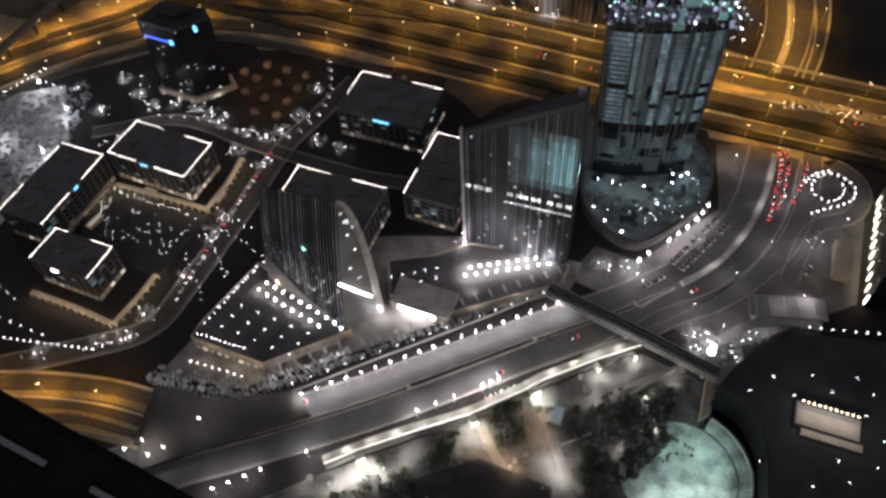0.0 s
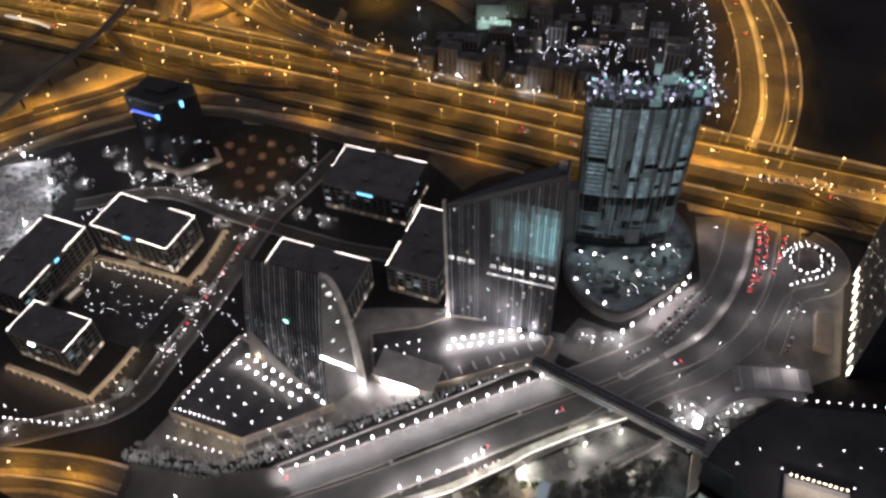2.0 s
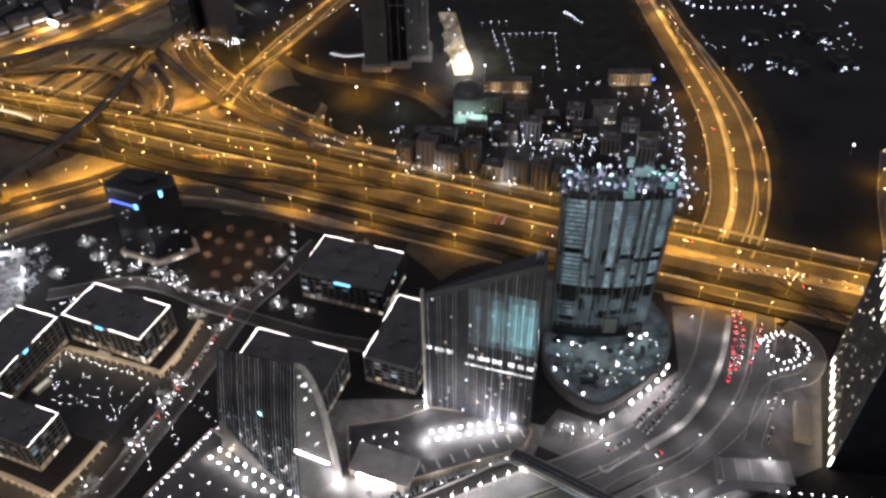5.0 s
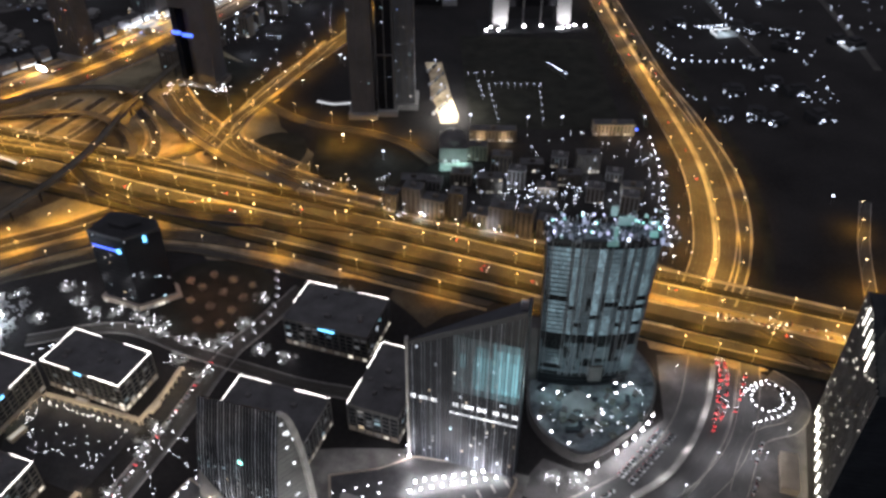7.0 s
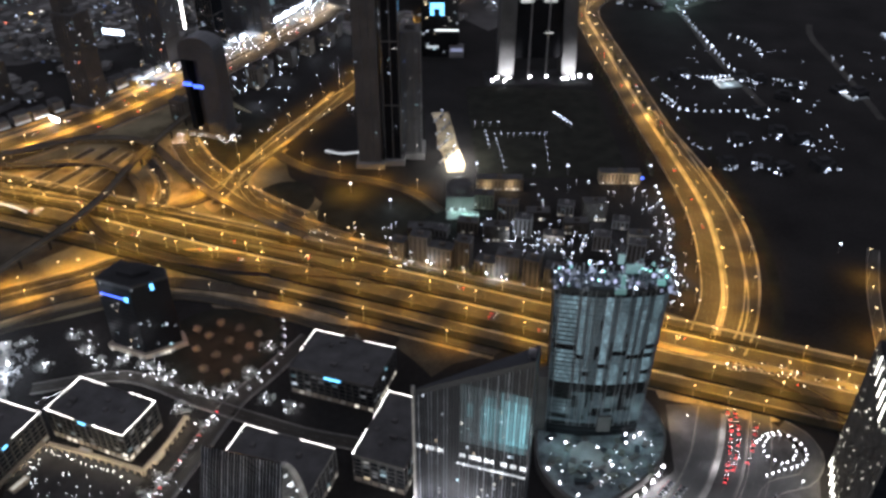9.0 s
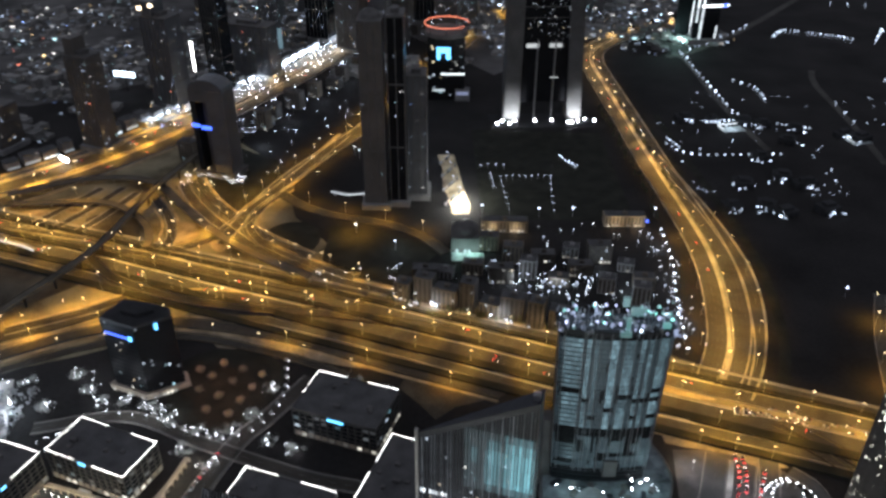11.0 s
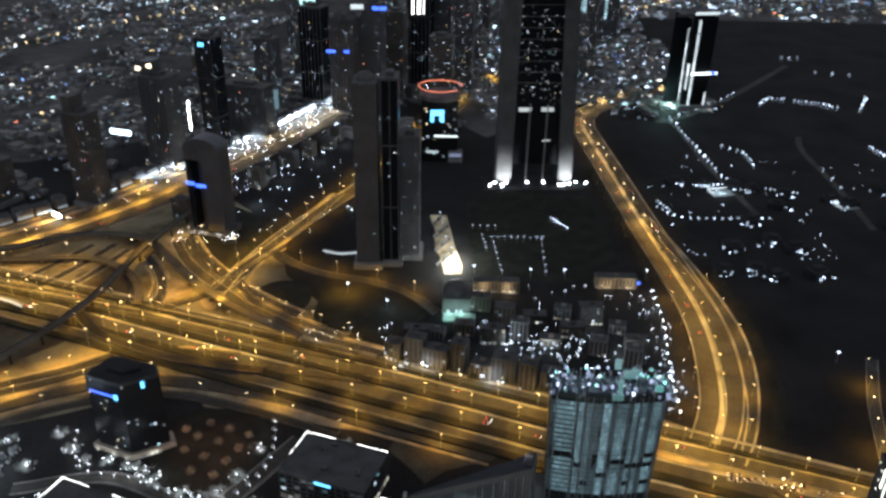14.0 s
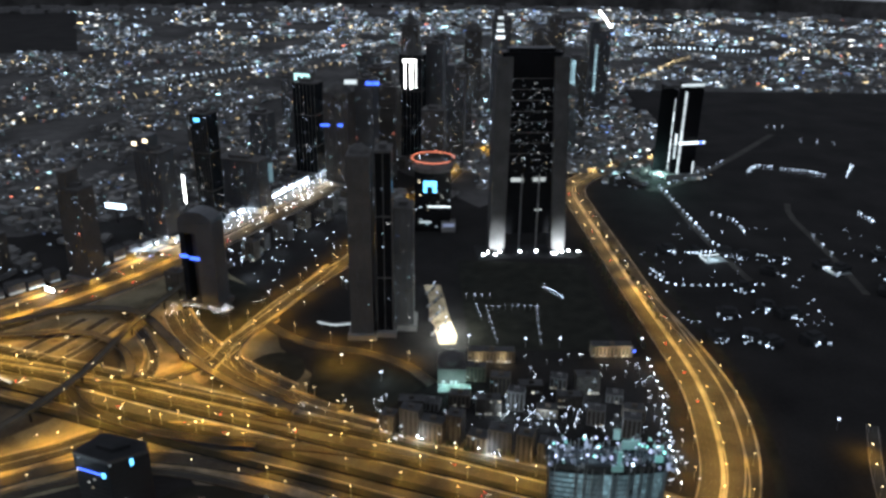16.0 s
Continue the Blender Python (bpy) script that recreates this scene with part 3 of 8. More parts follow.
portal = solo("underpass_portal", prism([(-213.4, 226), (-209.6, 226), (-212.5, 188), (-216.3, 188)], 0, 4.2), RAMPROAD, label="dark concrete underpass portal wall", category="portal", kind="structure")
plot("portal_deck", [(-209.6, 226), (-165, 219), (-122, 226), (-112, 210), (-212.5, 170)], 4.2, ASPHALT2, "dark deck over the underpass", "ground")

plot("east_forecourt", [(48, 318), (70, 345), (98, 332), (160, 380), (168, 445), (205, 445), (246, 425), (262, 380), (236, 300), (160, 268), (140, 262), (96, 292)], 0.12, FORECOURT, "grey paved forecourt between curving roads", "pavement")

# trench wall along the curving part of the boulevard
TRENCH = [(209, 432), (195, 394), (175, 358), (151, 330), (125, 313)]
wall = solo("trench_wall", ribbon(spline(TRENCH, 6), -1.6, 1.6, 0, 3.0), CONCRETE, label="curved pale concrete retaining wall", category="wall", kind="structure")
part("coping", ribbon(spline(TRENCH, 6), -1.9, 1.9, 3.0, 3.3), CONCRETE, wall)
solo("low_wall", ribbon(spline([(120, 310), (106, 301), (95, 294), (92, 299)], 4), -0.5, 0.5, 0, 1.4), CONCRETE, label="thin pale concrete wall beside the trench", category="wall", kind="structure")
med = solo("boulevard_median", ribbon(spline([(-54, 231), (-14, 249), (27, 268)], 6), -1.7, 1.7, 0, 1.6), CONCRETE, label="raised pale concrete median strip", category="median", kind="structure")
part("planting", ribbon(spline([(-52, 232), (-14, 249), (25, 267)], 6), -1.0, 1.0, 1.6, 2.3), GRASS, med)

# garden, retaining wall and its lit ledge
LEDGE = [(-98, 178), (-77, 188), (-45, 200.5), (-14.6, 211.5), (19.4, 229), (31.6, 236.5), (65, 251.5), (92.5, 262)]
plot("garden_ground", [(-420, 20), (-105, 172), (-45, 198), (20, 228), (92, 260), (128, 240), (124, 202), (150, 160), (140, 60), (0, 40)], 0.15, GARDEN, "mottled dark garden ground with paths", "garden")
# The shade on this wall is put into its dark colour.
ledge = solo("lit_retaining_wall", ribbon(spline(LEDGE, 6), -1.6, 0.6, 0, 5.0), DARKSTONE, label="retaining wall coloured dark for shade under a white-lit edge", category="wall", kind="structure")
part("parapet", ribbon(spline(LEDGE, 6), -0.2, 0.6, 5.0, 6.1), CONCRETE, ledge)
part("walkway", ribbon(spline(LEDGE, 6), 0.6, 5.6, 0, 5.4), PAVING, ledge, "grey walkway along the wall's top")
for a, b in zip(LEDGE, LEDGE[1:]):
    part("light_strip", ribbon(spline([a, b], 6), -0.15, 0.55, 6.1, 6.45), E_LEDGE, ledge)
for x, y, w in ((-78.5, 184.5, 6), (-12.5, 209.5, 5), (24.5, 230, 7), (64, 248, 2.2), (87, 257, 2.2)):
    part("pier", boxed(-w / 2, w / 2, -3.4, 1.0, 0, 6.3, m=pose(x, y, 0, 0, 0, 25)), CONCRETE, ledge)
for k, ctrl in enumerate(([(-75, 185), (-60, 170), (-40, 160), (-10, 168)], [(-10, 213), (-2, 195), (8, 178), (22, 165)], [(24, 228), (33, 208), (40, 185), (52, 168)], [(70, 228), (95, 240), (118, 250)], [(60, 165), (75, 195), (95, 215), (112, 240)])):
    solo("garden_path", ribbon(spline(ctrl, 5), -3, 3, 0, 0.24 + 0.03 * k), PAVING, label="pale paved garden path", category="path", kind="structure")

# ---------------------------------------------------------------- street furniture, built once and copied
def street_lamp(height, arm, mat, r, label, group):
    t = thing("street_lamp", label=label, category="street lamp", group=group)
    part("pole", drum(0.16, 0.09, 0, height, 8), METAL, t)
    part("arm", boxed(-0.06, arm, -0.06, 0.06, height - 0.15, height), METAL, t)
    part("lamp_head", ball(r, height - 0.1, 0.7), mat, t)
    t.matrix_basis = pose(0, 0, -60)
    return t


LAMP_HW = street_lamp(14, 2.4, E_SODIUM, 0.62, "tall grey street lamp with a sodium head", "highway lamps")
LAMP_BLVD = street_lamp(9, 0.6, E_BRIGHT, 0.62, "grey lamp post with a bright white head", "boulevard lamps")
LAMP_MAST = street_lamp(26, 0.8, E_SODIUM, 0.9, "high mast with a sodium head, added to light the ground", "lighting masts")
# Glowing spike above the head imitates the lamp's teardrop glare.
part("lit_mast", drum(0.2, 0.06, 9, 12.6, 6), E_STRIP, LAMP_BLVD)
SPARE = [LAMP_HW, LAMP_BLVD, LAMP_MAST]
# lamps too many or too far to tell apart: height, arm, head, glow, words
LAMP_RAMP = (14, 2.4, 0.62, E_SODIUM, "sodium street lamps along a ramp")
LAMP_FAR = (14, 2.4, 1.1, E_SODIUM, "sodium street lamps along a far road")
LAMP_SMALL = (4.0, 0.3, 0.42, E_WHITE, "small white lamp posts along a path")
LAMP_ROAD = (9, 0.6, 0.4, E_WHITE, "white street lamps along the curving road")
LAMP_LOT = (7, 0.6, 0.7, E_LOT, "white car park lamp posts")


def joined_lamps(spec, places):
    """Many alike lamps as one object; places: x, y, height, turn, size."""
    height, arm, r, mat, label = spec
    poles, heads = bmesh.new(), bmesh.new()
    for x, y, z, turn, size in places:
        m = pose(x, y, z, 0, 0, turn) @ Matrix.Scale(size, 4)
        box(poles, -0.1, 0.1, -0.1, 0.1, 0, height, m)
        box(poles, 0.1, arm, -0.06, 0.06, height - 0.15, height, m)
        bmesh.ops.create_icosphere(heads, subdivisions=1, radius=r, matrix=m @ Matrix.Translation((0, 0, height - 0.1)) @ Matrix.Diagonal((1, 1, 0.7, 1)))
    t = thing("lamp_row", label=label, category="street lamps", kind="stuff")
    part("poles", poles, METAL, t)
    part("lamp_heads", heads, mat, t)


def lamps(kind, ctrl, gap, data=None, height=14.0, arm=2.4, turn=0, every=1, base=0.0, size=1.0):
    """Lamps at even gaps along a line; each every-th carries a light."""
    places = []
    for i, (p, d) in enumerate(spline(ctrl, gap)):
        a = math.degrees(math.atan2(d.y, d.x)) + 90 + turn
        if isinstance(kind, tuple):
            places.append((p.x, p.y, base, a, size))
        else:
            copy_thing(kind, pose(p.x, p.y, base, 0, 0, a))
        if data and i % every == 0:
            light(data, p.x + arm * math.cos(radians(a)), p.y + arm * math.sin(radians(a)), base + height - 1.6)
    if places:
        joined_lamps(kind, places)


lamps(LAMP_HW, beside(HW[1:-1], -32), 37, L_HIGHWAY)
lamps(LAMP_HW, beside(HW[1:-1], -8.5), 44, L_HIGHWAY)
lamps(LAMP_HW, beside(HW[1:-1], 18), 51, L_HIGHWAY)
lamps(LAMP_FAR, SZR[2:6], 55, L_FAR)
lamps(LAMP_FAR, SZR[5:8], 55, L_AVENUEMID)
lamps(LAMP_FAR, SZR[7:11], 55, L_AVENUETOP)
lamps(LAMP_FAR, beside(SZR[2:6], 34), 75, L_FAR)
lamps(LAMP_HW, SIDE[:7], 32, L_HIGHWAY)
lamps(LAMP_RAMP, [(-150, 566), (-60, 538), (10, 510), (70, 486)], 72, L_HIGHWAY)
lamps(LAMP_RAMP, [(190, 452), (240, 436)], 50, L_HIGHWAY)
lamps(LAMP_RAMP, beside(SIDE[:5], 25), 48, L_HIGHWAY)
lamps(LAMP_FAR, SIDE[6:], 55, L_SIDE)
lamps(LAMP_RAMP, [(262, 545), (282, 600), (295, 660), (299, 720), (293, 800)], 48, L_HIGHWAY)
lamps(LAMP_FAR, beside(SIDE[7:12], 22), 60, None)
lamps(LAMP_HW, beside(DIAG[:5], 12), 38, L_HIGHWAY)
lamps(LAMP_FAR, beside(DIAG[4:], 12), 60, L_FAR)
for i in (0, 4, 6, 8, 9, 11):
    lamps(LAMP_RAMP, beside(RAMPS[i][1][:4] if i == 9 else RAMPS[i][1], RAMPS[i][2] / 2 + 2), 52, L_HIGHWAY)
for i in (1, 3, 5, 10, 12, 13):
    lamps(LAMP_RAMP, beside(RAMPS[i][1], RAMPS[i][2] / 2 + 2), 46, None)
# Made-up masts, added where the interchange ground needs more light.
for x, y in ((-300, 720), (-440, 815), (-300, 870), (-230, 690), (-410, 770), (-345, 640), (-445, 730), (-252, 840), (-500, 790), (392, 528), (-370, 830), (-325, 765), (-470, 740), (-275, 745), (-215, 730), (-330, 690)):
    copy_thing(LAMP_MAST, pose(x, y, 0))
    light(L_MAST, x, y, 24)
lamps(LAMP_HW, [(362, 520), (381, 577), (405, 640)], 34, L_HIGHWAY, every=3)
# Bare lights added along the trench to make its wall stand out.
for x, y in ((120, 309), (146, 328), (168, 352), (187, 383), (200, 412)):
    light(L_SMALLWHITE, x, y, 7)
lamps(LAMP_HW, [(-399, 220), (-322, 221), (-284, 221), (-245, 217)], 36, L_HIGHWAY)

ROADTREES = []
# boulevard lamps
lamps(LAMP_BLVD, [(-118, 221), (41, 291)], 9.4, L_STREET, 9.6, 0.6, 180, 2)
lamps(LAMP_SMALL, [(-126, 231), (32, 302)], 11.5)
lamps(LAMP_BLVD, [(-160, 160), (-134, 172)], 9, L_STREET, 9.6, 0.6, 0, 2)
lamps(LAMP_BLVD, [(-46, 212), (-24, 222)], 11, L_STREET, 9.6, 0.6, 0, 2)
lamps(LAMP_BLVD, [(-7, 230), (3, 235)], 10, L_STREET, 9.6, 0.6, 0)
for i, (x, y) in enumerate(((97, 327), (104, 333), (119, 344), (126, 350), (133, 356), (140, 363), (145, 369), (150, 376))):
    copy_thing(LAMP_BLVD, pose(x, y, 0, 0, 0, -45) @ Matrix.Diagonal((1.5, 1.5, 1, 1)))
    if i % 2 == 0:
        light(L_STREET, x, y - 1, 8)
for x, y, z in ((-218, 182, 0.3), (-209, 188, 0.3), (-203, 179, 0.2), (-195, 184, 0.2), (-176, 201, 4.2), (-109, 184, 0.2)):
    copy_thing(LAMP_BLVD, pose(x, y, z))
light(L_STREET, -206, 184, 12), light(L_ROAD, -176, 201, 14), light(L_STREET, -109, 184, 8)
places = ((129, 292), (160, 318), (188, 344), (205, 385), (212, 345), (98, 310), (60, 286), (222, 400), (243, 365), (200, 300), (145, 276), (222, 345), (76, 318), (178, 425))
joined_lamps(LAMP_ROAD, [(x, y, 0.2, 0, 1) for x, y in places])
for x, y in places:
    light(L_ROAD, x, y, 12)

# two lamp-lined loops beside the ramp
for f, b, n in (([(262, 870), (258, 950), (249, 1080), (240, 1220)], [(266, 870), (262, 950), (253, 1080), (244, 1220)], 34), ([(236, 800), (232, 900), (226, 1010), (216, 1150)], [(228, 800), (224, 900), (218, 1010), (206, 1150)], 50)):
    ROADTREES.append((f, b, n))
ring = [(221.5, 372.6), (232.9, 376.9), (242, 379.5), (251, 384), (256.5, 392), (256, 401), (247, 409.5), (237.6, 409.5), (229, 402), (226.6, 392), (231.5, 386)]
lamps(LAMP_SMALL, ring, 5.2, size=1.4)
lamps(LAMP_SMALL, [(236, 384), (244, 387), (249, 393), (250, 400)], 5, size=1.2)
lamps(LAMP_SMALL, [(243, 414), (233, 411), (224, 403)], 5, size=1.2)


# ---------------------------------------------------------------- trees
def tree(height, spread, mat, label, group, seed, clumps=46, leaf=0.55):
    rnd = random.Random(seed)
    t = thing("tree", label=label, category="tree", group=group)
    bm = drum(0.22, 0.10, 0, height * 0.62, 7)
    for k in range(5):
        a = k * 1.3
        m = pose(0, 0, height * (0.36 + 0.05 * k), 0, 42, math.degrees(a))
        vs = box(bm, -0.05, 0.05, -0.05, 0.05, 0, spread * 0.8, m)
    part("trunk", bm, BARK, t)
    bm = bmesh.new()
    for k in range(clumps):
        a, u = rnd.uniform(0, 6.283), rnd.random() ** 0.6
        c = Vector((math.cos(a) * u * spread, math.sin(a) * u * spread, height * (0.5 + 0.5 * rnd.random() * (1.1 - 0.5 * u))))
        for j in range(4):
            n = Vector((rnd.gauss(0, 1), rnd.gauss(0, 1), rnd.gauss(0, 1))).normalized()
            s = n.orthogonal().normalized() * leaf * rnd.uniform(0.6, 1.4)
            q = n.cross(s) * 0.7
            o = c + n * leaf * 0.4
            bm.faces.new([bm.verts.new(o + v) for v in (-s, -q, s, q)])
    part("crown", bm, mat, t)
    t.matrix_basis = pose(0, 0, -60)
    return t


TREES = [tree(7, 2.6, LEAF, "dark green garden tree", "garden trees", 3 + k, 60, 0.8) for k in range(3)]
PALE = [tree(5.5, 1.6, PALELEAF, "silvery boulevard tree lit from below", "boulevard trees", 20 + k, 40, 0.5) for k in range(3)]
SPARE += TREES + PALE
rnd = random.Random(5)
for ctrl, gap, off in (([(-218, 232), (-190, 226), (-161, 222), (-142, 227), (38, 308)], 4.2, 0), ([(-212, 239), (-165, 234), (-140, 236), (-90, 258), (-20, 292), (36, 318)], 11, 1)):
    for p, d in spline(ctrl, gap):
        copy_thing(PALE[rnd.randrange(3)], pose(p.x + rnd.uniform(-1, 1), p.y + rnd.uniform(-1, 1), 0, 0, 0, rnd.uniform(0, 360)) @ Matrix.Scale(rnd.uniform(0.8, 1.25), 4))
spots = ((-95, 165, 12), (-60, 176, 9), (-35, 170, 14), (0, 200, 9), (14, 190, 12), (30, 218, 9), (62, 215, 14), (50, 190, 12), (80, 222, 12), (100, 228, 12), (70, 178, 10), (20, 158, 15), (-20, 188, 9), (60, 235, 8), (90, 200, 10))
for x, y, r in spots:
    for k in range(4):
        a, u = rnd.uniform(0, 6.283), math.sqrt(rnd.random()) * r
        copy_thing((TREES + PALE)[rnd.randrange(6)], pose(x + u * math.cos(a), y + u * math.sin(a), 0, 0, 0, rnd.uniform(0, 360)) @ Matrix.Scale(rnd.uniform(0.7, 1.3), 4))
# shrub beds that catch the white lamps beside them
def shrub_bed(x, y, n, r, seed):
    q = random.Random(seed)
    bm = bmesh.new()
    for k in range(n):
        a, u = q.uniform(0, 6.283), math.sqrt(q.random()) * r
        c, s = Vector((x + u * math.cos(a), y + u * math.sin(a), 0)), q.uniform(0.9, 2.0)
        for j in range(120):
            o = c + Vector((q.gauss(0, 0.9) * s, q.gauss(0, 0.9) * s, s * q.uniform(0.1, 2.0)))
            v = Vector((q.gauss(0, 1), q.gauss(0, 1), q.gauss(0, 1))).normalized()
            e = v.orthogonal().normalized() * q.uniform(0.14, 0.32)
            g = v.cross(e) * 0.6
            bm.faces.new([bm.verts.new(o + w) for w in (-e, -g, e, g)])
    solo("shrub_bed", bm, PALELEAF, label="clump of pale shrubs lit by a white lamp", category="shrubs", kind="stuff")
    light(L_SMALLWHITE, x + 1.0, y - 2.0, 4.4)


BEDS = ((-358, 508), (-320, 519), (-302, 502), (-288, 486), (-270, 489), (-250, 484), (-235, 477), (-225, 467), (-202, 457), (-183, 451), (-172, 457), (-161, 475), (-151, 507),
        (-142, 446), (-204, 436), (-182, 421), (-200, 367), (-209, 350), (-216, 313), (-236, 281), (-244, 262), (-84, 516), (-120, 438), (-330, 480), (-345, 255), (-300, 250), (-262, 258), (-20, 350), (72, 330), (90, 326), (127, 275), (137, 270), (158, 270), (150, 258), (166, 276), (128, 263))
beds = []
for i, (x, y) in enumerate(BEDS):
    shrub_bed(x, y, 9 + 3 * (i % 3), 7.0, 400 + i)
    beds.append((x + random.Random(i).uniform(-2, 2), y - 2, 0, 40 * i, 1.1))
joined_lamps(LAMP_SMALL, beds)
# belts of trees too dense to tell apart
def tree_belt(front, back, n, low, high, mat, label, seed, blades=76, size=0.3):
    """Crowns standing close together between a front and a back line."""
    q = random.Random(seed)
    a, b = spline(front, 3.0), spline(back, 3.0)
    bm, stems = bmesh.new(), bmesh.new()
    for k in range(n):
        f = q.random()
        p = a[int(f * (len(a) - 1))][0].lerp(b[int(f * (len(b) - 1))][0], q.random())
        h, wide = q.uniform(low, high), q.uniform(0.9, 1.7) * low / 4.5
        box(stems, p.x - 0.1, p.x + 0.1, p.y - 0.1, p.y + 0.1, 0, h * 0.6)
        for j in range(blades):
            z = q.uniform(0.25, 1.0) ** 0.8
            o = Vector((p.x + q.gauss(0, 0.5) * wide * (1.2 - z), p.y + q.gauss(0, 0.5) * wide * (1.2 - z), h * z))
            v = Vector((q.gauss(0, 1), q.gauss(0, 1), q.gauss(0, 0.5))).normalized()
            s = v.orthogonal().normalized() * size * q.uniform(0.5, 1.2)
            g = v.cross(s).normalized() * size * q.uniform(0.5, 1.5)
            bm.faces.new([bm.verts.new(o + u) for u in (-s, -g, s, g)])
    t = thing("tree_belt", label=label, category="trees", kind="stuff")
    part("trunks", stems, BARK, t)
    part("crowns", bm, mat, t)


tree_belt([(-218, 228), (-200, 224), (-160, 217), (-127, 230), (-82, 251)], [(-219, 237), (-186, 235), (-152, 233), (-116, 247), (-94, 258)], 330, 4.0, 6.5, PALELEAF, "dense silvery young trees under added fill lights", 91)
tree_belt([(-78, 253), (-30, 274), (34, 304)], [(-82, 260), (-34, 281), (32, 310)], 130, 3.0, 5.0, PALELEAF, "silvery trees along the boulevard's terrace", 92)
solo("planter_wall", ribbon(spline([(-219, 225), (-200, 221.5), (-159, 214), (-125, 227.5), (-80, 249), (-28, 273.5), (36, 305)], 5), -0.45, 0.45, 0, 1.1), CONCRETE, label="low pale planter wall before the trees", category="wall", kind="structure")
for f, b, n in ROADTREES:
    tree_belt(f, b, n, 6, 10, LEAF, "dark trees beside the sodium-lit road", 88 + n, 60, 0.9)
# Fill lights added inside the tree belts to brighten their leaves.
for x, y in ((-214, 231), (-204, 229), (-193, 228), (-182, 227), (-171, 225), (-160, 224), (-149, 225), (-138, 229), (-127, 235), (-116, 240), (-105, 245), (-94, 250), (-60, 264), (-36, 275), (-12, 286), (14, 298)):
    light(L_FILL, x, y, 8.2)
for f, b, n, h, m, words in (([(-1, 217), (19, 226)], [(3, 191), (22, 195)], 60, 6, LEAF, "dark clump of trees below the lit wall"),
                             ([(-28, 199), (-18, 203)], [(-40, 184), (-24, 182)], 46, 6, LEAF, "dark clump of trees in the garden"),
                             ([(-100, 160), (-60, 168), (-44, 174)], [(-110, 140), (-60, 150), (-40, 156)], 120, 6, LEAF, "dark trees below the garden wall"),
                             ([(-78, 171), (-50, 180)], [(-74, 162), (-46, 170)], 22, 4, PALELEAF, "pale garden trees lit from below"),
                             ([(48, 205), (70, 232), (116, 236)], [(56, 172), (80, 186), (108, 214)], 260, 5, GARDENLEAF, "grey-green garden trees beside the teal court"),
                             ([(46, 180), (60, 196)], [(54, 158), (78, 176)], 90, 5, GARDENLEAF, "grey-green garden trees beside the teal court"),
                             ([(74, 190), (84, 204), (100, 211)], [(78, 174), (92, 188), (108, 203)], 120, 5, GARDENLEAF, "grey-green trees round the teal court"),
                             ([(88, 196), (104, 206)], [(96, 186), (126, 192)], 26, 3, GARDENLEAF, "small trees standing in the teal court")):
    tree_belt(f, b, n, h * 0.7, h * 1.15, m, words, 93 + n, 70, 0.62)
# the amber-lit grove
plot("grove_lawn", [tuple(p) for p, d in spline([(-240, 536), (-222, 552), (-200, 558), (-166, 552), (-147, 530), (-145, 505), (-158, 472), (-181, 455), (-206, 460), (-230, 478), (-240, 510)], 9)], 0.3, GRASS, "dark round lawn planted with lit trees", "lawn")
# Made-up glowing specks stand in for amber light on the tree crowns.
TREEGLOW = thing("fairy_light_cloud", label="cloud of amber specks imitating a lit tree crown", category="lights", group="grove lights")
q = random.Random(70)
bm = bmesh.new()
for k in range(90):
    v = Vector((q.gauss(0, 1), q.gauss(0, 1), q.gauss(0, 1))).normalized() * q.uniform(0.6, 4.6)
    box(bm, -0.17, 0.17, -0.17, 0.17, -0.17, 0.17, pose(v.x, v.y, 5.0 + 0.7 * v.z))
tagged(part("bulb_cloud", bm, E_TREEGLOW, TREEGLOW), kind="stuff")
TREEGLOW.matrix_basis = pose(0, 0, -60)
SPARE.append(TREEGLOW)
for i, (x, y) in enumerate(((-198, 533), (-180, 526), (-204, 516), (-185, 510), (-210, 499), (-192, 492), (-173, 487), (-167, 503), (-198, 475), (-179, 471), (-216, 524), (-162, 519))):
    copy_thing(TREES[i % 3], pose(x, y, 0, 0, 0, 40 * i) @ Matrix.Scale(1.0, 4))
    light(L_AMBER, x + 0.3, y - 3.0, 9.0)
    copy_thing(TREEGLOW, pose(x, y, 0, 0, 0, 50 * i))
grove = []
for p, d in spline([(-246, 480), (-226, 462), (-181, 446), (-152, 462), (-140, 500), (-146, 540)], 11):
    copy_thing(PALE[0], pose(p.x, p.y, 0))
    grove.append((p.x + 2, p.y - 2, 0, 0, 1))
joined_lamps(LAMP_SMALL, grove)
rnd = random.Random(61)
scatter = []
for x, y in BEDS:
    for k in range(4):
        scatter.append((x + rnd.uniform(-9, 9), y + rnd.uniform(-7, 5), 0, rnd.uniform(0, 360), rnd.uniform(0.45, 1.0)))
joined_lamps(LAMP_SMALL, scatter)


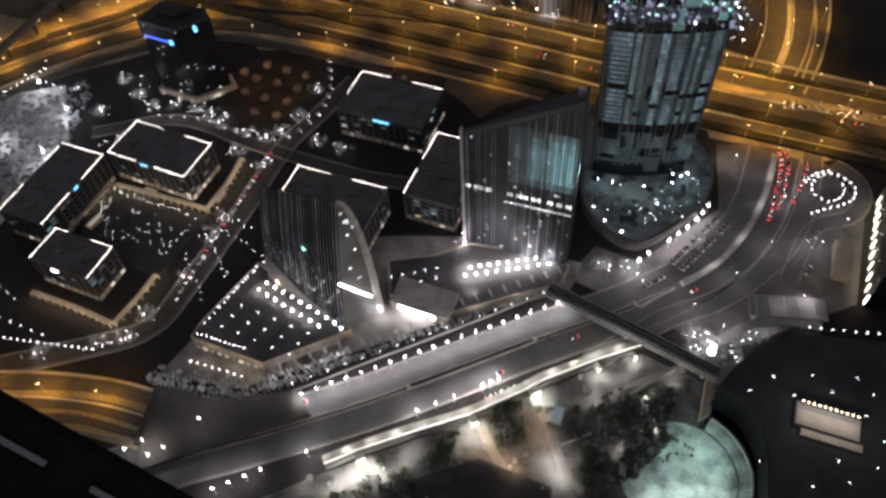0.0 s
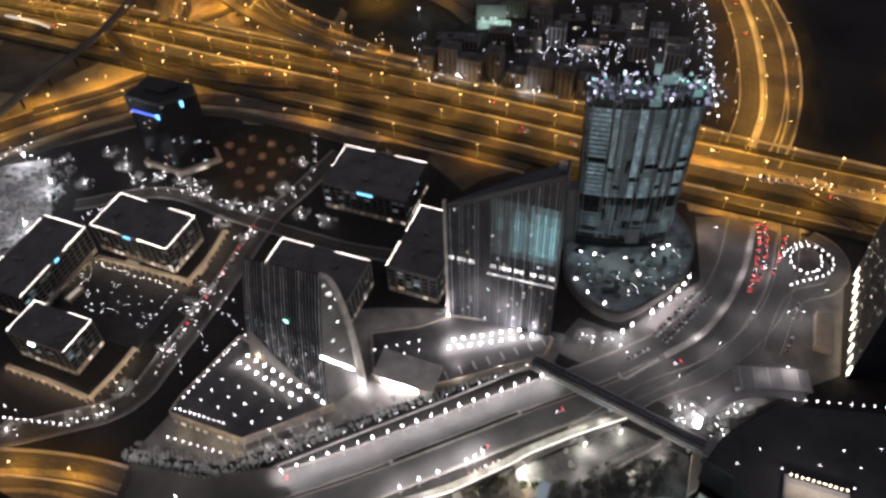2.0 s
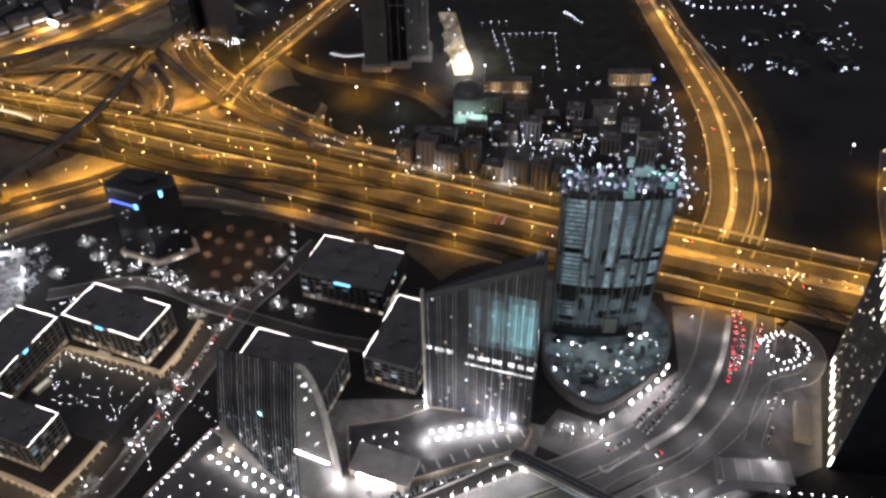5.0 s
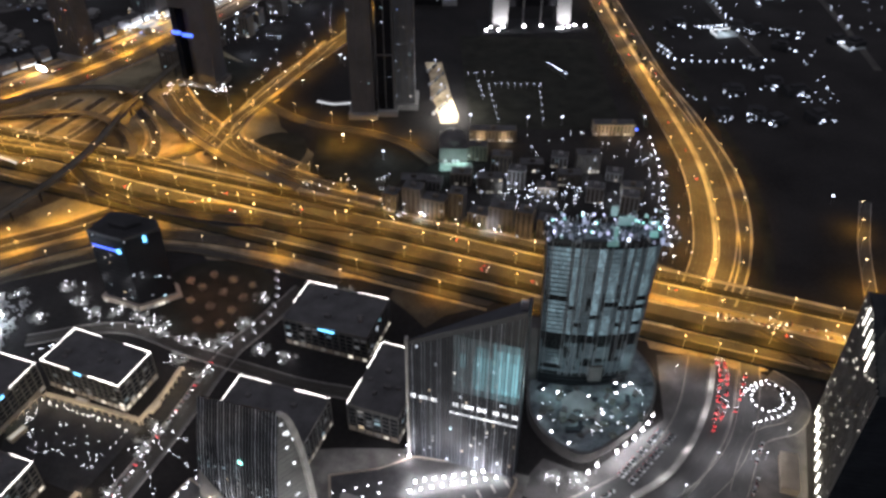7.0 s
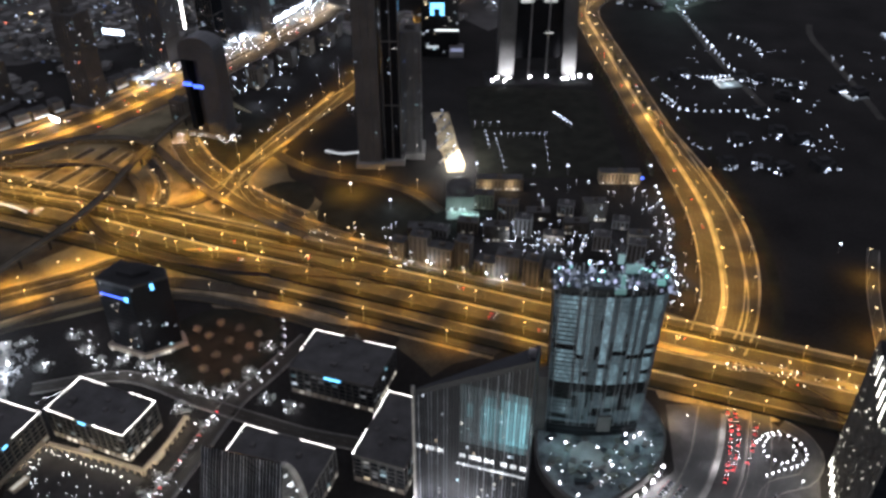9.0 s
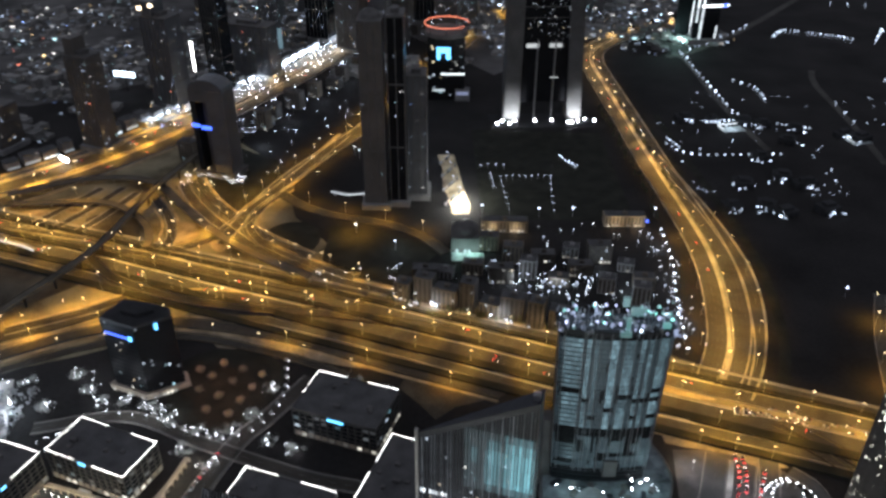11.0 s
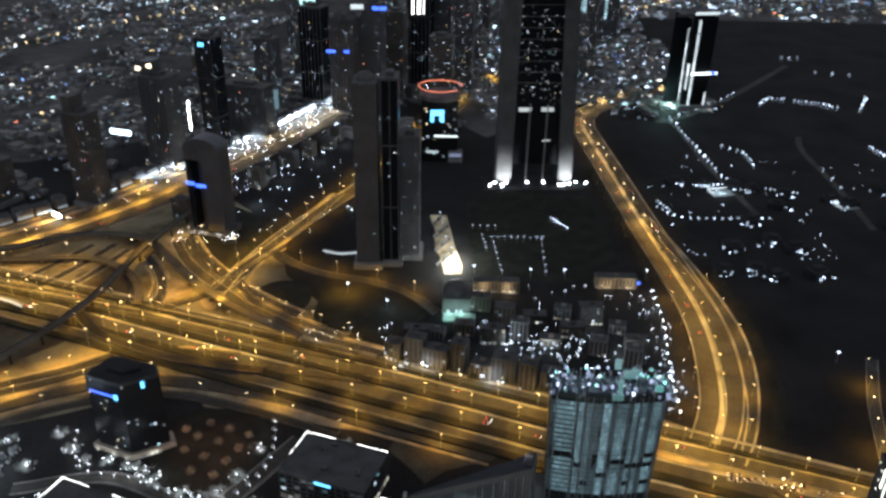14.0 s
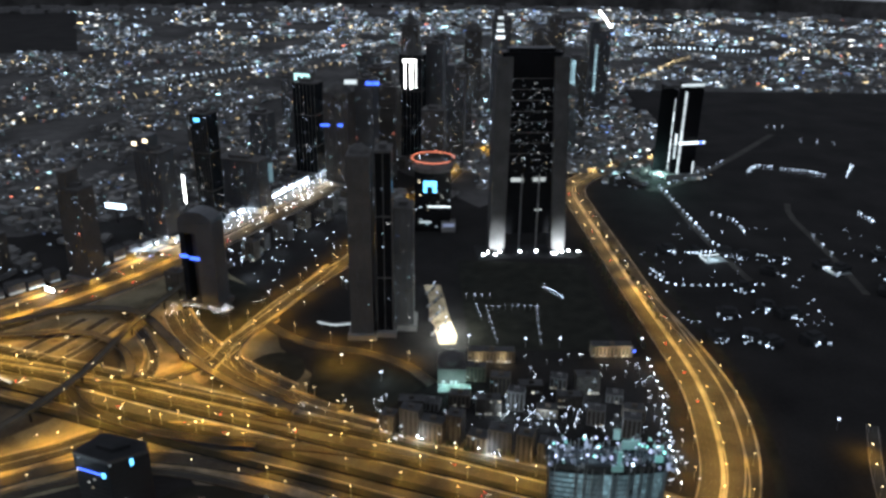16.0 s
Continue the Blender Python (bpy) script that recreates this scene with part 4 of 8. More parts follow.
# ---------------------------------------------------------------- cars
def car(tint_mat, label, seed, running=True):
    t = thing("car", label=label, category="car", group="cars on the roads")
    bm = boxed(-2.2, 2.2, -0.9, 0.9, 0.35, 0.95)
    bmesh.ops.bevel(bm, geom=list(bm.edges), offset=0.12, segments=1, affect="EDGES")
    for x in (-1.35, 1.35):
        for y in (-0.84, 0.84):
            box(bm, x - 0.33, x + 0.33, y - 0.12, y + 0.12, 0.0, 0.66)
    part("body", bm, tint_mat, t)
    bm = prism([(-1.7, -0.8), (1.0, -0.8), (1.0, 0.8), (-1.7, 0.8)], 0.95, 1.0)
    for v in bm.verts:
        if v.co.z > 0.97:
            v.co = Vector((v.co.x * 0.72 - 0.1, v.co.y * 0.82, 1.5))
    part("cabin", bm, GLASS, t)
    for y in (-0.62, 0.62):
        part("headlight", boxed(2.14, 2.34, y - 0.26, y + 0.26, 0.55, 0.85), E_WHITE if running else PLATE, t)
        part("taillight", boxed(-2.42, -1.95, y - 0.36, y + 0.36, 0.6, 1.12), E_RED if running is True else BRICKRED, t)
    t.matrix_basis = pose(0, 0, -60)
    return t


CARS = [car(CARPAINT, "pale saloon car with lamps on", 1), car(DARKSTONE, "dark saloon car with lamps on", 2)]
PARKED = [car(PLATE, "parked white car with lamps off", 3, False), car(CARPAINT, "parked grey car with lamps off", 4, False)]
ONCOMING = car(CARPAINT, "pale car with headlights on", 5, "front")
SPARE += CARS + PARKED + [ONCOMING]


def traffic(ctrl, off, gap, back, seed, keep=0.6, z=0.3, jitter=0.4, dark=False):
    r = random.Random(seed)
    for p, d in spline(ctrl, gap):
        if r.random() > keep:
            continue
        s = Vector((-d.y, d.x))
        q = p + s * (off + r.uniform(-jitter, jitter)) + d * r.uniform(-3, 3)
        a = math.degrees(math.atan2(d.y, d.x)) + (180 if back else 0)
        copy_thing(CARS[1 if dark else r.randrange(2)], pose(q.x, q.y, z, 0, 0, a))


r = random.Random(44)
for a, b, n, turn in (((121, 331), (158, 372), 15, -40), ((127, 326), (166, 368), 13, -40), ((100, 310), (116, 320), 5, 30), ((-30, 214), (30, 242), 7, 25), ((216, 344), (226, 362), 4, 60), ((206, 318), (214, 332), 4, 60)):
    for i in range(n):
        p = Vector(a).lerp(Vector(b), (i + r.uniform(-0.2, 0.2)) / n)
        if r.random() < 0.8:
            copy_thing(PARKED[r.randrange(2)], pose(p.x, p.y, 0.3, 0, 0, turn + r.uniform(-8, 8)))
traffic(HW[1:-1], -24, 40, False, 1, 0.2)
traffic(HW[1:-1], -17, 40, False, 2, 0.2)
traffic(HW[1:-1], 2, 42, True, 3, 0.2)
traffic(HW[1:-1], 8, 42, True, 4, 0.2)
JAM = [(230, 491), (260, 485), (289, 477), (324, 462)]
r = random.Random(45)
for off, gap in ((-5, 6.5), (-1.5, 6.0), (2, 6.2), (5.5, 7.0)):
    for p, d in spline(JAM, gap):
        if r.random() < 0.62:
            copy_thing((ONCOMING, PARKED[0], ONCOMING)[r.randrange(3)], pose(p.x - d.y * off + r.uniform(-0.5, 0.5), p.y + d.x * off + r.uniform(-1.5, 1.5), 0.3, 0, 0, math.degrees(math.atan2(d.y, d.x)) + 180))
traffic(SZR[4:9], 14, 40, True, 7, 0.6)
traffic(SZR[3:8], 24, 40, True, 8, 0.5)
traffic(SZR[3:8], -20, 60, False, 9, 0.4)
traffic(SIDE[:10], 9, 60, False, 10, 0.4)
traffic(SIDE[:10], -12, 60, True, 11, 0.4)
traffic([(194.7, 370), (206, 399), (213, 420), (215, 438)], 1.6, 5.6, False, 12, 1.0, 0.35, 0.3, True)
traffic([(200, 382), (208, 400), (215, 420), (217, 438)], -1.8, 5.8, False, 13, 0.95, 0.35, 0.3, True)
traffic([(214, 388), (222, 403), (231, 422)], 0, 6.6, False, 14, 0.85, 0.35, 0.3, True)
traffic(BOUL[3:9], 13, 26, True, 15, 0.12)
traffic(BOUL[3:9], -8, 30, True, 16, 0.15)
traffic(BOUL[3:7], -13, 24, True, 17, 0.15)
traffic([(104, 318), (122, 332), (140, 346)], -4, 14, True, 19, 0.4)
for i in range(17):
    p = Vector((-213, 296)).lerp(Vector((-172, 432)), (i + 0.5) / 17)
    copy_thing((PARKED + CARS[1:])[i * 5 % 3], pose(p.x - 4.6, p.y + 1.4, 0.3, 0, 0, 253 + 3 * (i % 3)))

# ---------------------------------------------------------------- office blocks with lit roof edges
PANE = mesh(boxed(-0.5, 0.5, -0.06, 0.06, -0.5, 0.5), "pane")


def pane(parent, x, y, z, w, h, turn, mat, name="lit_window"):
    """One pane of a facade; panes of a material share a mesh."""
    key = "pane_" + mat.name
    me = bpy.data.meshes.get(key)
    if not me:
        me = PANE.copy()
        me.name = key
        me.materials.append(mat)
    ob = new(name, me)
    ob.parent = parent
    ob.matrix_basis = pose(x, y, z, 0, 0, turn) @ Matrix.Diagonal((w, 1, h, 1))
    return ob


def side_place(side, w, d, f):
    """A place on the outline of a w by d block: f runs from left to right, or from the back to the front."""
    return {"back": (-w / 2 + w * f, d / 2, 180), "front": (-w / 2 + w * f, -d / 2, 0),
            "left": (-w / 2, d / 2 - d * f, -90), "right": (w / 2, d / 2 - d * f, 90)}[side]


def office_block(x, y, w, d, h, turn, strips, seed, label, sign=None):
    r = random.Random(seed)
    t = thing("office_block", x, y, 0, turn, label=label, category="office building", group="office blocks round the square")
    part("body", boxed(-w / 2 + 0.6, w / 2 - 0.6, -d / 2 + 0.6, d / 2 - 0.6, 0, h - 1.2), GLASS, t)
    part("plinth", boxed(-w / 2, w / 2, -d / 2, d / 2, 0, 4.2), STONE, t)
    part("roof", boxed(-w / 2 + 0.6, w / 2 - 0.6, -d / 2 + 0.6, d / 2 - 0.6, h - 1.2, h - 0.9), ROOF, t)
    edges = {}
    for s, (a, b, c, e) in {"front": (-w / 2, w / 2, -d / 2, -d / 2 + 0.5), "back": (-w / 2, w / 2, d / 2 - 0.5, d / 2), "left": (-w / 2, -w / 2 + 0.5, -d / 2 + 0.5, d / 2 - 0.5), "right": (w / 2 - 0.5, w / 2, -d / 2 + 0.5, d / 2 - 0.5)}.items():
        edges[s] = part("parapet", boxed(a, b, c, e, h - 2.0, h), DARKSTONE, t)
    floors = int((h - 6) / 4)
    for k in range(floors):
        z = 4.2 + 4 * k
        part("spandrel", boxed(-w / 2 + 0.25, w / 2 - 0.25, -d / 2 + 0.25, d / 2 - 0.25, z + 2.9, z + 3.7), DARKSTONE, t)
    for s, length in (("front", w), ("right", d), ("left", d)):
        n = int(length / 5.5)
        for i in range(n + 1):
            px, py, a = side_place(s, w, d, i / n)
            part("pier", boxed(px - 0.35, px + 0.35, py - 0.35, py + 0.35, 0, h - 2), DARKSTONE, t)
        for i in range(n):
            for k in range(floors):
                if r.random() < 0.13:
                    px, py, a = side_place(s, w - 0.5, d - 0.5, (i + 0.5) / n)
                    pane(t, px, py, 4.2 + 4 * k + 1.5, 4.2, 1.9, a, (E_OFFICE, E_OFFDIM, E_OFFDIM, E_WINDOW)[r.randrange(4)])
            if r.random() < 0.55:
                px, py, a = side_place(s, w + 0.2, d + 0.2, (i + 0.5) / n)
                pane(t, px, py, 2.2, 3.4, 2.4, a, E_SHOP, "shop_window")
    for s, f0, f1 in strips:
        x0, y0, _ = side_place(s, w, d, f0)
        x1, y1, a = side_place(s, w, d, f1)
        n = max(1, round((Vector((x1, y1)) - Vector((x0, y0))).length / 5.4))
        for i in range(n):
            q = Vector((x0, y0)).lerp(Vector((x1, y1)), (i + 0.5) / n)
            ln = (Vector((x1, y1)) - Vector((x0, y0))).length / n - (0.25 if r.random() < 0.8 else 0.9)
            beads = bmesh.new()
            for f0b, f1b in ((-0.5, -0.06), (0.03, 0.5)):
                box(beads, ln * f0b, ln * f1b, -0.15, 0.15, h, h + 0.24, pose(q.x, q.y, 0, 0, 0, a))
            part("roof_light_strip", beads, E_STRIP, edges[s], "white light strip")
    for i in range(5):
        ux, uy = r.uniform(-w / 2 + 6, w / 2 - 6), r.uniform(-d / 2 + 6, d / 2 - 6)
        part("roof_unit", boxed(ux - r.uniform(1, 3), ux + r.uniform(1, 3), uy - 1.5, uy + 1.5, h - 0.9, h + r.uniform(0.3, 1.6)), DARKSTONE, t)
    if sign:
        s, f, z, wd, mat = sign
        px, py, a = side_place(s, w + 0.8, d + 0.8, f)
        part("sign", boxed(-wd / 2, wd / 2, -0.2, 0.2, z - 0.9, z + 0.9, m=pose(px, py, 0, 0, 0, a)), mat, t)
    return t


ALL4 = [("back", 0, 0.36), ("back", 0.66, 1)]
office_block(-253, 412, 69, 36, 27, -21, ALL4 + [("left", 0, 1), ("right", 0, 1), ("front", 0, 0.38), ("front", 0.62, 1)], 1, "dark glass office block with a white-lit roof edge", ("front", 0.48, 25.5, 6, E_CYAN))
office_block(-324, 377, 38, 71, 27, -19, [("back", 0, 1), ("right", 0, 0.36), ("right", 0.56, 1), ("left", 0.05, 0.28), ("left", 0.62, 1)], 2, "dark glass office block with broken lit roof edge", ("right", 0.47, 25.5, 4, E_CYAN))
office_block(-288, 313, 48, 28, 27, -20, [("back", 0, 0.22), ("back", 0.62, 1), ("left", 0, 1), ("right", 0, 1)], 3, "low dark office block with lit roof edge above a courtyard", ("front", 0.4, 22, 5, E_WHITE))
office_block(-83, 466, 70, 46, 27, -18, [("back", 0, 0.36), ("back", 0.62, 1), ("left", 0, 0.42), ("left", 0.48, 0.6)], 4, "office block with a cyan sign and lit roof edge", ("front", 0.52, 24, 13, E_CYAN))
office_block(-37, 393, 38, 64, 27, -19, [("back", 0, 1), ("left", 0, 0.45), ("left", 0.62, 1)], 5, "dark office block with lit roof edge behind the glass tower", None)
office_block(-117, 365, 70, 40, 27, -18, [("back", 0, 0.36), ("back", 0.62, 1), ("left", 0, 0.8)], 6, "dark office block with lit roof edge behind the sail tower", None)

# courtyard with warm arcades
plot("courtyard_paving", [(-318, 402), (-290, 398), (-212, 368), (-236, 312), (-262, 322), (-300, 336)], 0.3, BLACKROOF, "dark paved courtyard with small lamps", "courtyard")
for ctrl in ([(-291, 396), (-250, 384), (-214, 372)], [(-214, 372), (-204, 398), (-198, 424)], [(-294, 396), (-308, 366), (-314, 348)], [(-320, 296), (-285, 284), (-256, 272)], [(-254, 272), (-244, 292), (-236, 312)]):
    line = spline(ctrl, 6)
    arc = solo("arcade", ribbon(line, -1.7, 1.7, 3.6, 4.4), STONE, label="warm-lit stone arcade along an office block", category="arcade")
    for p, d in line:
        s = Vector((-d.y, d.x)) * 1.5
        for sg in (-1, 1):
            q = p + s * sg
            part("column", boxed(q.x - 0.3, q.x + 0.3, q.y - 0.3, q.y + 0.3, 0, 3.6), STONE, arc)
    for p, d in line[1::2]:
        s = Vector((-d.y, d.x)) * 4.5
        light(L_COURT, p.x - s.x, p.y - s.y, 6.5)
        light(L_COURT, p.x, p.y, 3.0)
for x, y, w, turn in ((-296, 360, 13, 62), (-262, 390, 10, -20), (-208, 386, 10, 68)):
    cp = thing("court_pavilion", x, y, 0, turn, label="small cream pavilion glowing beside the arcade", category="pavilion", group="court pavilions")
    part("wall", boxed(-w / 2, w / 2, -2, 2, 0, 3.2), BEIGE, cp)
    part("roof", boxed(-w / 2 - 0.6, w / 2 + 0.6, -2.6, 2.6, 3.2, 3.6), STONE, cp)
    part("skylight", boxed(-w / 2 + 0.6, w / 2 - 0.6, -1.4, 1.4, 3.6, 3.9), E_SHOP, cp)
tube = thing("lit_canopy", label="long white-lit roof edge beside the interchange", category="canopy")
part("edge_light", ribbon(spline([(-500, 731), (-463, 718), (-444, 708)], 8), -0.7, 0.7, 6, 7.2), E_FLOOR, tube)
part("roof", ribbon(spline([(-500, 731), (-463, 718), (-444, 708)], 8), 0.7, 5, 6, 6.5), GREYWALL, tube)
for x, y in ((-496, 732), (-470, 723), (-447, 712)):
    part("post", boxed(x - 0.3, x + 0.3, y - 0.3, y + 0.3, 0, 6), METAL, tube)
light(L_WARMFRONT, 162, 428, 8)
rnd = random.Random(8)
court = []
for k in range(40):
    u, v = rnd.random(), rnd.random()
    p = Vector((-300, 385)).lerp(Vector((-222, 358)), u).lerp(Vector((-288, 350)).lerp(Vector((-240, 322)), u), v)
    court.append((p.x, p.y, 0, rnd.uniform(0, 360), rnd.uniform(0.5, 0.72)))
for a, b, n in (((-296, 392), (-222, 366), 17), ((-222, 366), (-236, 326), 7), ((-290, 384), (-300, 352), 6), ((-207, 345), (-183, 308), 9), ((-196, 353), (-161, 328), 8), ((-220, 330), (-196, 290), 9), ((-206, 372), (-172, 352), 6), ((-318, 440), (-300, 452), 6)):
    for i in range(n):
        p = Vector(a).lerp(Vector(b), (i + rnd.uniform(-0.3, 0.3)) / n)
        court.append((p.x + rnd.uniform(-1.5, 1.5), p.y + rnd.uniform(-1.5, 1.5), 0, 0, rnd.uniform(0.6, 0.85)))
joined_lamps(LAMP_SMALL, court)
for ctrl, gap in (([(-345, 262), (-300, 256), (-262, 252)], 5), ([(-262, 252), (-240, 262)], 6), ([(-216, 292), (-205, 330), (-190, 380)], 17), ([(-335, 275), (-300, 262)], 9), ([(-345, 300), (-330, 290)], 8)):
    lamps(LAMP_SMALL, ctrl, gap)
light(L_SMALLWHITE, -206, 330, 6), light(L_SMALLWHITE, -190, 385, 6)

plot("tower_plaza", [(-200, 262), (-166, 326), (-150, 345), (-70, 352), (-20, 352), (60, 330), (50, 306), (-30, 282), (-100, 252), (-160, 228), (-215, 236)], 0.35, PAVING, "grey paved plaza round the towers", "plaza")
# Fixtureless fill lights lift the plaza's grey.
for x, y in ((-70, 335), (-48, 345), (-88, 318), (-60, 268), (-85, 262), (60, 318), (-15, 300)):
    light(L_FILL, x, y, 9)

# ---------------------------------------------------------------- sail-shaped tower on its podium
A, B, C = Vector((-154, 307)), Vector((-98, 269)), Vector((-77, 288))
sail = thing("sail_tower", B.x, B.y, 0, 0, label="dark glass tower with a sail-shaped end wall", category="tower")
LONG, DEEP, LEAN = A - B, C - B, 0.52
LEN, DEP = LONG.length, DEEP.length
TOP0, TOP1 = 122.0, 92.0


def skin(u, s, z):
    """A place in the sail tower: u along it, s across its foot, z up."""
    q = LONG * u + DEEP * s
    return Vector((q.x, q.y, z))


def tall(u):
    return TOP0 + (TOP1 - TOP0) * u


def right_s(z, u):
    return LEAN + (1 - LEAN) * math.sqrt(max(0.0, 1 - (z / tall(u)) ** 2))


def left_s(z, u):
    f = z / tall(u)
    return LEAN * (0.55 * f + 0.45 * f * f)


def bar_between(bm, a, b, w, n):
    """A square bar from a to b, lifted along n."""
    d = (b - a).normalized()
    s = d.cross(n).normalized() * w
    m = n.normalized() * w * 1.6
    vs = [bm.verts.new(p + q) for p in (a, b) for q in (-s, s, s + m, -s + m)]
    for q in ((3, 2, 1, 0), (4, 5, 6, 7), (0, 1, 5, 4), (1, 2, 6, 5), (2, 3, 7, 6), (3, 0, 4, 7)):
        bm.faces.new([vs[i] for i in q])
    return bm


STEPS = [math.sin(0.5 * math.pi * k / 16) for k in range(17)]
bm = bmesh.new()
rings = []
for u in (0, 0.25, 0.5, 0.75, 1):
    rings.append([bm.verts.new(skin(u, left_s(f * tall(u), u), f * tall(u))) for f in STEPS] + [bm.verts.new(skin(u, right_s(f * tall(u), u), f * tall(u))) for f in STEPS[-2::-1]])
for r0, r1 in zip(rings, rings[1:]):
    for i in range(len(r0) - 1):
        bm.faces.new((r0[i], r0[i + 1], r1[i + 1], r1[i]))
bm.faces.new(rings[0]), bm.faces.new(rings[-1][::-1])
bmesh.ops.recalc_face_normals(bm, faces=bm.faces)
part("body", bm, GLASS, sail)
OUT = Vector((-LONG.x, -LONG.y, 0)).normalized()
FACE = Vector((-DEEP.x, -DEEP.y, 0)).normalized()
bm = bmesh.new()
edge = [skin(0, right_s(f * TOP0, 0), f * TOP0) for f in STEPS]
rows = []
for i, q in enumerate(edge):
    d = (edge[min(i + 1, 16)] - edge[max(i - 1, 0)]).normalized()
    n = d.cross(OUT).normalized() * (2.1 - 0.9 * i / 16)
    rows.append([bm.verts.new(q + v) for v in (-n, n, n + OUT * 2.4, -n + OUT * 2.4)])
for r0, r1 in zip(rows, rows[1:]):
    for i in range(4):
        bm.faces.new((r0[i], r0[(i + 1) % 4], r1[(i + 1) % 4], r1[i]))
bm.faces.new(rows[0]), bm.faces.new(rows[-1][::-1])
bmesh.ops.recalc_face_normals(bm, faces=bm.faces)
ew_lo = [skin(0, left_s(f * TOP0, 0) + 0.04, f * TOP0) for f in STEPS] + [skin(0, right_s(f * TOP0, 0) - 0.02, f * TOP0) for f in STEPS[-2::-1]]
wall_bm = bmesh.new()
ring0, ring1 = [wall_bm.verts.new(v + OUT * 0.05) for v in ew_lo], [wall_bm.verts.new(v + OUT * 0.3) for v in ew_lo]
wall_bm.faces.new(ring1), wall_bm.faces.new(ring0[::-1])
for i in range(len(ring0)):
    wall_bm.faces.new((ring0[i], ring0[(i + 1) % len(ring0)], ring1[(i + 1) % len(ring0)], ring1[i]))
bmesh.ops.recalc_face_normals(wall_bm, faces=wall_bm.faces)
part("end_wall", wall_bm, ENDWALL, sail, "grey translucent end wall")
part("blade", bm, CONCRETE, sail, "pale curved edge blade")
# Mixed fin tones paint the light streaks of the sail's long face.
fin = random.Random(17)
for k in range(26):
    u = k / 25
    bm = bmesh.new()
    pts = [skin(u, left_s(f * tall(u), u), f * tall(u)) for f in (0, 0.35, 0.7, 1)]
    for a, b in zip(pts, pts[1:]):
        bar_between(bm, a, b, 0.26, FACE)
    part("mullion", bm, STREAKFINS[fin.choice((1, 2, 2, 3, 3))], sail)
for k in range(1, 29):
    z = 4.1 * k
    u1 = 1.0 if z < TOP1 else max(0.02, (TOP0 - z) / (TOP0 - TOP1))
    part("floor_band", bar_between(bmesh.new(), skin(0, left_s(z, 0), z), skin(u1 * 0.99, left_s(z, u1 * 0.99), z), 0.18, FACE), GLASS, sail)
    part("end_floor_band", bar_between(bmesh.new(), skin(0, left_s(z, 0), z), skin(0, right_s(z, 0), z), 0.2, OUT), GLASS2, sail)
for k in range(1, 8):
    s0 = k / 8
    z1 = TOP0 * (math.sqrt(1 - ((s0 - LEAN) / (1 - LEAN)) ** 2) if s0 > LEAN else 0.98 * (s0 / LEAN) ** 0.8)
    part("end_mullion", bar_between(bmesh.new(), skin(0, s0, 0), skin(0, s0, z1), 0.12, OUT), GLASS2, sail)
rnd = random.Random(11)
fang = math.degrees(math.atan2(LONG.y, LONG.x))
eang = math.degrees(math.atan2(DEEP.y, DEEP.x))
for k in range(34):
    u, z = rnd.random(), 4.1 * rnd.randrange(3, 15) + 2
    q = skin(u, left_s(z, u), z) + FACE * 0.6
    pane(sail, q.x, q.y, q.z, 1.6, 1.2, fang, E_OFFICE if k % 3 else E_WINDOW)
for s0, z, w in ((0.56, 112, 2), (0.62, 104, 3.4), (0.66, 102, 2.4), (0.60, 92, 1.6), (0.70, 76, 1.6), (0.75, 96, 1.2), (0.5, 62, 2), (0.66, 48, 3)):
    q = skin(0, s0, z) + OUT * 0.5
    pane(sail, q.x, q.y, q.z, w, 1.8, eang, E_FLOOR)
for k in range(5):
    a, b = [skin(0, 0.15 + 0.68 * f, 55 - 32 * f) + OUT * 0.5 for f in (k / 5, (k + 0.94) / 5)]
    part("lobby_light", bar_between(bmesh.new(), a, b, 0.5, OUT), E_BRIGHT, sail, "bright slanting light band")
# Wedge-shaped sheet imitates the lamplight spreading up the tower's foot.
foot = bmesh.new()
for u0, u1, h0, h1 in ((0.12, 0.4, 12, 16), (0.4, 0.7, 16, 25), (0.7, 1.0, 25, 34)):
    lo = [skin(u, left_s(z, u), z) + FACE * 0.45 for u, z in ((u0, 8), (u1, 8), (u1, h1), (u0, h0))]
    hi = [v + FACE * 0.4 for v in lo]
    lo, hi = [foot.verts.new(v) for v in lo], [foot.verts.new(v) for v in hi]
    foot.faces.new(hi), foot.faces.new(lo[::-1])
    for i in range(4):
        foot.faces.new((lo[i], lo[(i + 1) % 4], hi[(i + 1) % 4], hi[i]))
bmesh.ops.recalc_face_normals(foot, faces=foot.faces)
part("foot_cladding", foot, DARKSTONE, sail, "wedge standing in for lamplight on the foot")
q = skin(0.42, left_s(66, 0.42), 66) + FACE * 0.7
pane(sail, q.x, q.y, q.z, 3, 2.4, fang, E_TEAL, "teal_sign")
light(L_BEAM, -75.5, 284, 3)
light(L_BEAM, -78, 282, 9)
copy_thing(LAMP_BLVD, pose(-76, 285, 0))


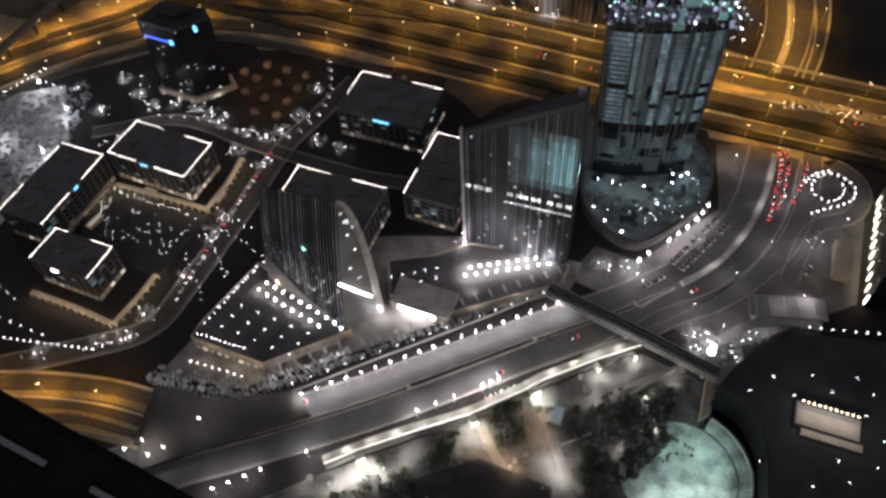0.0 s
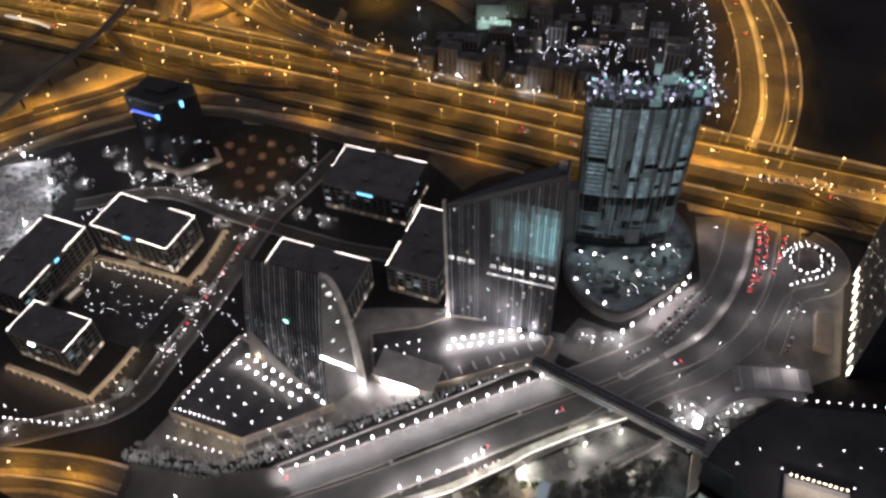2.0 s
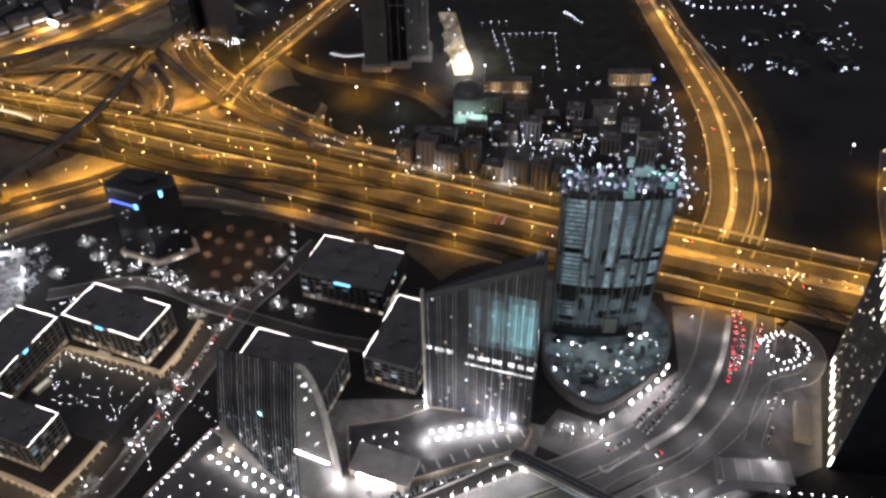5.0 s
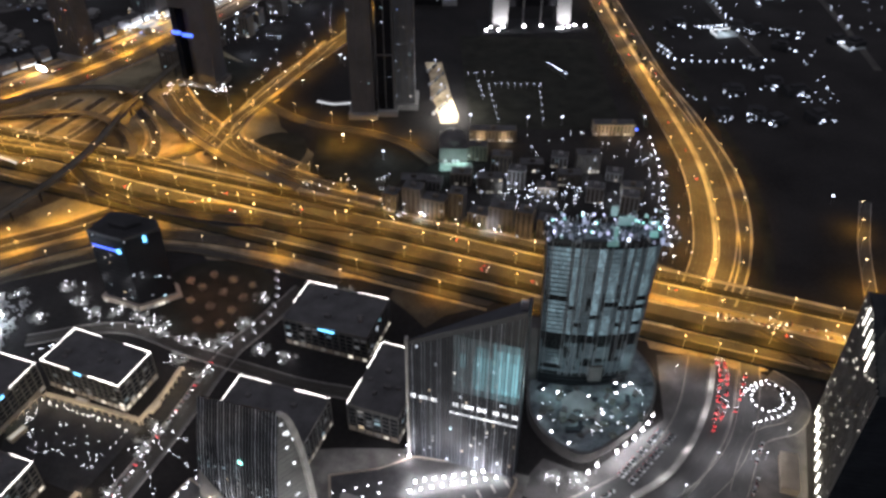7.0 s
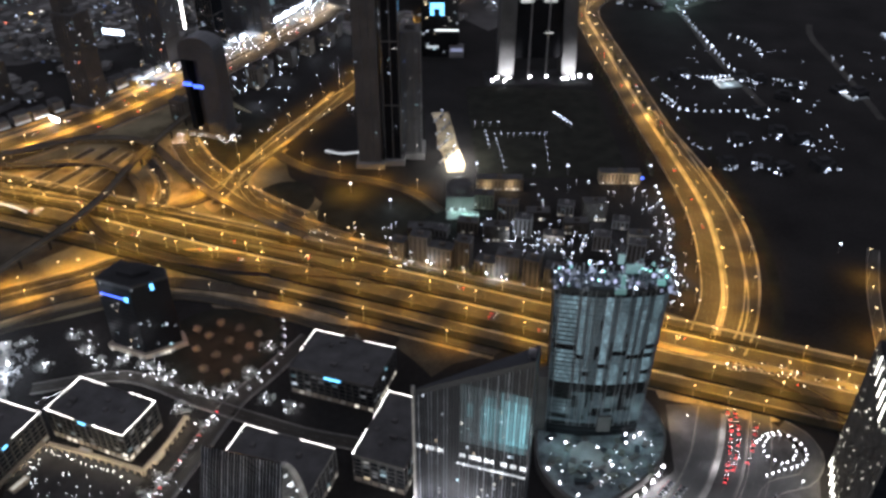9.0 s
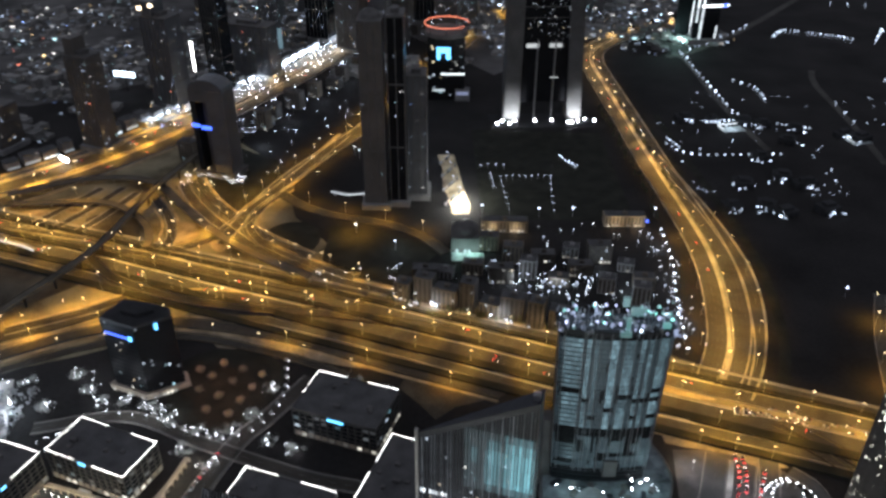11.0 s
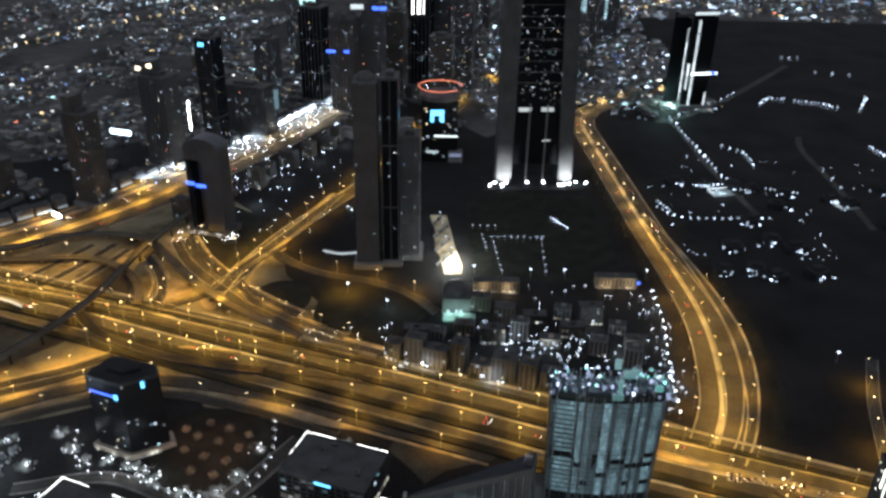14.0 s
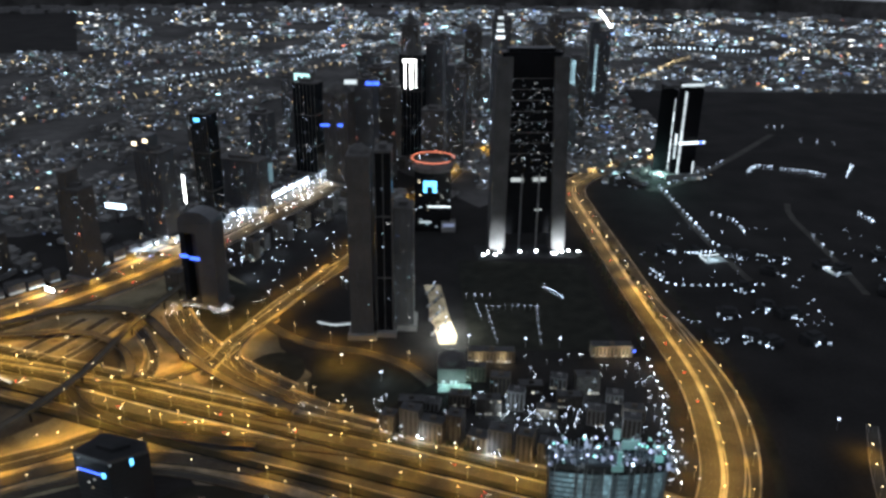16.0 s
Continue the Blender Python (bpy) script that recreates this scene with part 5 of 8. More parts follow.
def podium(name, poly, h, label):
    t = thing(name, label=label, category="podium")
    part("base_wall", prism(poly, 0, h), BEIGE, t)
    part("terrace", prism([tuple(Vector(p).lerp(Vector((sum(q[0] for q in poly) / len(poly), sum(q[1] for q in poly) / len(poly))), 0.02)) for p in poly], h, h + 0.15), ROOF, t)
    n = len(poly)
    for i in range(n):
        a, b = Vector(poly[i]), Vector(poly[(i + 1) % n])
        line = spline([tuple(a), tuple(b)], 8)
        part("parapet", ribbon(line, -0.25, 0.25, h, h + 1.1), STONE, t)
        for p, d in line[1:-1]:
            part("pilaster", boxed(p.x - 0.4, p.x + 0.4, p.y - 0.4, p.y + 0.4, 0, h), STONE, t)
    return t


POD1 = [(-197, 260), (-193, 271), (-164, 320), (-92, 268), (-146, 242)]
p1 = podium("sail_podium", POD1, 8, "low beige podium with lamps on its dark terrace")


def terrace_lamp(r, mat, group):
    t = thing("terrace_lamp", label="round white lamp on a short stem", category="lamp", group=group)
    part("stem", drum(0.1, 0.1, 0, 0.9, 6), METAL, t)
    part("globe", ball(r, 0.9 + r * 0.8), mat, t)
    t.matrix_basis = pose(0, 0, -60)
    return t


BIG = terrace_lamp(0.75, E_BRIGHT, "large terrace lamps")
DOT = terrace_lamp(0.43, E_WHITE, "small terrace lamps")
SPARE += [BIG, DOT]


def row(kind, a, b, n, z, data=None, every=2):
    for i in range(n):
        p = Vector(a).lerp(Vector(b), i / max(1, n - 1))
        copy_thing(kind, pose(p.x, p.y, z))
        if data and i % every == 0:
            light(data, p.x, p.y, z + 2.6)


row(BIG, (-154.5, 303), (-110, 276), 8, 8.2)
row(BIG, (-159, 297), (-114, 269.5), 8, 8.2, L_SOFTWHITE, 2)
# Warm fill lights added to strengthen the lamp rows' cast on the face.
for f in (0.1, 0.4, 0.7, 0.95):
    light(L_WARMFILL, -152 + 45 * f, 305 - 27 * f, 10.5)
row(BIG, (-104, 272), (-99, 268), 2, 8.2)
row(DOT, (-190, 270), (-164, 316), 12, 8.2)
row(DOT, (-193, 262), (-160, 252), 11, 8.2)
row(DOT, (-184, 283), (-160, 320), 6, 8.2)
for i in range(5):
    row(DOT, (-178 + 12 * i, 268 - 5 * i), (-168 + 12 * i, 284 - 5 * i), 3, 8.2)
row(DOT, (-196, 246), (-160, 236), 8, 0.3)
for x, y in ((-185, 248), (-165, 240), (-150, 236)):
    light(L_COURT, x, y, 5)
for i in range(9):
    p = Vector((-193, 257)).lerp(Vector((-152, 243)), i / 8)
    pane(p1, p.x, p.y - 0.6, 2.4, 3.0, 2.6, -19, E_SHOP, "shop_window")
# pergola terraces stepping along the boulevard
for a, b, h in (((-146, 240), (-100, 260), 6.0), ((-30, 286), (44, 317), 6.0)):
    d = (Vector(b) - Vector(a)).normalized()
    ang = math.degrees(math.atan2(d.y, d.x))
    per = thing("pergola", a[0], a[1], 0, ang, label="grey stepped pergola with slatted roof", category="pergola", group="pergolas")
    ln = (Vector(b) - Vector(a)).length
    n = int(ln / 9)
    for i in range(n + 1):
        part("post", boxed(ln * i / n - 0.6, ln * i / n + 0.6, -1.5, 5, 0, h + 1.5), CONCRETE, per)
    for k in range(4):
        part("slat", boxed(0, ln, -1.2 + 1.5 * k, -0.5 + 1.5 * k, h, h + 0.4), CONCRETE, per)
for i in range(5):
    light(L_SMALLWHITE, -140 + 10 * i, 234 + 4.4 * i, 4)

# ---------------------------------------------------------------- glass tower with a slanted roof
GL, GR = Vector((-20, 343)), Vector((47, 324))
gdir = (GR - GL).normalized()
GW = (GR - GL).length
glass = thing("glass_tower", GL.x, GL.y, 0, math.degrees(math.atan2(gdir.y, gdir.x)), label="ribbed glass tower with a slanted roof", category="tower")
ZL, ZR = 112.0, 153.0


def roof_z(x):
    return ZL + (ZR - ZL) * x / GW


part("body", prism([(0, 0, ZL), (GW, 0, ZR), (GW, 15, ZR), (0, 3, ZL)], 0, 0), TOWERGLASS, glass)
bm = bmesh.new()
lo = [bm.verts.new((x, y, roof_z(x) - 2.5)) for x, y in ((-0.4, -0.9), (GW + 0.4, -0.9), (GW + 0.4, 0), (-0.4, 0))]
hi = [bm.verts.new((x, y, roof_z(x) + 2.0)) for x, y in ((-0.4, -0.9), (GW + 0.4, -0.9), (GW + 0.4, 0), (-0.4, 0))]
bm.faces.new(hi), bm.faces.new(lo[::-1])
for i in range(4):
    bm.faces.new((lo[i], lo[(i + 1) % 4], hi[(i + 1) % 4], hi[i]))
part("roof_edge", bm, DARKMETAL, glass, "dark slanted parapet")
NB = 35
# Fin tones picked at random imitate reflected streaks down the facade.
fin = random.Random(31)
for k in range(NB + 1):
    x = GW * k / NB
    w = (0.16, 0.2, 0.2, 0.24)[fin.choice((0, 1, 1, 2, 3))]
    part("mullion", boxed(x - w, x + w, -0.95, 0, 6, roof_z(x) - 2.6), STREAKFINS[fin.choice((0, 0, 1, 1, 2, 2, 3))], glass)
for k in range(1, 41):
    z = 4.0 * k
    x0 = 0.0 if z < ZL - 4 else GW * (z + 4 - ZL) / (ZR - ZL)
    if x0 < GW - 2:
        part("floor_band", boxed(x0, GW, -0.05, 0, z - 0.3, z + 0.3), GLASS2, glass)
part("edge_blade", boxed(-2.2, -0.5, -1.4, 1.0, 0, ZL + 4), CONCRETE, glass, "pale lit edge blade")
part("roof_finial", boxed(GW - 5, GW - 1, 4, 6, ZR - 1, ZR + 5), METAL, glass)
rnd = random.Random(4)
for i in range(NB):
    x = GW * (i + 0.5) / NB
    if i >= 14:
        glow = min(1.0, max(0.08, (i - 13) / 17)) ** 1.2 * rnd.choice((0.35, 0.7, 0.95, 1.15))
        for z0, z1, g in ((84, 88, 0.95), (88, 100, 0.8), (100, 112, 1.0), (112, 120, 0.55), (120, 126, 0.25), (78, 84, 0.35)):
            pane(glass, x, -0.12, (z0 + z1) / 2, 1.45, z1 - z0 - 0.1, 0, E_TEALRUNS[min(6, int(7 * glow * g))])
    if (i < 9 or i > 13) and rnd.random() < 0.85:
        pane(glass, x, -0.12, 66, 1.6, 3.2, 0, E_FLOOR)
    if i > 12:
        pane(glass, x, -0.12, 58, 1.6, 1.4, 0, E_FLOOR)
    for k in range(2, 28):
        if rnd.random() < (0.05 if k < 14 else 0.02):
            pane(glass, x, -0.12, 4.0 * k + 2, 1.4, 2.0, 0, E_WINDOW)
POD2 = [(-74, 324), (-41, 330), (-18, 340), (42, 330), (50, 322), (44, 308), (-28, 284), (-70, 296)]
podium("glass_podium", POD2, 7, "low dark podium in front of the glass tower")
row(BIG, (-17, 319), (34, 329), 9, 7.2, L_TERRACE)
row(BIG, (-20, 312), (36, 323), 9, 7.2, L_PODIUM)
row(DOT, (-70, 310), (-40, 318), 5, 7.2)
row(DOT, (-60, 304), (-40, 310), 3, 7.2)
light(L_BEAM, -24, 338, 9)
light(L_BEAM, -22, 336, 16)
copy_thing(BIG, pose(-21.5, 339.5, 7.2))
copy_thing(BIG, pose(48, 320, 0.3))
pav = thing("entrance_pavilion", -50, 290, 0, -19, label="pale pavilion with a glowing white front", category="pavilion")
part("body", prism([(-18, -5), (22, -5), (22, 13), (-18, 13)], 0, 7), STONE, pav)
part("roof", prism([(-19, -6, 8), (23, -6, 8), (23, 14, 11), (-19, 14, 11)], 7, 8), CONCRETE, pav)
for i in range(5):
    part("glowing_panel", boxed(-13 + 5.2 * i, -8.2 + 5.2 * i, -5.6, -5.05, 1.0, 6.2), E_BRIGHT, pav)
light(L_FILL, -58, 278, 5), light(L_FILL, -44, 274, 5)

# ---------------------------------------------------------------- broad tower with a busy lit crown
RC = (103.5, 412)
rt = thing("crowned_tower", RC[0], RC[1], 0, 0, label="broad tower of grey-blue panes under a busy lit crown", category="tower")
RB, RT_, RH, RY = 33.0, 36.6, 142.0, 9.0


def half(z):
    return RB + (RT_ - RB) * z / RH


def outline(z, grow=0.0, n=28):
    """The tower's plan at a height: a shallow curved front and a straight back."""
    w = half(z) + grow
    return [(w * t, (0.5 * t * t - 1) * (RY + grow)) for t in [-1 + 2 * i / n for i in range(n + 1)]] + [(w, RY + grow), (-w, RY + grow)]


def shell(z0, z1, grow=0.0, w0=None):
    bm = bmesh.new()
    lo = [bm.verts.new((*p, z0)) for p in outline(w0 if w0 is not None else z0, grow)]
    hi = [bm.verts.new((*p, z1)) for p in outline(w0 if w0 is not None else z1, grow)]
    n = len(lo)
    bm.faces.new(hi), bm.faces.new(lo[::-1])
    for i in range(n):
        bm.faces.new((lo[i], lo[(i + 1) % n], hi[(i + 1) % n], hi[i]))
    return bm


part("core", shell(0, RH, -0.5), BLACKGLASS, rt)
for k in range(1, 39):
    part("floor_slab", shell(3.8 * k - 0.2, 3.8 * k + 0.2, -0.3), GLASS2, rt)
NC = 42
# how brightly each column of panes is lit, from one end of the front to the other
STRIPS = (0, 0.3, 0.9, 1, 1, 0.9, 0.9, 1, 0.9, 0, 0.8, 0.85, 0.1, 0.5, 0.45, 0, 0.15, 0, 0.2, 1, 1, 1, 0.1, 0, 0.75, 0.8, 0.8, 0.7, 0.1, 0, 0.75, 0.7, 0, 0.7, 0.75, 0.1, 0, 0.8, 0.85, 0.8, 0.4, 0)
for i in range(NC + 1):
    t = -1 + 2 * i / NC
    edge = i in (0, NC) or (STRIPS[i] > 0.3) != (STRIPS[i - 1] > 0.3)
    w, deep = (0.3, 0.7) if edge else (0.07, 0.3)
    bm = bmesh.new()
    for v in box(bm, -w, w, -deep, 0.3, 20, RH):
        v.co = Vector((half(v.co.z) * t + v.co.x, (0.5 * t * t - 1) * RY + v.co.y, v.co.z))
    part("column", bm, GREYGLASS if edge else BLACKGLASS, rt)
rnd = random.Random(9)
rest = [bmesh.new() for k in range(4)]
count = 0
for k in range(38, 5, -1):
    z = 3.8 * k + 1.9
    if z > RH - 4 or 54 < z < 61:
        continue
    for i in range(NC):
        t = -1 + 2 * (i + 0.5) / NC
        lit = STRIPS[i]
        strip = sum(1 for j in range(i) if STRIPS[j] < 0.3)
        # Gap columns get faintly glowing panes that bring the facade to mid-grey.
        if lit < 0.12 and noise.noise(Vector((i * 1.7, k * 0.9, 6.0))) < -0.55:
            continue
        if noise.noise(Vector((strip * 3.7, k * 0.42, 2.0))) < -0.46:
            continue
        if 82 < z < 94 and noise.noise(Vector((strip * 1.9, k * 2.1, 5.0))) < -0.12 or z < 54 and noise.noise(Vector((strip * 2.3, k * 0.3, 4.0))) < -0.25:
            continue
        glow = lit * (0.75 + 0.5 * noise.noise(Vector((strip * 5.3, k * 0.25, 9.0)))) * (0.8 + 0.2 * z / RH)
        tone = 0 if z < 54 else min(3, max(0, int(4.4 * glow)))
        turn = math.degrees(math.atan(RY * t / half(z)))
        m = pose(half(z) * t, (0.5 * t * t - 1) * RY - 0.08, z, 0, 0, turn)
        w = half(z) / NC * 0.9
        tall_pane = (1.2 if i < 10 else 1.6) + 0.15 * (noise.noise(Vector((strip * 1.1, 3.0, k * 0.2))) > 0)
        if z > 61 and count < 300 and i % 2:
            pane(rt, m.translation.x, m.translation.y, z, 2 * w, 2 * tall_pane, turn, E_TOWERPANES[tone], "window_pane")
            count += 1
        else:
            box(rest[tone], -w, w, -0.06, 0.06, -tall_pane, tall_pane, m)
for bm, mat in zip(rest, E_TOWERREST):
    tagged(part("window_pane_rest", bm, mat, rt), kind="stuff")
part("lift_shaft", boxed(2.5, 12, -RY - 1.4, -RY + 1, 16, 31), DARKSTONE, rt, "dull square shaft head")
part("side_wing", boxed(-41, -33.5, -3, 8, 0, 62), DARKSTONE, rt, "lower dark wing beside the tower")
part("crown_ring", shell(RH - 3, RH + 1, 0.5, RH), DARKMETAL, rt)
deck = part("crown_deck", shell(RH + 1, RH + 2, 1.5, RH), BLACKROOF, rt)
# Glow put into these sheets stands in for light from the crown's lamps.
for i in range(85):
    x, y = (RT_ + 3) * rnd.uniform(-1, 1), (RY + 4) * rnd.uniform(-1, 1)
    part("sheeting", boxed(-rnd.uniform(0.5, 1.9), rnd.uniform(0.5, 1.9), -0.2, 0.2, 0, rnd.uniform(1.5, 5.5)), (E_CROWNGLOW, E_DIMGLOW, E_DIMGLOW, DARKMETAL, E_DIMGLOW, GREYWALL)[rnd.randrange(6)], deck).matrix_basis = pose(x, y, RH + 1 + 0.3 * abs(x) / RT_, rnd.uniform(-25, 10), rnd.uniform(-12, 12), rnd.uniform(0, 360))
for i in range(95):
    x, y = (RT_ + 3) * rnd.uniform(-1, 1), (RY + 4) * rnd.uniform(-1, 1)
    mat = [E_LILAC, E_COOLDOT, E_LILACB, E_TEALSHAFT, E_LILAC, E_LILACB, E_CROWNGLOW, E_TEAL][rnd.randrange(8)]
    part("site_lamp", ball(rnd.uniform(0.45, 1.25), 0, rnd.uniform(0.8, 1.8)), mat, deck).matrix_basis = pose(x, y, RH + rnd.uniform(3, 11))
for x, y, z, w, h in ((4, -10.5, RH - 1, 3.4, 4), (5, -10, RH + 4, 1.2, 9), (6, 7, RH + 10, 2.0, 7), (14, 4, RH + 5, 5, 6), (30, -6, RH + 3, 2.4, 4)):
    part("teal_shaft", boxed(x - w, x + w, y - 1, y + 1, z, z + h), E_TEALSHAFT, deck)
for i in range(20):
    x, y = (RT_ + 2) * rnd.uniform(-1, 1), RY * rnd.uniform(-1, 1)
    part("scaffold_post", boxed(x - 0.25, x + 0.25, y - 0.25, y + 0.25, RH + 2, RH + rnd.uniform(6, 12)), METAL, deck)
for x, y in ((-26, -4), (-9, 5), (9, -4), (26, 4)):
    light(L_CROWN, RC[0] + x, RC[1] + y, RH + 15)
GARDENROOF = material("planted_roof", (0.16, 0.18, 0.185), 0.8, 0, 0.09, 0.8, 0.6, 0.3)
PODR = [tuple(p) for p, d in spline([(62, 400), (63, 376), (74, 355), (92, 342), (106, 345), (126, 359), (140, 371), (151, 385), (158, 404), (157, 425), (150, 444)], 5)] + [(70, 444)]
rp = thing("round_podium", label="rounded grey podium with a planted roof", category="podium")
part("wall", prism(PODR, 0, 9), DARKSTONE, rp)
part("roof", prism([tuple(Vector(p).lerp(Vector((112, 400)), 0.04)) for p in PODR], 9, 9.4), GARDENROOF, rp)
for i in range(40):
    x, y = rnd.uniform(72, 148), rnd.uniform(356, 404)
    if (x - 110) ** 2 / 42 ** 2 + (y - 392) ** 2 / 38 ** 2 < 1:
        part("roof_unit", boxed(-rnd.uniform(1, 5), rnd.uniform(1, 5), -rnd.uniform(1, 3), rnd.uniform(1, 3), 9.4, 9.4 + rnd.uniform(0.5, 3), m=pose(x, y, 0, 0, 0, rnd.uniform(0, 90))), [DARKSTONE, GARDENLEAF, GREYWALL, GLASS2][i % 4], rp)
tent = []
for i in range(9):
    f = i / 8
    tent.append((86 + 26 * f, 388 - 8 * f + 9 * math.sin(math.pi * f), 10.5 + 4.5 * math.sin(math.pi * f)))
bm = bmesh.new()
for (x0, y0, z0), (x1, y1, z1) in zip(tent, tent[1:]):
    lo = [bm.verts.new(v) for v in ((x0, y0, z0), (x1, y1, z1), (x1, y1 - 15, z1 - 2.5), (x0, y0 - 15, z0 - 2.5))]
    hi = [bm.verts.new(v.co + Vector((0, 0, 0.4))) for v in lo]
    bm.faces.new(hi), bm.faces.new(lo[::-1])
    for i in range(4):
        bm.faces.new((lo[i], lo[(i + 1) % 4], hi[(i + 1) % 4], hi[i]))
part("canopy", bm, GREYWALL, rp, "bluish vaulted canopy")
for x, y, z in ((128, 404, 9.6), (134, 402, 9.6), (139, 405, 9.6)):
    copy_thing(BIG, pose(x, y, z) @ Matrix.Scale(0.9, 4))
for x, y in ((74, 399), (84, 396), (97, 393), (106, 392), (127, 396), (114, 376), (73, 416), (69, 372), (76, 360), (87, 350)):
    copy_thing(BIG, pose(x, y, 9.5) @ Matrix.Scale(0.8, 4))
joined_lamps(LAMP_SMALL, [(110 + 38 * u * math.cos(a), 386 + 30 * u * math.sin(a), 8.2, 0, rnd.uniform(0.45, 0.8)) for u, a in [(math.sqrt(rnd.random()), rnd.uniform(2.6, 6.8)) for k in range(44)]])
# Bluish fill lights added high over the roof; no lamps hang there.
for x, y in ((95, 378), (120, 382), (140, 396), (80, 392)):
    light(L_PODFILL, x, y, 22)

# ---------------------------------------------------------------- six-sided dark tower
HX = [(-281, 505), (-269, 530), (-229.5, 519), (-224, 508.5), (-250, 493)]
hexa = thing("dark_tower", label="five-sided black glass tower with a blue sign", category="tower")
part("body", prism(HX, 0, 72), BLACKGLASS, hexa)
part("parapet", prism([tuple(Vector(p).lerp(Vector((-251, 511)), -0.012)) for p in HX], 70, 73), DARKMETAL, hexa)
part("roof", prism([tuple(Vector(p).lerp(Vector((-251, 511)), 0.05)) for p in HX], 73, 73.2), BLACKROOF, hexa)
part("plant_room", prism([tuple(Vector(p).lerp(Vector((-251, 513)), 0.55)) for p in HX], 73.2, 76.5), BLACKROOF, hexa)
part("plinth", prism([tuple(Vector(p).lerp(Vector((-251, 511)), -0.16)) for p in HX], 0, 5), STONE, hexa)
for a, b, sg in ((HX[0], HX[4], 0), (HX[4], HX[3], 0)):
    a, b = Vector(a), Vector(b)
    d = (b - a).normalized()
    ang = math.degrees(math.atan2(d.y, d.x))
    n = int((b - a).length / 3.2)
    for k in range(1, 17):
        q = (a + b) / 2
        part("floor_band", boxed(-(b - a).length / 2, (b - a).length / 2, -0.1, 0.1, 4.2 * k - 0.3, 4.2 * k + 0.3, m=pose(q.x, q.y, 0, 0, 0, ang)), GLASS, hexa)
        for i in range(n):
            if rnd.random() < 0.05:
                p = a + d * ((i + 0.5) * 3.2)
                pane(hexa, p.x + 0.2 * d.y, p.y - 0.2 * d.x, 4.2 * k + 2, 1.6, 1.5, ang, E_WINDOW)
    for i in range(n):
        if rnd.random() < 0.6:
            p = a + d * ((i + 0.5) * 3.2)
            pane(hexa, p.x + 4.4 * d.y, p.y - 4.4 * d.x, 2.4, 2.4, 3.0, ang, E_SHOP, "shop_window")
a, b = Vector(HX[0]), Vector(HX[4])
ang = math.degrees(math.atan2((b - a).y, (b - a).x))
part("sign", boxed(3, 27, -1.2, -0.5, 58.9, 60.1, m=pose(a.x, a.y, 0, 0, 0, ang)), E_BLUE, hexa, "long blue sign")
part("sign_end", boxed(27, 30, -1.3, -0.5, 57.5, 61.5, m=pose(a.x, a.y, 0, 0, 0, ang)), E_CYAN, hexa)
part("small_sign", boxed(15.5, 18, -1.2, -0.5, 64.5, 70, m=pose(HX[4][0], HX[4][1], 0, 0, 0, math.degrees(math.atan2(15.5, 26)))), E_CYAN, hexa)
for x, y in ((-300, 500), (-284, 476), (-262, 470), (-240, 468), (-222, 474), (-306, 520)):
    light(L_SMALLWHITE, x, y - 1, 6)
lamps(LAMP_SMALL, [(-306, 520), (-300, 500), (-284, 476), (-262, 470), (-240, 468), (-222, 474)], 12)

# ---------------------------------------------------------------- construction site
plot("building_site", [(-470, 440), (-420, 500), (-372, 512), (-338, 425), (-356, 392), (-372, 350), (-440, 370)], 0.35, CONCRETE, "bright pale building site with clutter", "building site")
site = thing("site_clutter", label="stacked boards, beams and crates on the building site", category="building material", kind="stuff")
bm = bmesh.new()
for i in range(900):
    x, y = rnd.uniform(-440, -345), rnd.uniform(372, 500)
    if x > -338 - (500 - y) * 0.12:
        continue
    box(bm, -rnd.uniform(0.3, 3), rnd.uniform(0.3, 3), -0.3, rnd.uniform(0.2, 1.4), 0.35, 0.35 + rnd.uniform(0.3, 3.2), pose(x, y, 0, 0, 0, rnd.uniform(0, 180)))
part("boards", bm, GREYWALL, site)
for x, y in ((-350, 468), (-352, 420), (-385, 500), (-400, 440)):
    copy_thing(LAMP_BLVD, pose(x, y, 0.3) @ Matrix.Scale(1.6, 4))
    light(L_FLOOD, x - 3, y, 13)
lamps(LAMP_SMALL, [(-410, 522), (-372, 505)], 9)
lamps(LAMP_SMALL, [(-420, 500), (-395, 530)], 6)

# ---------------------------------------------------------------- footbridge
FB0, FB1 = Vector((36, 302)), Vector((138, 240))
fd = (FB1 - FB0).normalized()
fb = thing("footbridge", FB0.x, FB0.y, 0, math.degrees(math.atan2(fd.y, fd.x)), label="enclosed glazed footbridge over the boulevard", category="footbridge")
FL = (FB1 - FB0).length
fdeck = part("deck", boxed(0, FL, -4.5, 4.5, 6, 6.8), CONCRETE, fb)
glz = part("glazing", boxed(0.3, FL - 0.3, -4.0, 4.0, 6.8, 10.2), GLASS2, fb)
bm = bmesh.new()
for i in range(8):
    a0, a1 = math.pi * i / 8, math.pi * (i + 1) / 8
    vs = [bm.verts.new((x, -4.4 * math.cos(a), 10.2 + 2.0 * math.sin(a))) for x in (0, FL) for a in (a0, a1)]
    bm.faces.new((vs[0], vs[2], vs[3], vs[1]))
part("roof", bm, GLASS2, fb)
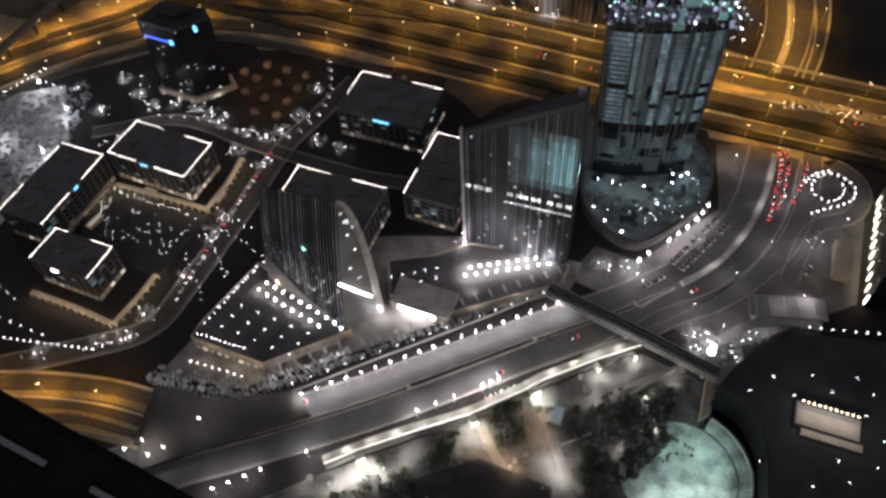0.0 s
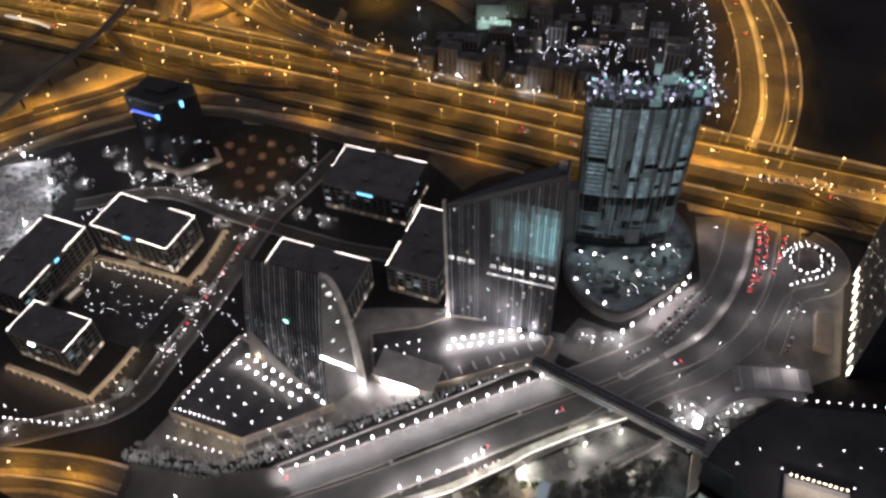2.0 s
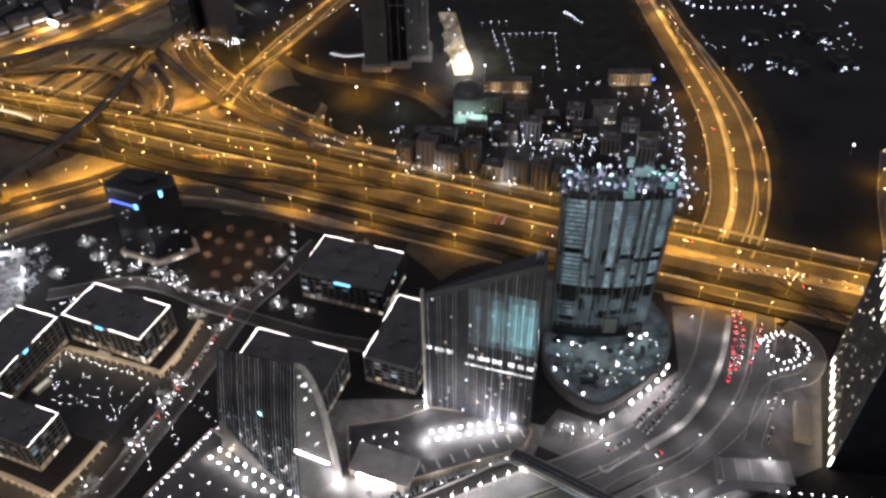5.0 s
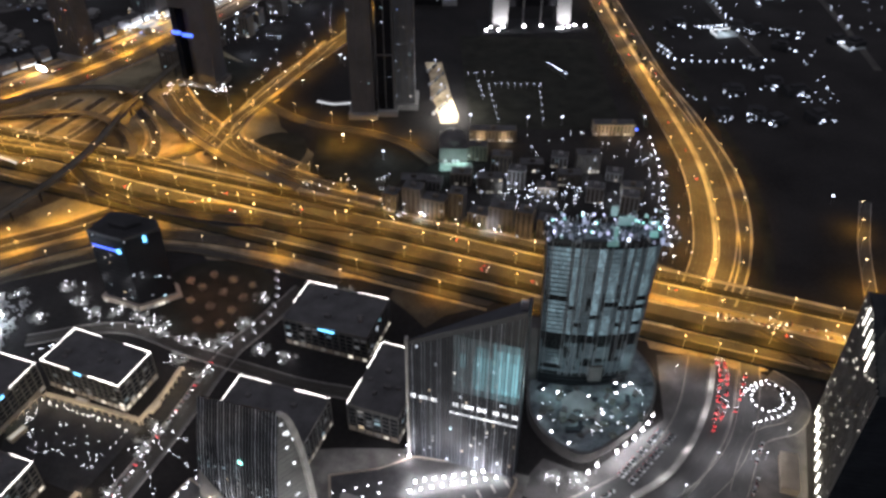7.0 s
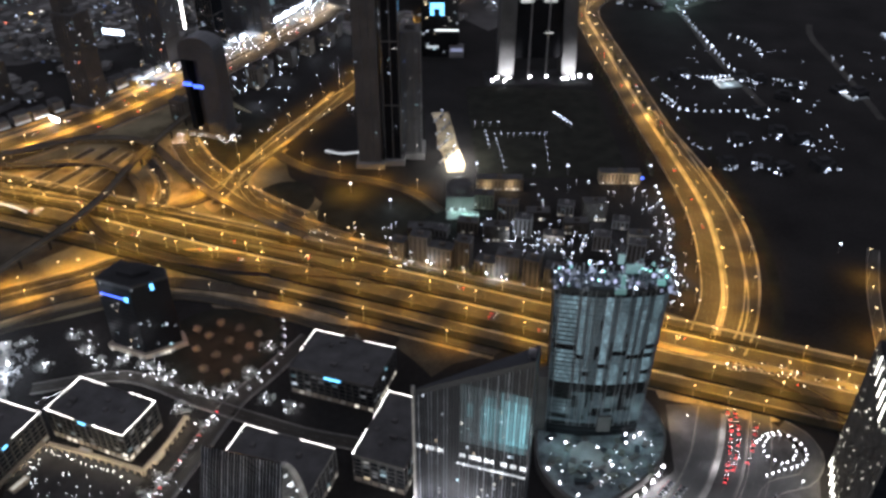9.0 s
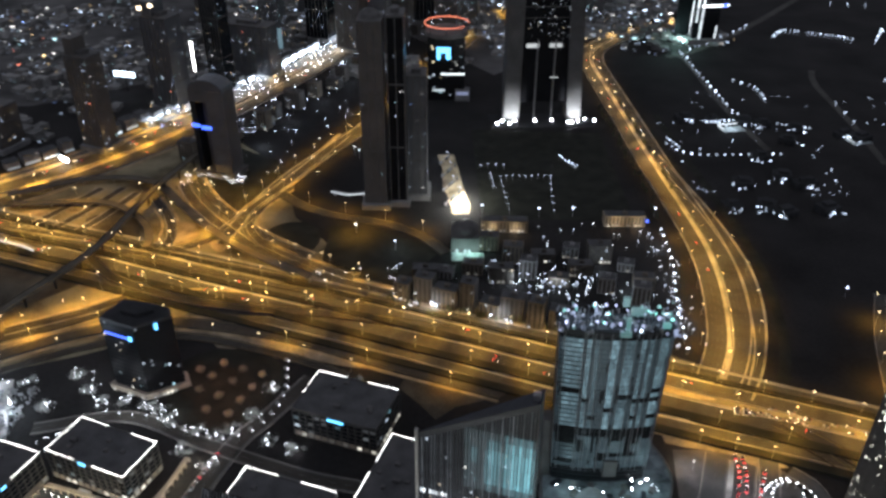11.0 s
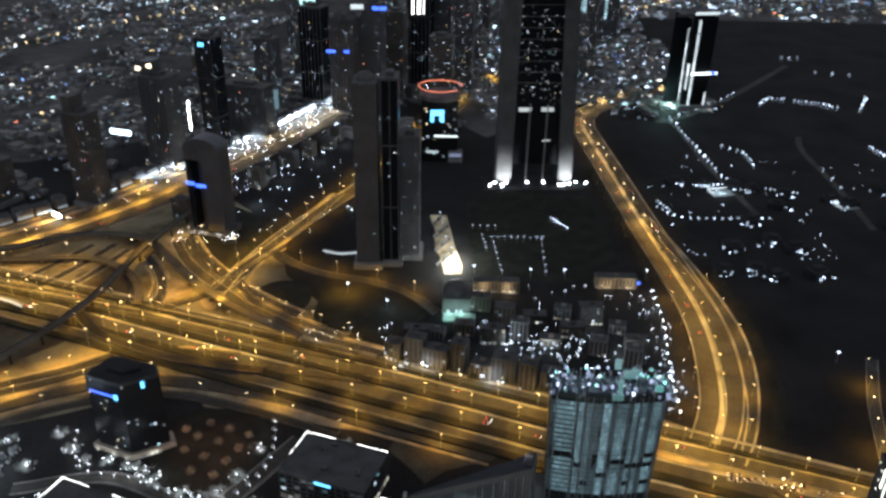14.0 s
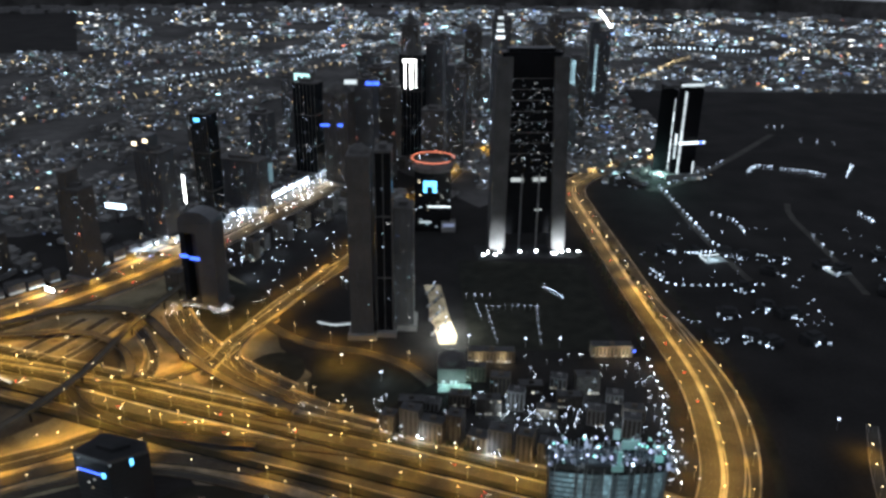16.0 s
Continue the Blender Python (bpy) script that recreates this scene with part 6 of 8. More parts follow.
for i in range(46):
    x = FL * i / 45
    rib = bmesh.new()
    for j in range(8):
        a0, a1 = math.pi * j / 8, math.pi * (j + 1) / 8
        bar_between(rib, Vector((x, -4.42 * math.cos(a0), 10.2 + 2.02 * math.sin(a0))), Vector((x, -4.42 * math.cos(a1), 10.2 + 2.02 * math.sin(a1))), 0.09, Vector((0, -math.cos((a0 + a1) / 2), math.sin((a0 + a1) / 2))))
    part("roof_rib", rib, GREYWALL, fb)
for y, z in ((-3.1, 11.65), (0, 12.25), (3.1, 11.65)):
    part("roof_purlin", boxed(0, FL, y - 0.12, y + 0.12, z - 0.1, z + 0.15), GREYWALL, fb)
for i in range(31):
    x = FL * i / 30
    part("frame", boxed(x - 0.15, x + 0.15, -4.25, -3.95, 6.8, 10.4), METAL, glz)
    part("frame", boxed(x - 0.15, x + 0.15, 3.95, 4.25, 6.8, 10.4), METAL, glz)
for x in (12, FL * 0.48, FL - 10):
    part("pier", boxed(x - 1, x + 1, -3, 3, 0, 6), CONCRETE, fb)
part("cornice", boxed(0, FL, -4.7, -4.3, 9.9, 10.5), CONCRETE, fb)
part("cornice", boxed(0, FL, 4.3, 4.7, 9.9, 10.5), CONCRETE, fb)
part("edge_light", boxed(FL * 0.30, FL * 0.52, -4.9, -4.6, 6.1, 7.2), E_TEALWIN, fb)
tower_end = thing("stair_tower", 141, 236, 0, -31, label="glazed stair tower at the bridge end", category="stair tower")
part("body", boxed(-6, 6, -7, 7, 0, 15), GLASS2, tower_end)
part("cap", boxed(-6.5, 6.5, -7.5, 7.5, 15, 15.8), GREYWALL, tower_end)
copy_thing(BIG, pose(136, 262, 6) @ Matrix.Scale(1.6, 4))
post = thing("light_column", 137, 262, 0, 0, label="pale column glowing with white light", category="light column")
part("shaft", drum(2.4, 1.4, 0, 7, 10), E_WHITE, post)
light(L_COLUMN, 132, 264, 11)
entr = thing("transit_entrance", 192, 292, 0, -4, label="pale glazed station entrance with a flat roof", category="building")
part("wall", boxed(-26, 18, -8, 6, 0, 7), GREYWALL, entr)
part("roof", boxed(-28, 20, -9, 8, 7, 7.8), GREYWALL, entr)
for i in range(5):
    part("roof_rib", boxed(-24 + 9 * i, -23.4 + 9 * i, -8.6, 7.6, 7.8, 8.2), CONCRETE, entr)
for i in range(9):
    part("glass_bay", boxed(-24 + 4.6 * i, -20 + 4.6 * i, -8.4, -8.05, 0.6, 5.6), GLASS2, entr)
# Added fill lights brighten the station's front and roof.
light(L_FILL, 176, 279, 5), light(L_FILL, 200, 279, 5), light(L_FILL, 160, 282, 5), light(L_FILL, 184, 294, 14), light(L_FILL, 202, 290, 14)
deck = thing("curved_deck", label="curved dark walkway roof", category="walkway")
part("roof", ribbon(spline([(142, 266), (160, 277), (182, 282), (206, 278)], 4), -3.5, 3.5, 6.5, 7.2), GREYWALL, deck)
for p, d in spline([(142, 266), (160, 277), (182, 282), (206, 278)], 10):
    part("column", boxed(p.x - 0.3, p.x + 0.3, p.y - 0.3, p.y + 0.3, 0, 6.5), METAL, deck)
gb = thing("plant_building", 233, 332, 0, -16, label="plain beige service building", category="building")
part("wall", boxed(-5.5, 5.5, -15, 15, 0, 6), BEIGE, gb)
part("roof", boxed(-5.8, 5.8, -15.3, 15.3, 6, 6.5), STONE, gb)
light(L_COURT, 216, 318, 13)

# ---------------------------------------------------------------- mall roof with small lamps
MALL = [(129, 222), (138, 233), (150, 243), (177, 259), (240, 254), (330, 262), (420, 200), (380, 40), (150, 20), (141, 140), (146, 166), (149.5, 183.5), (148.5, 197), (142, 211.5)]
mall = thing("mall", label="huge black flat roof dotted with small lamps", category="shopping mall")
part("wall", prism(MALL, 0, 29), BLACKGLASS, mall)
part("roof", prism([tuple(Vector(p).lerp(Vector((230, 170)), 0.008)) for p in MALL], 29, 30), BLACKROOF, mall)
row(DOT, (188, 262), (240, 257), 9, 30)
for i in range(9):
    for j in range(9):
        x, y = 142 + 21 * i + 6 * (j % 2) + rnd.uniform(-3, 3), 152 + 13 * j + rnd.uniform(-3, 3)
        if y < 236 - max(0, 165 - x) * 0.6 and x < 330 and not (158 < x < 206 and 182 < y < 216) and rnd.random() < 0.75:
            copy_thing(DOT, pose(x, y, 30) @ Matrix.Scale(0.75, 4))
louv = thing("roof_light_well", 184, 201, 30, -18, label="bright louvred roof light box", category="roof light")
part("frame", boxed(-17, 17, -7.5, 7.5, 0, 2.2), GREYWALL, louv)
for k in range(6):
    part("louvre", boxed(-16.5, 16.5, -7 + 1.7 * k, -6.1 + 1.7 * k, 2.2, 2.9), STONE, louv)
rail_l = part("lamp_rail", boxed(-15, 17, 6.2, 6.8, 2.2, 5.4), DARKMETAL, louv)
part("lower_tray", boxed(-13, 19, -12.5, -8, 0, 1.2), STONE, louv)
for k in range(11):
    part("lamp", ball(0.6), E_WARMB, rail_l).matrix_basis = pose(-14.5 + 2.9 * k, 6.0, 5.6)
# Three added lights float over the louvres to brighten them.
for k in (-10, 0, 10):
    light(L_SOFTWHITE, 184 + k, 200 - 0.33 * k, 40)

# ---------------------------------------------------------------- teal fountain court
fc = thing("fountain_court", 106, 180, 0, 0, label="round teal-lit pool court with curved terraces", category="fountain")
part("court_floor", drum(33, 33, 0, 0.5, 48), TEALSTONE, fc)
for k in range(4):
    line = [(Vector((math.cos(a) * (34 + 1.5 * k), math.sin(a) * (34 + 1.5 * k))), Vector((-math.sin(a), math.cos(a)))) for a in [radians(-40 + 4.0 * i) for i in range(25)]]
    part("terrace_step", ribbon(line, -1.4, 0.0, 0, 1.0 + 1.1 * k), TEALSTONE, fc)
line = [(Vector((math.cos(a) * 40.2, math.sin(a) * 40.2)), Vector((-math.sin(a), math.cos(a)))) for a in [radians(-40 + 3.0 * i) for i in range(33)]]
part("rim_wall", ribbon(line, -0.5, 0.5, 0, 6.4), CONCRETE, fc, "pale curved rim wall")
for p, d in line[::2]:
    s = p.normalized()
    part("rib", bar_between(bmesh.new(), Vector((*(s * 33.6), 1.4)), Vector((*(s * 39.6), 6.0)), 0.13, Vector((0, 0, 1))), METAL, fc)
pool = part("pool_rim", drum(36.5, 36, 0.5, 1.8, 56), TEALSTONE, fc, "pale round pool rim")
pool.location = (1, -40, 0)
# Water takes the pale stone colour so that it looks lit.
part("water", drum(34, 34, 1.8, 1.9, 56), TEALSTONE, pool, "water surface coloured pale for its lit glow")
for x, y in ((-8, 8), (10, 10), (20, 0), (22, 14), (4, 20), (14, 24)):
    light(L_TEAL, 106 + x, 180 + y, 8)
for x, y in ((-18, -12), (-4, -9), (10, -9), (22, -14), (0, -20)):
    light(L_POOL, 106 + x, 180 + y, 6)
kiosk = thing("garden_kiosk", 38, 214, 0, -20, label="small teal-lit glazed garden kiosk", category="kiosk")
part("wall", boxed(-4, 4, -6, 6, 0, 4), GLASS2, kiosk)
part("roof", boxed(-4.5, 4.5, -6.5, 6.5, 4, 4.4), GREYWALL, kiosk)
part("lit_side", boxed(-3.4, 3.4, -5.4, 5.4, 4.4, 4.6), E_TEALWIN, kiosk)
for i, (p, d) in enumerate(spline(LEDGE, 15)):
    light(L_WALL, p.x - 4.0 * d.y, p.y + 4.0 * d.x, 8.5)
for x, y in ((-78, 175), (-73, 176), (-84, 172), (-10, 203), (-14, 201), (27, 223), (29, 227), (65, 243), (88, 252), (-88, 166), (-66, 176)):
    light(L_PIER, x, y, 5)
# White and warm fill lights below are added to brighten the garden.
for x, y in ((-88, 166), (-66, 174), (-52, 180), (-96, 160), (-108, 168), (-48, 190), (60, 226), (92, 226), (112, 238), (75, 240), (95, 205), (72, 192), (36, 182), (38, 188)):
    light(L_SOFTWHITE, x, y, 6)
for x, y in ((-6, 200), (-2, 190), (8, 184), (14, 178), (26, 200), (27, 214)):
    light(L_WARMFILL, x, y, 6)
for x, y in ((37, 180), (31, 184), (41, 173)):
    light(L_SOFTWHITE, x, y, 4)
for x0, x1, y0, y1, h in ((83, 112, 230, 247, 3.2), (40, 58, 196, 204, 1.6)):
    a, b = (x0, y0), (x1, y1)
    solo("garden_wall", ribbon(spline([a, b], 5), -0.5, 0.5, 0, h), CONCRETE, label="low pale wall across the garden", category="wall", kind="structure")
dr = thing("garden_restaurant", label="low building with a flat black roof in the garden", category="building")
DR = [(-46, 171), (-8, 185), (33, 169), (31, 158), (-44, 154)]
part("wall", prism(DR, 0, 3), DARKSTONE, dr)
part("roof", prism([tuple(Vector(p).lerp(Vector((-6, 168)), -0.02)) for p in DR], 3, 3.5), BLACKROOF, dr)
for k in range(6):
    p = Vector((-40, 172)).lerp(Vector((-10, 183)), k / 5)
    part("roof_vent", boxed(-1.2, 1.2, -0.8, 0.8, 3.5, 4.4, m=pose(p.x + 3, p.y - 6, 0, 0, 0, 20)), DARKMETAL, dr)
rt_ramp = solo("ramp_wall", prism([(129.5, 240), (136, 239), (128.6, 217), (122, 213)], 0, 6), STONE, label="pale stone ramp beside the garden", category="wall", kind="structure")

# ---------------------------------------------------------------- hotel tower with uplit fins
ht = thing("hotel_tower", label="dark hotel tower with uplit vertical fins", category="tower")
HF = [(240, 298), (247, 318), (257, 345), (266, 368), (272, 386), (312, 376), (330, 340), (300, 290)]
part("body", prism(HF, 0, 118), GLASS, ht)
part("upper_body", prism([(258, 304), (270, 345), (282, 378), (316, 366), (326, 335), (300, 296)], 118, 176), GLASS, ht)
for k in range(28):
    z = 4.0 * k + 4
    part("floor_band", prism([tuple(Vector(p).lerp(Vector((285, 340)), -0.006)) for p in HF], z - 0.3, z + 0.3), GLASS, ht)
for i in range(22):
    f = i / 21
    p = Vector((239.4, 298)).lerp(Vector((256.4, 345)), min(1, 2 * f)) if f < 0.5 else Vector((256.4, 345)).lerp(Vector((271.4, 386)), 2 * f - 1)
    fin = part("fin", boxed(-0.9, 0.3, -0.3, 0.3, 0, 118, m=pose(p.x, p.y, 0, 0, 0, -20)), DARKSTONE, ht)
    if i % 2 == 0:
        part("fin_lamp", boxed(-1.3, -0.5, -0.45, 0.45, 4, 13, m=pose(p.x, p.y, 0, 0, 0, -20)), E_FINWARM, fin)
        light(L_FIN, p.x - 3.5, p.y + 1.2, 6)
for i in range(5):
    p = Vector((251, 330)).lerp(Vector((266, 370)), i / 4)
    part("crown_lamp", boxed(-1.2, -0.4, -0.5, 0.5, 104, 118, m=pose(p.x, p.y, 0, 0, 0, -20)), E_FINWARM, ht)
for i in range(90):
    f, z = rnd.random(), 10 + 104 * rnd.random()
    p = Vector((240, 298)).lerp(Vector((272, 386)), f)
    pane(ht, p.x - 1.0, p.y + 0.3, z, 1.2, 1.3, 70, E_WINDOWB)
for i in range(4):
    part("upper_lamp", boxed(-1.0, -0.2, -0.5, 0.5, 122, 150, m=pose(262 + 5 * i, 318 + 15 * i, 0, 0, 0, -20)), E_FINWARM, ht)
for i in range(8):
    part("crown_fin", boxed(-0.5, 0.5, -0.3, 0.3, 118, 176, m=pose(257.5 + 3.3 * i, 304 + 10 * i, 0)), DARKSTONE, ht)

# ---------------------------------------------------------------- towers further off
def tower(x, y, w, d, h, turn, mat, seed, label, lit=30, ribs=7, crown=None, win=None, group="", name="high_rise"):
    r = random.Random(seed)
    t = thing(name, x, y, 0, turn, label=label, category="tower", group=group)
    part("body", boxed(-w / 2, w / 2, -d / 2, d / 2, 0, h), mat, t)
    part("podium", boxed(-w / 2 - 4, w / 2 + 4, -d / 2 - 5, d / 2 + 3, 0, 7), GREYWALL, t)
    part("parapet", boxed(-w / 2 - 0.4, w / 2 + 0.4, -d / 2 - 0.4, d / 2 + 0.4, h - 1.5, h + 1.2), DARKSTONE, t)
    for i in range(ribs + 1):
        px = -w / 2 + w * i / ribs
        part("rib", boxed(px - 0.5, px + 0.5, -d / 2 - 0.9, -d / 2, 0, h - 1.5), DARKSTONE, t)
    for k in (2, 4):
        part("belt", boxed(-w / 2 - 0.25, w / 2 + 0.25, -d / 2 - 0.25, d / 2 + 0.25, h * k / 6 - 0.8, h * k / 6 + 0.8), DARKSTONE, t)
    part("plant_room", boxed(-w * 0.25, w * 0.2, -d * 0.25, d * 0.25, h + 1.2, h + 6), DARKSTONE, t)
    n, f = max(3, int(w / 3)), max(3, int(h / 4))
    wins = bmesh.new()
    for i in range(lit * 2):
        px, k = -w / 2 + w * (r.randrange(n) + 0.5) / n, r.randrange(2, f)
        if r.random() < 0.7:
            box(wins, -0.7, 0.7, -0.06, 0.06, -0.7, 0.7, pose(px, -d / 2 - 0.15, 4 * k))
        else:
            sx = -w / 2 - 0.15 if x > 0 else w / 2 + 0.15
            box(wins, -0.7, 0.7, -0.06, 0.06, -0.7, 0.7, pose(sx, r.uniform(-d / 2 + 2, d / 2 - 2), 4 * k, 0, 0, 90))
    tagged(part("lit_window_set", wins, E_TOWERWIN, t), kind="stuff")
    if crown == "spire":
        part("spire", drum(w * 0.34, 0.6, h + 1, h + w * 0.9, 8), DARKSTONE, t)
    elif crown == "dome":
        bm = ball(w * 0.48, h, 0.9, 2)
        part("dome", bm, DARKSTONE, t)
    elif crown == "slab":
        part("crown_slab", boxed(-w * 0.45, -w * 0.05, -d * 0.4, d * 0.4, h, h + 22), mat, t)
    return t


# twin dark slabs beside the diagonal road
tower(-93, 840, 25, 34, 218, 0, BROWNGLASS, 31, "tall dim slab tower with pale ribs", 1, 3, "dome")
tower(-67, 846, 18, 30, 222, 0, BLACKGLASS, 33, "black slab standing against a taller tower", 4, 2)
tower(-46, 862, 22, 30, 152, 0, GREYGLASS, 32, "lower grey slab beside a taller tower", 8, 3)

# tower on lit concrete legs
ix = thing("legged_tower", 121, 1102, 0, 5, label="huge dark glass tower between floodlit concrete legs", category="tower")
IW, IH = 112.0, 290.0
for x0, x1 in ((-56, -34), (36, 56)):
    bm = bmesh.new()
    vs = box(bm, x0, x1, -14, 16, 0, IH - 6)
    for v in vs:
        if v.co.z > 10:
            v.co.x += 2 if v.co.x < 0 else -12
    part("leg", bm, LEGSTONE, ix, "pale concrete leg, floodlit at its foot")
part("body", boxed(-34, 36, -9, 12, 30, IH), BLACKGLASS, ix)
part("head", boxed(-47, 33, -10, 14, IH - 34, IH), BLACKGLASS, ix)
part("crown", boxed(-38, 26, -8, 12, IH, IH + 5), BLACKGLASS, ix)
for x in (-12, 13):
    part("core_column", boxed(x - 1, x + 1, -10.5, -9, 0, 120), GREYWALL, ix)
for k in range(8, 18):
    part("floor_band", boxed(-34, 36, -9.4, -9, 30 + 15 * k - 0.5, 30 + 15 * k + 0.5), DARKSTONE, ix)
r = random.Random(12)
for i in range(28):
    px, k = -34 + 70 * (r.randrange(22) + 0.5) / 22, r.randrange(34, 64)
    pane(ix, px, -9.5, 4 * k, 1.5, 1.9, 0, E_WINDOW)
wins = bmesh.new()
for i in range(110):
    px, k = -34 + 66 * (r.randrange(30) + 0.5) / 30, r.randrange(30, 65)
    box(wins, -0.6, 0.6, -0.06, 0.06, -0.7, 0.9, pose(px, -9.55, 4 * k + 1))
tagged(part("lit_window_set", wins, E_LEGWIN, ix), kind="stuff")
for a, b, z in ((-28, -10, 112), (4, 22, 112)):
    pane(ix, (a + b) / 2, -9.6, z, b - a, 6, 0, E_SKYLOBBY, "sky_lobby_window")
pane(ix, 14, -9.6, 66, 11, 1.6, 0, E_SKYLOBBY, "sky_lobby_window")
pane(ix, 40, -10.6, 66, 10, 1.6, 0, E_SKYLOBBY, "sky_lobby_window")
part("blue_sign", boxed(41, 45, -11, -10.2, 148, 152), E_BLUE, ix)
part("plaza", boxed(-75, 70, -34, 20, 0, 0.5), BLACKROOF, ix)
for x in (-46, 46):
    a, b = ix.matrix_basis @ Vector((x, -34, 2)), ix.matrix_basis @ Vector((x, -14, 18))
    uplight(L_LEG, a, b)
for x in (-66, -48, -40, -10, 14, 42, 52, 62, 76, -58, 36):
    q = ix.matrix_basis @ Vector((x, -24 + 5 * (x % 3), 0.5))
    copy_thing(BIG, pose(q.x, q.y, 0.5) @ Matrix.Scale(2.2, 4))

# gate-shaped tower
gt = thing("gate_tower", -297, 912, 0, -14, label="dark tower with an open gate under its rounded top", category="tower")
part("main_shaft", boxed(0, 23, -14, 14, 0, 112), GREYGLASS, gt)
part("side_shaft", boxed(-23, -16, -12, 12, 0, 100), GLASS, gt)
part("bridge", boxed(-23, 0, -13, 13, 98, 112), GREYGLASS, gt)
bm = bmesh.new()
ARCH = [(23 * math.cos(math.pi * i / 10), 112 + 14 * math.sin(math.pi * i / 10)) for i in range(11)]
for (x0, z0), (x1, z1) in zip(ARCH, ARCH[1:]):
    bm.faces.new([bm.verts.new(v) for v in ((x0, -13, z0), (x1, -13, z1), (x1, 13, z1), (x0, 13, z0))])
for y in (-13, 13):
    bm.faces.new([bm.verts.new((x, y, z)) for x, z in ARCH])
part("vault", bm, GREYGLASS, gt, "rounded roof vault")
part("inner_wall", boxed(-16, 0, 4, 12, 0, 98), BROWNGLASS, gt)
part("base", boxed(-27, 28, -18, 16, 0, 7), DARKSTONE, gt)
part("sign", boxed(-23, -12, -15, -14, 66, 70), E_BLUE, gt, "blue sign")
part("sign", boxed(-10, 3, -15, -14, 64, 68), E_BLUE, gt, "blue sign")
for i in range(26):
    pane(gt, r.uniform(-26, 28), -18.3, r.uniform(1, 6), 1.6, 1.6, 0, E_WINDOW)
joined_lamps(LAMP_SMALL, [(-300 + r.uniform(-40, 40), 885 + r.uniform(-16, 12), 0, 0, 1.2) for i in range(30)])

# avenue towers
AVENUE = [
    (-478, 985, 34, 28, 128, -20, "slab"), (-424, 1130, 42, 34, 138, -20, "slab"), (-366, 1195, 28, 28, 180, -20, None), (-620, 985, 60, 40, 60, -20, None),
    (-335, 1278, 80, 34, 86, -18, None), (-255, 1480, 44, 36, 175, -18, None), (-190, 1420, 46, 34, 168, -18, "dome"), (-142, 1440, 34, 30, 190, -15, None),
    (-66, 1600, 46, 36, 210, -12, "spire"), (-108, 1530, 36, 34, 160, -14, None), (-20, 1640, 34, 30, 225, -12, None)]
BEYOND = [
    (132, 2030, 40, 36, 230, 0, "spire"), (300, 1870, 46, 36, 165, 4, None), (380, 2050, 50, 38, 205, 6, "slab"), (40, 1820, 40, 34, 150, 0, None),
    (-10, 1950, 38, 34, 200, 0, None), (70, 2150, 44, 36, 190, 0, "dome"), (210, 1760, 60, 40, 90, 0, None), (260, 2250, 46, 40, 180, 0, None),
    (-330, 1420, 36, 30, 130, -18, None), (-20, 1420, 40, 34, 140, -10, None), (20, 1560, 36, 30, 175, -8, "slab"), (170, 1620, 44, 34, 150, 0, None), (250, 1640, 40, 34, 130, 0, "dome"), (-90, 2080, 44, 36, 210, -10, "spire"), (160, 2380, 50, 40, 200, 0, "slab"), (330, 2480, 50, 40, 190, 4, None), (-360, 1900, 44, 36, 110, -18, None), (-480, 1560, 46, 36, 95, -18, None),
    (-300, 1650, 44, 36, 120, -18, None), (-150, 1800, 46, 36, 150, -18, None), (-200, 2100, 50, 40, 130, -18, None), (440, 2350, 50, 40, 150, 8, None)]
for i, (x, y, w, d, h, a, c) in enumerate(AVENUE):
    tower(x, y, w, d, h, a, (BROWNGLASS, GREYGLASS, GLASS)[i % 3], 50 + i, "dim tower beside the wide avenue", 18, 6, c, None, "avenue towers")
for i, (x, y, w, d, h, a, c) in enumerate(BEYOND):
    tower(x, y, w, d, h, a, (GREYGLASS, BROWNGLASS)[i % 2], 80 + i, "distant tower with scattered lit windows", 55, 5, c, None, "distant towers")
# distinctive lit details on the far towers
def sign_on(x, y, z, w, h, mat, label, turn=0, name="roof_sign"):
    s = thing(name, x, y, z, turn, label=label, category="sign")
    part("panel", boxed(-w / 2, w / 2, -0.6, 0.6, -h / 2, h / 2), mat, s)
    part("frame", boxed(-w / 2 - 0.5, w / 2 + 0.5, 0.6, 1.4, -h / 2 - 0.5, h / 2 + 0.5), DARKMETAL, s)
    if name == "billboard":
        part("post", boxed(-0.6, 0.6, 0.7, 1.5, -z, -h / 2), DARKMETAL, s)


lt = thing("lantern_tower", -266, 1520, 0, -12, label="tower with a teal-white lit square lantern top", category="tower")
part("shaft", boxed(-17, 17, -15, 15, 0, 158), GREYGLASS, lt)
for x0, x1, z0, z1 in ((-15, -10, 148, 180), (10, 15, 148, 180), (-15, 15, 180, 185), (-10, 10, 146, 155), (-2, 2, 165, 180)):
    part("lantern_bar", boxed(x0, x1, -15.8, -15.1, z0, z1), E_LANTERN, lt)
part("top", boxed(-15, 15, -15, 15, 158, 184), DARKSTONE, lt)
for x, y, z, w, h, mat, lab in ((-166, 1400, 190, 22, 8, E_FLOOR, "white lit roof sign"), (-130, 1422, 184, 24, 6, E_BLUE, "blue lit roof sign"), (-214, 1400, 113, 16, 4, E_BLUE, "blue lit sign band"), (-186, 1400, 113, 10, 4, E_BLUE, "blue lit sign band"), (-372, 1178, 172, 8, 5, E_CYAN, "small blue lit sign on a wall")):
    sign_on(x, y, z, w, h, mat, lab)
